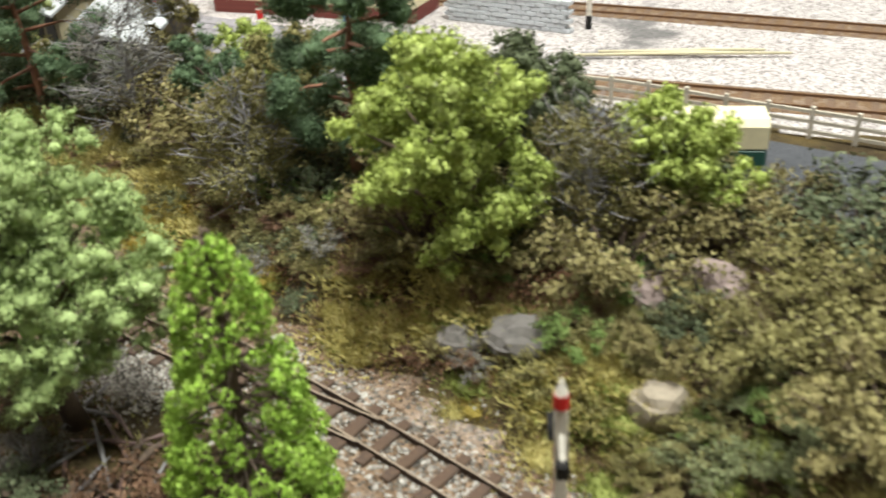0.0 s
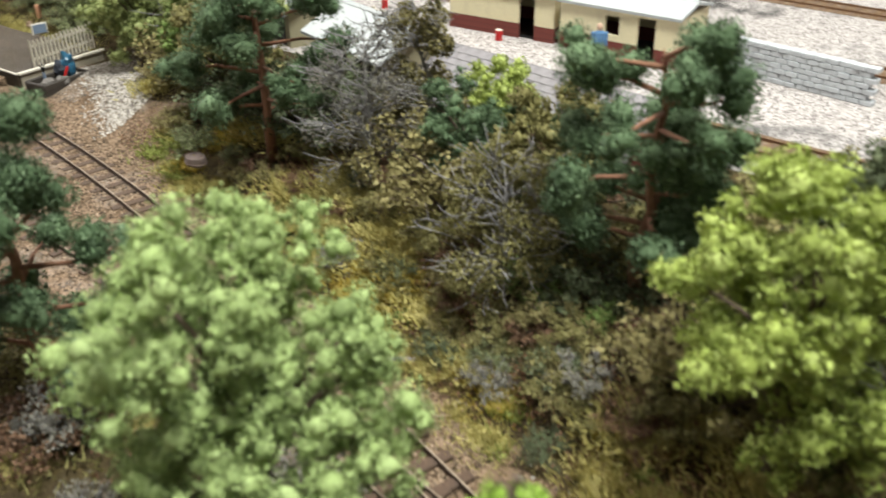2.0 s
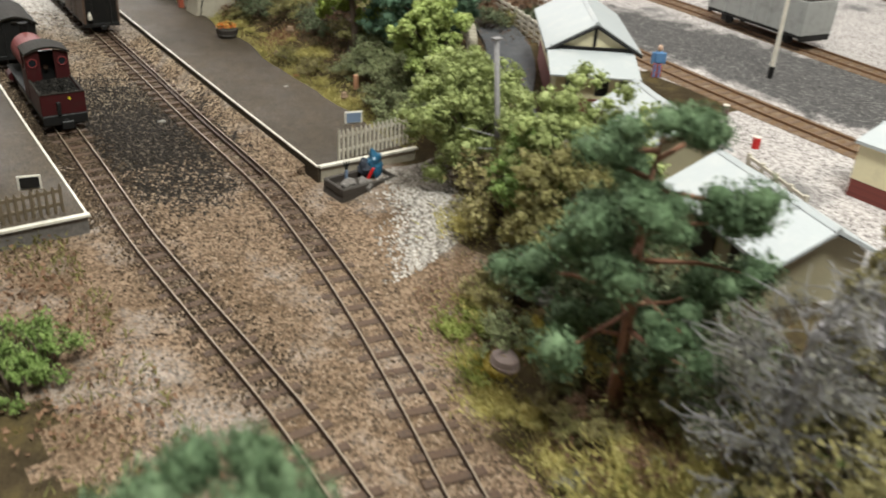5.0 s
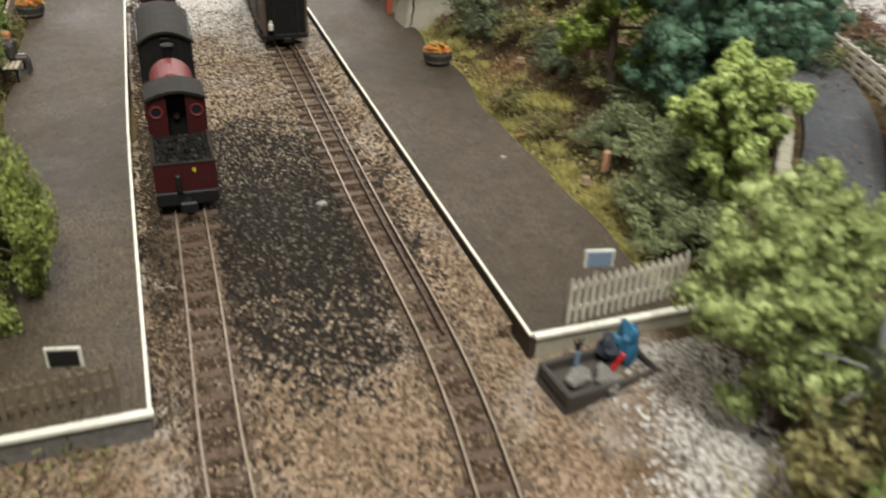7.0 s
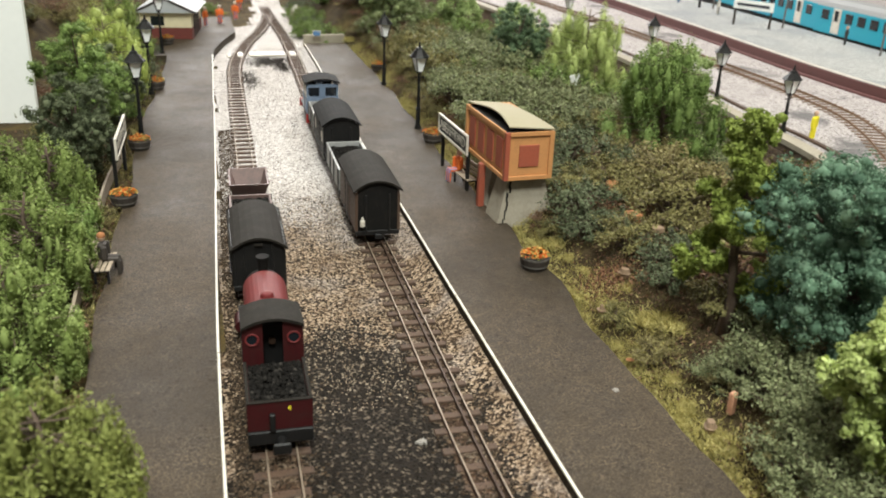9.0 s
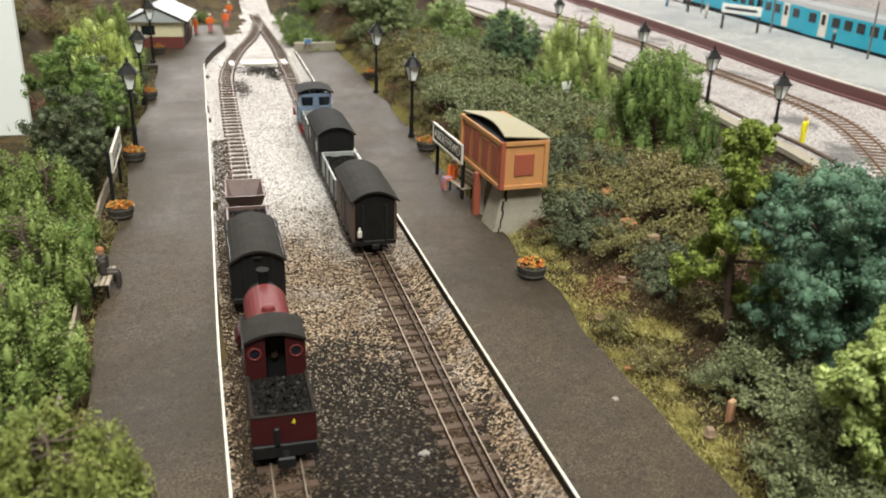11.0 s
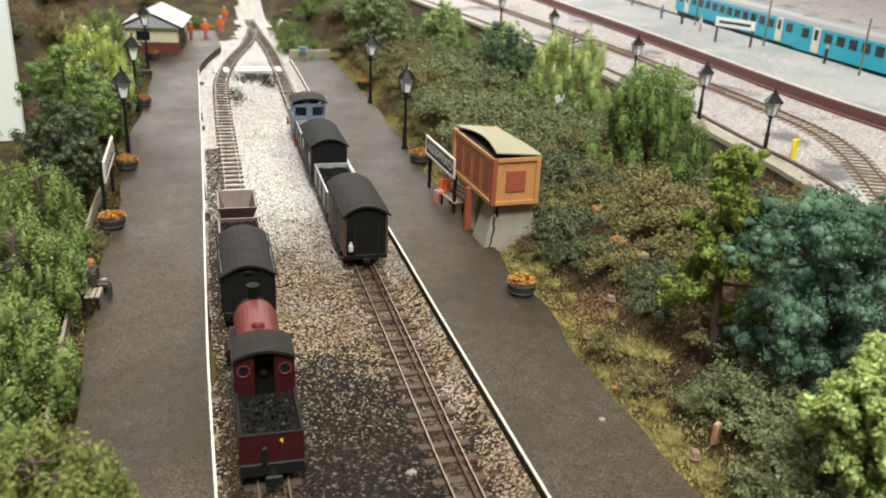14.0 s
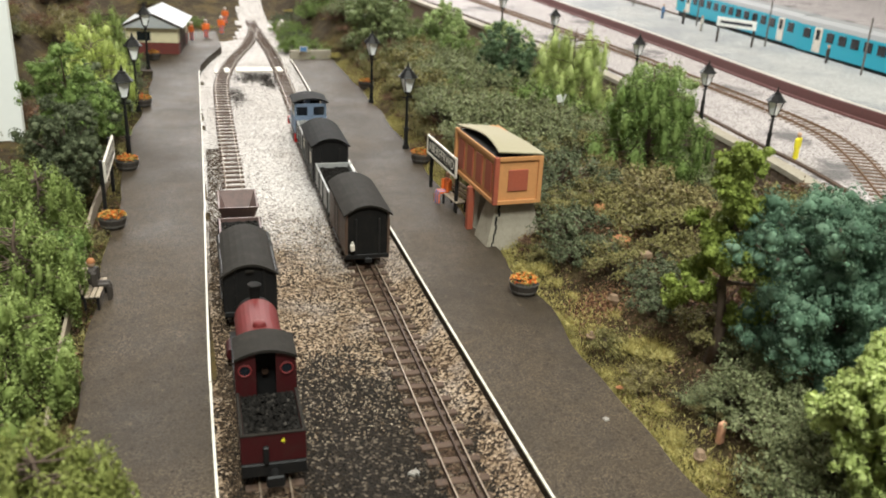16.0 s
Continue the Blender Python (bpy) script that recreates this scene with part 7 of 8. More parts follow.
tagged(post, "short pinkish clay post standing in the grass", "post")


def log(a, b, r, label):
    bm = bmesh.new()
    a, b = Vector((*a, ground_z(*a) + r)), Vector((*b, ground_z(*b) + r))
    tube(bm, [a, a.lerp(b, 0.5) + Vector((0.01, 0.01, 0)), b], [r, r * 1.05, r * 0.8], 8)
    tagged(part("log", bm, TWIG), label, "log")


for i, (x, y, r) in enumerate(((1.348, 3.315, 0.045), (0.685, 2.0, 0.022), (0.87, 2.152, 0.026), (0.63, 1.554, 0.016), (1.587, 4.065, 0.035), (0.685, 0.967, 0.026), (1.25, 2.793, 0.05), (1.25, 2.543, 0.04))):
    rock(x, y, ground_z(x, y) + 0.05, (r * 1.3, r, r * 0.8), RUSTSOIL if i % 3 == 0 else BROWNST, i + 21, "small tan stone lying in the scrub", "stone")
brush = thing("brushwood_pile", -2.0, -4.22, 0.02, 0, "heap of dry brown sticks and bark beside the track", "brushwood")
g = random.Random(12)
for i in range(34):
    bm = bmesh.new()
    q, l = g.uniform(0, 3.14), g.uniform(0.05, 0.17)
    c = Vector((g.uniform(-0.28, 0.28), g.uniform(-0.26, 0.26), g.uniform(0.0, 0.035)))
    d = Vector((math.cos(q) * l, math.sin(q) * l, g.uniform(-0.01, 0.03)))
    tube(bm, [c - d, c + d * 0.1 + Vector((0.006, 0.004, 0.004)), c + d], [0.004, 0.008, 0.003] if i % 3 else [0.008, 0.014, 0.006], 6)
    part("stick", bm, (BARK, TWIG, BROWNW)[i % 3], brush)
log((-0.27, -2.52), (-0.20, -2.75), 0.018, "short grey log lying in the moss")
log((-1.12, -4.82), (-0.98, -5.02), 0.012, "thin grey branch lying on the bank")
log((-1.0, -3.52), (-0.82, -3.80), 0.011, "thin grey branch lying on the moss")
log((-0.60, -3.20), (-0.36, -3.24), 0.012, "thin brown branch lying on the bank")
log((-0.45, -3.12), (-0.30, -3.30), 0.010, "thin brown branch lying on the bank")


def signal_post(x, y, z, h, label):
    t = thing("signal_post", x, y, z, 0, label, "signal")
    part("lower_post", rodm((0, 0, 0), (0, 0, h * 0.12), 0.022, seg=8), BLACK, t)
    part("upper_post", rodm((0, 0, h * 0.12), (0, 0, h), 0.018, 0.014, seg=8), WHITE, t)
    part("finial", rodm((0, 0, h), (0, 0, h + 0.04), 0.018, 0.003, seg=8), WHITE, t)


sp = thing("short_signal", -1.855, -5.575, 0.0, 20, "short white signal post with a red cap beside the track", "signal")
part("post", boxm((0, 0, 0.285), (0.030, 0.030, 0.57), 0.003), WHITE, sp)
part("edge_board", boxm((0.018, 0.004, 0.24), (0.008, 0.024, 0.40), 0.002), RED, sp, "red edge board")
part("cap", rodm((0, 0, 0.57), (0, 0, 0.605), 0.019, 0.017, seg=10), RED, sp, "red cap")
part("finial", rodm((0, 0, 0.605), (0, 0, 0.645), 0.016, 0.003, seg=10), WHITE, sp)
bm = rodm((0.005, 0.02, 0.47), (0.06, 0.02, 0.50), 0.010, seg=6)
box(bm, (0.045, 0.0, 0.48), (0.03, 0.03, 0.05), 0.006)
part("signal_arm", bm, BLACK, sp)
part("lamp_bracket", rodm((-0.012, 0, 0.50), (-0.055, 0, 0.44), 0.008, seg=8), WHITE, sp)
part("lamp", boxm((-0.055, 0, 0.435), (0.03, 0.03, 0.045), 0.006), BLACK, sp, "black signal lamp")
pole = thing("telegraph_pole", 0.53, -0.865, ground_z(0.53, -0.865), 0, "bare grey wooden pole with a flat cap and thin stays", "pole")
bm = bmesh.new()
tube(bm, [(0, 0, -0.02), (-0.012, 0.04, 0.40), (-0.027, 0.085, 0.82)], [0.016, 0.014, 0.012], 8)
part("shaft", bm, TWIG, pole)
part("cap", boxm((-0.027, 0.085, 0.823), (0.045, 0.03, 0.010), 0.002), TWIG, pole)
for z, q in ((0.36, 2.6), (0.30, 3.3), (0.22, 0.4)):
    bm = bmesh.new()
    tube(bm, [(-0.01, 0.03, z), (0.10 * math.cos(q), 0.03 + 0.10 * math.sin(q), z + 0.02), (0.20 * math.cos(q + 0.2), 0.03 + 0.20 * math.sin(q + 0.2), z + 0.06)], [0.004, 0.003, 0.0012], 5)
    part("stay", bm, TWIG, pole)
signal_post(2.46, -4.55, MZ, 0.75, "tall white signal post with a black foot beside the main line")
signal_post(3.79, -0.03, MZ, 0.75, "tall white signal post with a black foot beside the main line")


# ---- the far side: lane, yard buildings and main line ----
def ribbon(name, line, width, z, mat, label):
    k = int(line.length / 0.1)
    v, f = [], []
    for s in np.linspace(0, line.length, k):
        x, y, dx, dy = line.at(s)
        v += [(x - dy * width / 2, y + dx * width / 2, z), (x + dy * width / 2, y - dx * width / 2, z), (x + dy * width / 2, y - dx * width / 2, z - 0.05), (x - dy * width / 2, y + dx * width / 2, z - 0.05)]
    for i in range(k - 1):
        a, b = 4 * i, 4 * i + 4
        f += [(a + 3 - j if False else a + j, a + (j + 1) % 4, b + (j + 1) % 4, b + j) for j in range(4)]
    f += [(0, 1, 2, 3), (4 * k - 1, 4 * k - 2, 4 * k - 3, 4 * k - 4)]
    tagged(raw(name, v, f, mat), label, "road", kind="structure")


ribbon("lane", Line([(0.95, -0.9), (1.15, -0.35), (1.5, 0.3), (2.1, 1.0), (2.5, 1.6), (2.78, 2.3), (3.0, 3.2)]), 0.36, MZ + 0.03, ROAD, "narrow dark grey lane between grass verges")
ribbon("south_road", Line([(0.85, -4.6), (0.62, -5.2), (0.48, -5.85), (0.34, -6.5), (0.1, -7.4), (-0.2, -9)]), 0.62, MZ + 0.02, ROAD, "dark grey road below the main line fence")


def rail_fence(name, pts, z, label, h=0.17, step=0.22, bars=3):
    ln = Line(pts)
    t = thing(name, 0, 0, 0, 0, label, "fence")
    n = int(ln.length / step)
    for i in range(n + 1):
        x, y, dx, dy = ln.at(ln.length * i / n)
        part("post", boxm((x, y, z + h / 2), (0.02, 0.02, h), 0.002, Euler((0, 0, math.atan2(dy, dx))).to_matrix()), FENCEWH, t)
    for b in range(bars):
        sweep("bar", ln, [(-0.006, -0.008), (0.006, -0.008), (0.006, 0.008), (-0.006, 0.008)], z + h * (b + 0.7) / (bars + 0.2), FENCEWH, t)


rail_fence("lane_fence", [(2.62, 1.2), (2.85, 1.9), (3.02, 2.6)], MZ, "pale post and rail fence beside the lane", 0.18, 0.14, 4)
rail_fence("yard_fence", [(1.20, -0.40), (1.50, -0.50)], MZ, "pale post and rail fence by the station building", 0.15, 0.12, 4)
rail_fence("main_line_fence", [(1.16, -4.6), (1.12, -5.1), (0.98, -5.7), (0.86, -6.3), (0.6, -7.4)], MZ, "pale post and rail fence between road and main line", 0.16, 0.2, 3)
rail_fence("yard_fence", [(1.75, -1.75), (1.95, -1.25)], MZ, "pale post and rail fence beside the huts", 0.17, 0.13, 4)


def lane_wall():
    ln = Line([(1.28, 0.45), (1.85, 1.15), (2.25, 1.75), (2.5, 2.4)])
    t = thing("lane_wall", 0, 0, 0, 0, "low tan stone wall beside the lane", "wall")
    n = int(ln.length / 0.09)
    g = random.Random(2)
    for row in range(3):
        for i in range(n):
            x, y, dx, dy = ln.at((i + 0.5 * (row % 2)) * ln.length / n)
            part("stone", boxm((x, y, MZ + 0.03 + row * 0.05), (0.085 * g.uniform(0.85, 1.1), 0.06 * g.uniform(0.9, 1.15), 0.05), 0.008, Euler((0, 0, math.atan2(dy, dx) + g.uniform(-0.08, 0.08))).to_matrix()), STONE, t)


lane_wall()


def gable_roof(t, w, l, z0, rise, over, mat, name="roof", slates=None):
    """A pitched roof with its ridge along local y."""
    th = 0.018
    prof = [(-w / 2 - over, z0 - over * 2 * rise / w), (0, z0 + rise), (w / 2 + over, z0 - over * 2 * rise / w), (w / 2 + over, z0 - over * 2 * rise / w + th), (0, z0 + rise + th), (-w / 2 - over, z0 - over * 2 * rise / w + th)]
    r = part(name, prismm(prof, -l / 2 - over, l / 2 + over), mat, t)
    part("ridge_cap", prismm([(-0.02, z0 + rise + th - 0.006), (0, z0 + rise + th + 0.012), (0.02, z0 + rise + th - 0.006)], -l / 2 - over, l / 2 + over), mat, r)
    return r


def hut(x, y, turn, l, label, window=False):
    t = thing("lineside_hut", x, y, MZ, turn, label, "hut", "lineside huts")
    w, hb, hw = 0.44, 0.10, 0.30
    for nm, z0, z1, mat in (("brick_base", 0.0, hb, BRICK), ("upper_wall", hb, hw, CREAM)):
        zc, hh = (z0 + z1) / 2, z1 - z0
        for sy in (-1, 1):
            part(nm, boxm((0, sy * (l / 2 - 0.01), zc), (w, 0.02, hh)), mat, t)
        part(nm, boxm((w / 2 - 0.01, 0, zc), (0.02, l - 0.04, hh)), mat, t)
        # front with a doorway
        d0, d1 = -l * 0.32, -l * 0.32 + 0.12
        part(nm, boxm((-w / 2 + 0.01, (-l / 2 + 0.02 + d0) / 2, zc), (0.02, d0 + l / 2 - 0.02, hh)), mat, t)
        if window and nm == "upper_wall":
            w0, w1 = -l * 0.02, -l * 0.02 + 0.10
            part(nm, boxm((-w / 2 + 0.01, (d1 + w0) / 2, zc), (0.02, w0 - d1, hh)), mat, t)
            part(nm, boxm((-w / 2 + 0.01, (w1 + l / 2 - 0.02) / 2, zc), (0.02, l / 2 - 0.02 - w1, hh)), mat, t)
            part(nm, boxm((-w / 2 + 0.01, (w0 + w1) / 2, z1 - 0.02), (0.02, w1 - w0, 0.04)), mat, t)
            part(nm, boxm((-w / 2 + 0.01, (w0 + w1) / 2, z0 + 0.02), (0.02, w1 - w0, 0.04)), mat, t)
        else:
            part(nm, boxm((-w / 2 + 0.01, (d1 + l / 2 - 0.02) / 2, zc), (0.02, l / 2 - 0.02 - d1, hh)), mat, t)
        if nm == "upper_wall":
            part(nm, boxm((-w / 2 + 0.01, (d0 + d1) / 2, z1 - 0.012), (0.02, d1 - d0, 0.024)), mat, t)
    part("hut_floor", boxm((0, 0, 0.006), (w - 0.05, l - 0.05, 0.012)), BLACK, t)
    gable_roof(t, w, l, hw, 0.05, 0.02, WHITERF)


hut(2.57, -2.03, 2, 0.82, "cream hut with red brick base, white roof and open doorway")
hut(2.55, -2.92, -2, 0.82, "cream hut with red brick base, white roof, doorway and window", True)


def station_house():
    t = thing("station_building", 2.288, 0.478, MZ + 0.06, -36, "cream station building with white roofs and a timbered gable", "building")
    w, l = 0.50, 0.95
    part("brick_base", boxm((0, 0, 0.02), (w, l, 0.20)), BRICK, t)
    part("upper_wall", boxm((0, 0, 0.23), (w - 0.004, l - 0.004, 0.22)), CREAM, t)
    gable_roof(t, w, l, 0.34, 0.145, 0.058, WHITERF)
    part("gable", prismm([(-w / 2, 0.34), (w / 2, 0.34), (0, 0.478)], -l / 2 - 0.030, -l / 2 + 0.01), CREAM, t)
    bm = bmesh.new()
    e = 0.058
    for sx in (-1, 1):
        rod(bm, (0, -l / 2 - e - 0.004, 0.482), (sx * (w / 2 + e), -l / 2 - e - 0.004, 0.308), 0.011, seg=4)
    box(bm, (0, -l / 2 - 0.040, 0.335), (w + 0.06, 0.014, 0.020))
    box(bm, (0, -l / 2 - 0.036, 0.40), (0.018, 0.012, 0.14))
    part("timbering", bm, BLACK, t, "black timber framing")
    part("lean_to_roof", boxm((-0.02, -l / 2 - 0.20, 0.285), (w + 0.06, 0.36, 0.014), 0.002, Euler((math.radians(12), 0, 0)).to_matrix()), WHITERF, t, "white lean-to roof")
    part("lean_to_wall", boxm((-0.02, -l / 2 - 0.16, 0.165), (w - 0.04, 0.28, 0.15)), CREAM, t)
    part("lean_to_base", boxm((-0.02, -l / 2 - 0.16, 0.045), (w - 0.038, 0.282, 0.09)), BRICK, t)
    for x in (-0.2, 0.05, 0.25):
        part("window", boxm((x * 0.75, -l / 2 - 0.302, 0.165), (0.08, 0.006, 0.10)), GLASSDK, t)


station_house()


def shed(name, x, y, turn, w, l, hw, rise, wall, roof, label, z=MZ):
    t = thing(name, x, y, z, turn, label, "building")
    part("wall", boxm((0, 0, hw / 2), (w, l, hw)), wall, t)
    for sy in (-1, 1):
        part("gable", prismm([(-w / 2, hw), (w / 2, hw), (0, hw + rise)], sy * (l / 2 - 0.01) - 0.01, sy * (l / 2 - 0.01) + 0.01), wall, t)
    # Black slabs on the solid wall imitate the shade inside open doorways.
    for q in (-0.25, 0.12):
        part("doorway", boxm((-w / 2 - 0.003, l * q, hw * 0.42), (0.008, 0.16, hw * 0.8)), BLACK, t)
    return t


barn = shed("goods_shed", 1.24, -1.88, -17, 0.46, 0.74, 0.24, 0.10, CARD, WHITERF, "long tan-walled shed with a pale grey roof")
gable_roof(barn, 0.46, 0.74, 0.24, 0.12, 0.06, WHITERF)
shed2 = shed("goods_shed", 1.62, -0.86, -22, 0.42, 0.60, 0.26, 0.10, CARD, WHITERF, "tan-walled shed with a pale roof")
gable_roof(shed2, 0.42, 0.60, 0.26, 0.12, 0.06, WHITERF)
slated = shed("slated_shed", 0.82, -3.25, -9, 0.50, 1.25, 0.21, 0.14, BRICK, SLATE, "red brick shed with a grey slate roof", z=MZ)
base_roof = gable_roof(slated, 0.50, 1.25, 0.21, 0.17, 0.04, SLATE)
# slates in courses on both slopes
bm0 = boxm((0, 0, 0), (0.050, 0.074, 0.008), 0.0)
for v in bm0.verts:
    v.co *= U
slate_mesh = bpy.data.meshes.new("slate")
bm0.to_mesh(slate_mesh)
bm0.free()
slate_mesh.materials.append(SLATE)
ang = math.atan2(0.17, 0.25)
for side in (-1, 1):
    for row in range(8):
        for k in range(17):
            o = new("slate", slate_mesh)
            o.parent = slated
            d = 0.022 + row * 0.040
            y = -0.64 + (k + 0.5 * (row % 2)) * 0.077
            o.matrix_basis = pose(U * side * d * math.cos(ang), U * y, U * (0.21 + 0.17 - d * math.sin(ang) + 0.026), 0, side * (math.degrees(ang) - 5), random.uniform(-1, 1))


def grey_wall():
    t = thing("block_wall", 2.42, -3.98, MZ, 80, "low wall of pale grey blocks beside the main line", "wall")
    g = random.Random(4)
    for row in range(7):
        for i in range(13):
            part("block", boxm((-0.46 + i * 0.073 + 0.036 * (row % 2), g.uniform(-0.003, 0.003), 0.016 + row * 0.031), (0.069, 0.06, 0.028), 0.003), GREYSTN, t)


GREYSTN = paint("pale_grey_block", (0.52, 0.54, 0.57), 0.8, 0.15, 900, 80, (0.35, 0.36, 0.38), 0.5)
grey_wall()

# timber lying by the line
for i, (a, b) in enumerate((((1.82, -4.62), (2.13, -5.85)), ((1.92, -4.75), (2.08, -5.60)), ((1.98, -5.0), (2.16, -5.7)))):
    bm = bmesh.new()
    tube(bm, [(*a, MZ + 0.025), ((a[0] + b[0]) / 2, (a[1] + b[1]) / 2, MZ + 0.03), (*b, MZ + 0.025)], [0.010, 0.012, 0.009], 6)
    tagged(part("timber_length", bm, PALEWD), "pale stripped timber length lying beside the track", "timber")


def delivery_van():
    t = thing("road_van", 0.46, -5.62, MZ + 0.02, 14, "cream-topped dark green road van on the road", "van")
    part("lower_body", boxm((0, 0, 0.075), (0.20, 0.42, 0.09), 0.012), DARKGREEN, t)
    bm = prismm([(-0.10, 0.12), (0.10, 0.12), (0.10, 0.22), (0.075, 0.25), (-0.075, 0.25), (-0.10, 0.22)], -0.21, 0.15)
    part("upper_body", bm, CREAM, t, "cream upper body")
    part("windscreen", boxm((0, 0.155, 0.165), (0.17, 0.01, 0.07), 0.002), GLASSDK, t)
    part("cab", boxm((0, 0.18, 0.13), (0.19, 0.06, 0.06), 0.01), DARKGREEN, t)
    for sx in (-1, 1):
        for y in (-0.13, 0.14):
            w = part("wheel", rodm((sx * 0.085, y, 0.033), (sx * 0.104, y, 0.033), 0.034, seg=14), BLACK, t)
            part("hub", rodm((sx * 0.10, y, 0.033), (sx * 0.107, y, 0.033), 0.015, seg=10), STONE, w)


delivery_van()


def retaining_wall():
    t = thing("retaining_wall", 0, 0, 0, 0, "brown stone-block retaining wall with a grey coping", "wall", kind="structure")
    ln = WALL_LINE
    sweep("wall_core", ln, [(-0.03, -0.55), (0.05, -0.55), (0.05, -0.02), (-0.03, -0.02)], MZ, WALLST, t)
    sweep("coping", ln, [(-0.06, -0.02), (0.07, -0.02), (0.07, 0.025), (-0.06, 0.025)], MZ, STONE, t)
    g = random.Random(6)
    bm = boxm((0, 0, 0), (0.118, 0.03, 0.056), 0.005)
    for v in bm.verts:
        v.co *= U
    me = bpy.data.meshes.new("stone")
    bm.to_mesh(me)
    bm.free()
    me.materials.append(WALLBLK)
    s0, n = ln.s_at(3.0), 0
    for row in range(6):
        for i in range(48):
            s = s0 + (i + 0.5 * (row % 2)) * 0.124
            x, y, dx, dy = ln.at(s)
            o = new("stone", me)
            o.parent = t
            o.matrix_basis = pose(U * (x - dy * 0.035), U * (y + dx * 0.035), U * (MZ - 0.055 - row * 0.062), 0, 0, math.degrees(math.atan2(dy, dx)) + g.uniform(-1.5, 1.5))


WALLBLK = paint("brown_wall_stone", (0.15, 0.105, 0.072), 0.9, 0.3, 500, 80, (0.08, 0.06, 0.045), 0.6, relief=0.5)
retaining_wall()
tagged(sweep("timber_edging", WALL_LINE, [(-0.02, 0.0), (0.02, 0.0), (0.02, 0.02), (-0.02, 0.02)], MZ, SLEEPER, None, off=0.20), "dark brown timber edging strip behind the wall", "edging", kind="structure")
for x, y in ((3.75, 4.88), (3.82, 6.12), (3.9, 7.78), (3.88, 10.1), (3.8, 11.9)):
    lamp_post(max(x, WALL_LINE.x_at(y) + 0.12), y, MZ, "black Victorian-style lamp post behind the retaining wall", 15, 0.56, "main_line_lamp", "main line lamps")
figurine(3.90, 4.66, MZ, 30, YELLOW, YELLOW)

# main line platform, its edge, sign, train
MP = Line([(5.95, 2.6), (5.78, 4.0), (5.68, 5.5), (5.65, 6.5), (5.68, 7.6), (5.76, 9.0), (5.84, 10.7), (5.90, 12.7), (6.0, 16.5), (6.1, 20)])
mpl = thing("main_platform", 0, 0, 0, 0, "pale grey main line platform with a dark red edge", "platform", kind="structure")
sweep("platform_surface", MP, [(0.0, -0.02), (1.56, -0.02), (1.56, 0.12), (0.0, 0.12)], MZ, GREYPL, mpl)
sweep("platform_edge", MP, [(-0.03, 0.0), (0.0, 0.0), (0.0, 0.118), (-0.03, 0.118)], MZ, MAROONF, mpl, label="dark red edge")
sweep("white_line", MP, [(0.01, 0.12), (0.05, 0.12), (0.05, 0.125), (0.01, 0.125)], MZ, WHITE, mpl)
sweep("low_trough", MP, [(-0.11, 0.0), (-0.07, 0.0), (-0.07, 0.025), (-0.11, 0.025)], MZ, MAROONF, mpl)


COACHRF = paint("coach_roof_grey", (0.30, 0.305, 0.31), 0.6, 0.06, 900, 40)


def coach(line, s, label):
    x, y, dx, dy = line.at(s)
    t = thing("passenger_coach", x, y, MZ, math.degrees(math.atan2(-dx, dy)), label, "railway coach", "coaches of the blue train")
    L, w = 3.90, 0.40
    part("underframe", boxm((0, 0, 0.11), (w - 0.06, L - 0.1, 0.12), 0.01), BLACK, t)
    body = part("body", prismm([(-w / 2, 0.15), (w / 2, 0.15), (w / 2, 0.50), (-w / 2, 0.50)], -L / 2, L / 2), TEALBL, t)
    part("roof", prismm([(-w / 2, 0.50), (w / 2, 0.50), (w / 2 - 0.015, 0.56), (w / 2 - 0.08, 0.60), (-w / 2 + 0.08, 0.60), (-w / 2 + 0.015, 0.56)], -L / 2, L / 2), COACHRF, t, "pale grey roof")
    for k in range(15):
        yq = -L / 2 + 0.2 + k * (L - 0.4) / 14
        if k in (1, 13):
            d = part("door", boxm((-w / 2 - 0.004, yq, 0.33), (0.012, 0.16, 0.33), 0.003), WHITE, t, "pale blue-white door")
            part("door_glass", boxm((-w / 2 - 0.011, yq, 0.40), (0.004, 0.08, 0.14)), GLASSDK, d)
        else:
            part("window", boxm((-w / 2 - 0.003, yq, 0.395), (0.01, 0.15, 0.13), 0.002), GLASSDK, t)
    for yq in (-1.5, 1.5):
        for q in (-0.14, 0.14):
            for sx in (-1, 1):
                part("wheel", rodm((sx * 0.085, yq + q, 0.075), (sx * 0.10, yq + q, 0.075), 0.055, seg=12), BLACK, t)


BT = Line([(7.55, -3), (7.60, 2), (7.52, 5.5), (7.50, 7.4), (7.62, 9.4), (7.86, 12.5), (8.25, 17)])
track("main_line_track", BT, 0.172, (0.31, 0.038, 0.018), 0.12, MZ - 0.006, "brown standard gauge track in pale grey ballast")
for q in range(3):
    coach(BT, BT.s_at(11.33) - q * 3.97, "turquoise passenger coach with dark windows and grey roof")


lead = bpy.data.objects["passenger_coach"]
part("cab_end", boxm((0, 1.985, 0.32), (0.36, 0.09, 0.32), 0.03), YELLOW, lead, "yellow cab end")


def station_sign(x, y, turn):
    t = thing("main_line_sign", x, y, MZ + 0.12, turn, "white station sign with dark lettering bars on two posts", "sign")
    p = part("board", boxm((0, 0, 0.30), (0.62, 0.014, 0.13), 0.002), PANELW, t)
    part("writing_bar", boxm((0, -0.010, 0.30), (0.50, 0.004, 0.036)), NAVY, p)
    for dx in (-0.28, 0.28):
        part("post", boxm((dx, 0.012, 0.15), (0.03, 0.02, 0.30), 0.002), BARREL, t)


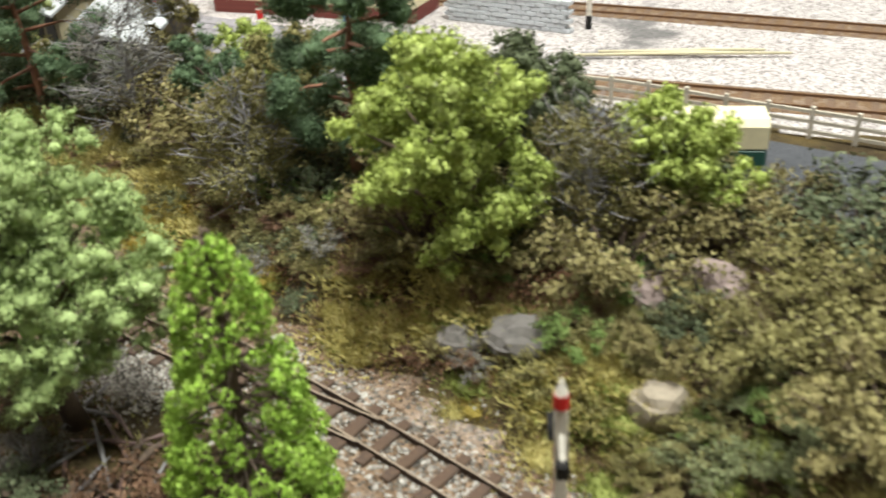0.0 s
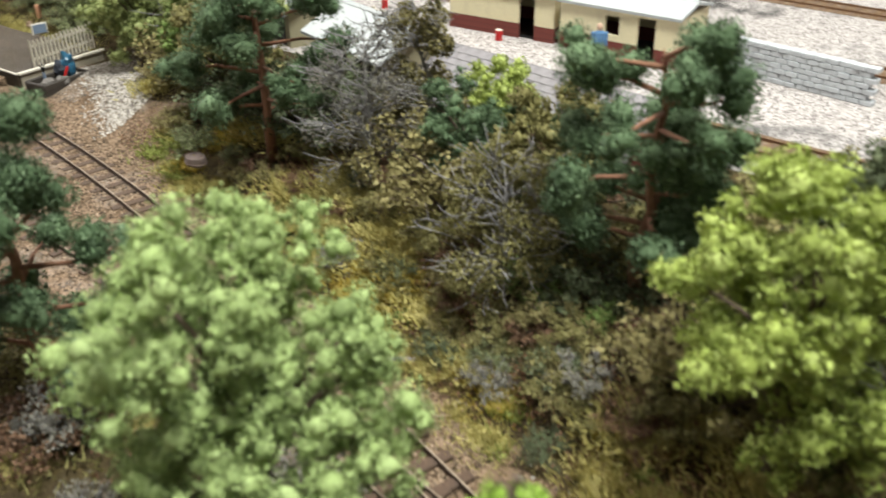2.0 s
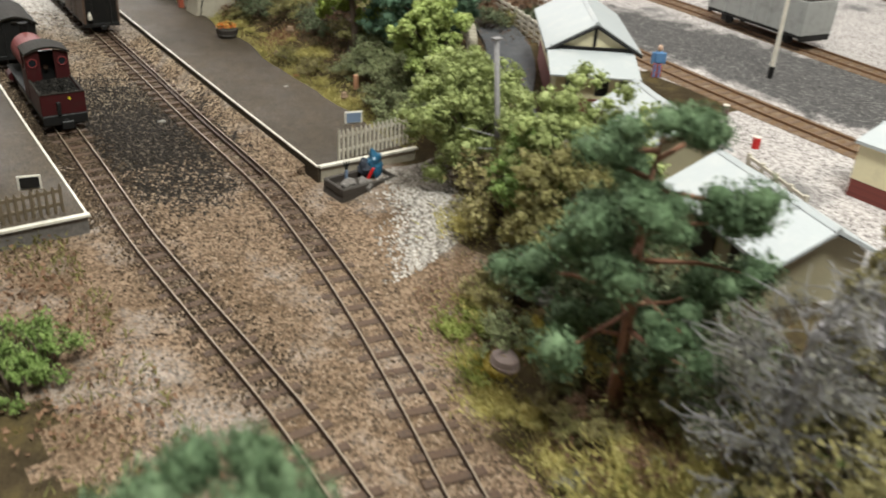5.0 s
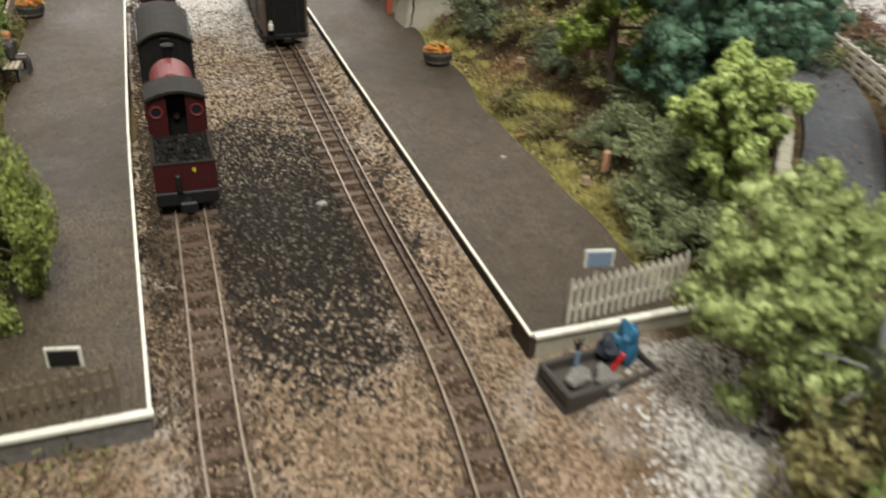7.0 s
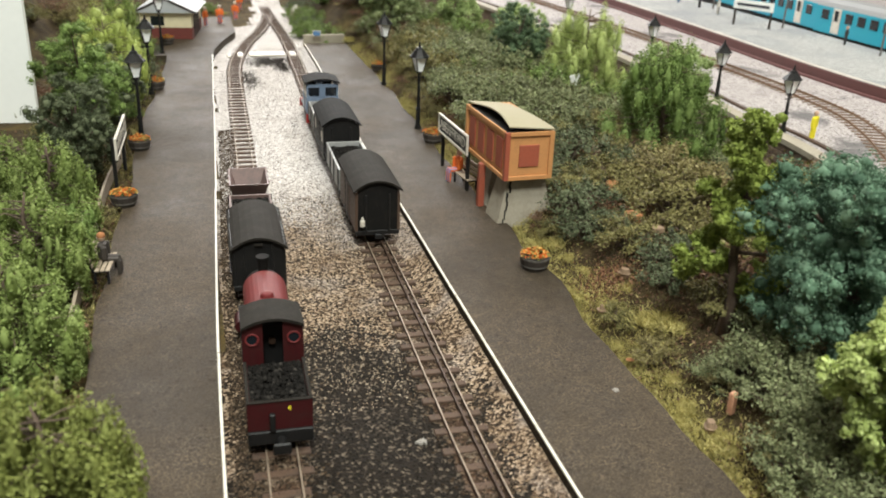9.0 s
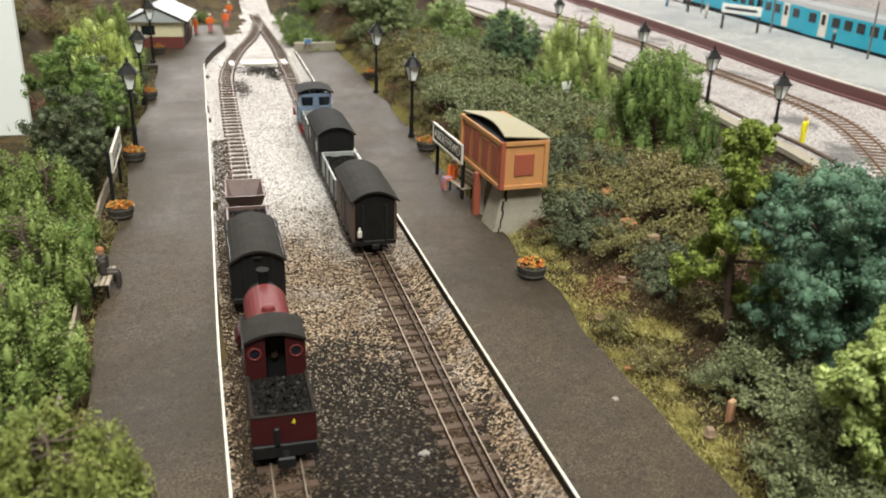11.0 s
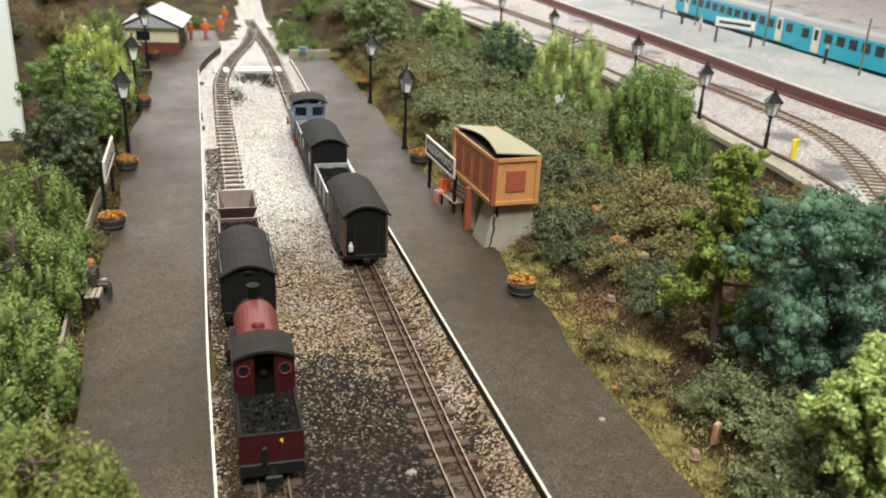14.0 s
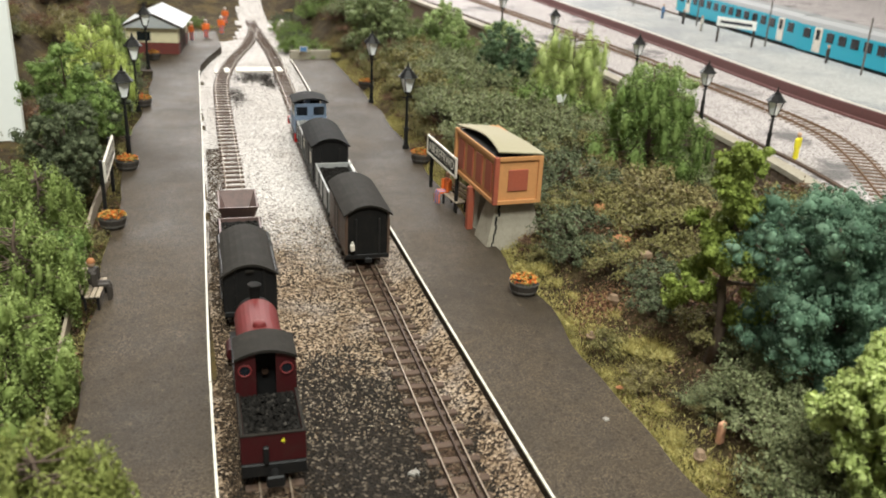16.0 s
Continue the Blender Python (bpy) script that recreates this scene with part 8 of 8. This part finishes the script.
station_sign(6.62, 9.75, -62)
for x, y, tp in ((6.95, 12.4, DENIM), (6.95, 11.72, BARREL), (6.85, 11.0, WHITE), (7.07, 8.28, BARREL)):
    figurine(x, y, MZ + 0.12, 40, tp, NAVY)
for y in (7.5, 9.6, 11.6, 14):
    t = thing("platform_mast", 6.95 + 0.04 * (y - 7), y, MZ + 0.12, 0, "thin grey mast on the main line platform", "mast")
    part("pole", rodm((0, 0, 0), (0, 0, 0.7), 0.014, 0.010, seg=8), ROCK, t)

red_b = thing("red_brick_building", 2.9, 19.0, 0.0, 0, "red building wall at the far end of the main line", "building")
part("wall", boxm((0, 0, 0.6), (2.6, 0.3, 1.3)), BRICKRED, red_b)
far_b = thing("hillside_bank", 0, 0, 0, 0, "orange-brown bank at the far end of the line", "bank", kind="structure")
part("bank", prismm([(-6, -0.2), (2.2, -0.2), (1.6, 0.9), (-0.5, 1.3), (-3, 1.6), (-6, 1.8)], 16.6, 17.4), RUSTSOIL, far_b)


# low wall and notice beyond the right-hand platform's far end
tagged(part("low_wall", boxm((0.43, 9.72, 0.10), (0.52, 0.05, 0.16), 0.004), STONE), "low pale rendered wall across the platform's far end", "wall")
small_sign(0.33, 9.62, PZ - 0.10, -8, "small white-edged blue notice at the platform's far end", DENIM)


def splash(x, y, z, r, seed, label):
    """A thin uneven splash of dried plaster."""
    g = random.Random(seed)
    bm = bmesh.new()
    rim = [(x + r * g.uniform(0.2, 1.3) * math.cos(k * 0.393), y + r * g.uniform(0.2, 1.3) * math.sin(k * 0.393)) for k in range(16)]
    up = [bm.verts.new((a, b, z + 0.004)) for a, b in rim]
    lo = [bm.verts.new((x + (a - x) * 1.15, y + (b - y) * 1.15, z - 0.004)) for a, b in rim]
    bm.faces.new(up)
    for k in range(16):
        bm.faces.new((lo[k], lo[(k + 1) % 16], up[(k + 1) % 16], up[k]))
    tagged(part("plaster_splash", bm, SPLASH), label, "splash")


splash(-0.435, 1.23, 0.004, 0.026, 4, "pale splash of plaster on the sooty ballast")
splash(0.425, 1.29, PZ, 0.018, 9, "small pale splash of plaster on the tarmac platform")


card = bmesh.new()
for sx in (-1, 1):
    box(card, (sx * 0.022, 0, 0.06), (0.05, 0.006, 0.12), 0.002, Euler((0.25, sx * 0.35, sx * 0.5)).to_matrix())
card = part("card_scrap", card, PANELW)
card.matrix_basis = put(2.2, 5.9, ground_z(2.2, 5.9) + 0.24, 20)
tagged(card, "folded white card scrap caught in the bushes", "scrap")


# oddments about the yard
def oil_drum(x, y, mat, label):
    t = thing("oil_drum", x, y, MZ, 0, label, "drum")
    part("body", rodm((0, 0, 0), (0, 0, 0.068), 0.024, seg=16), mat, t)
    for z in (0.02, 0.044):
        part("rib", rodm((0, 0, z), (0, 0, z + 0.004), 0.026, seg=16), mat, t)
    part("lid", rodm((0, 0, 0.068), (0, 0, 0.072), 0.022, seg=16), WHITE, t, "pale lid")


oil_drum(2.45, -0.94, RED, "red oil drum with a pale lid in the yard")
oil_drum(2.76, -0.45, BROWNW, "rusty brown oil drum in the yard")
oil_drum(2.24, -2.10, RED, "red oil drum beside the cream hut")
figurine(2.20, -2.86, MZ, -60, DENIM, NAVY)
figurine(2.95, 0.35, MZ, -40, DENIM, RED)


def stabled_wagon():
    """Grey box wagon standing on the outer running line."""
    x, y, a = on_track(MAIN_C, 0.3)
    t = thing("stabled_wagon", x, y, MZ, a, "pale grey standard gauge wagon standing on the running line", "railway wagon")
    part("floor", boxm((0, 0.55, 0.13), (0.36, 1.1, 0.03), 0.004), BLACK, t)
    for sx in (-1, 1):
        part("side", boxm((sx * 0.175, 0.55, 0.28), (0.016, 1.1, 0.28), 0.003), GREYWG, t)
        for k in range(7):
            part("stanchion", boxm((sx * 0.187, 0.03 + k * 0.173, 0.28), (0.012, 0.024, 0.28), 0.002), GREYWG, t)
        for yq in (0.2, 0.9):
            part("wheel", rodm((sx * 0.08, yq, 0.075), (sx * 0.096, yq, 0.075), 0.052, seg=16), BLACK, t)
            part("axlebox", boxm((sx * 0.14, yq, 0.085), (0.03, 0.07, 0.06), 0.004), BLACK, t)
    for yq in (0.008, 1.092):
        part("end", boxm((0, yq, 0.28), (0.334, 0.016, 0.28), 0.003), GREYWG, t)
        part("buffer_beam", boxm((0, yq, 0.115), (0.34, 0.02, 0.05), 0.003), BLACK, t)
    part("load_sheet", boxm((0, 0.55, 0.415), (0.33, 1.06, 0.012), 0.004), ROOFGR, t, "dark sheet over the load")


stabled_wagon()
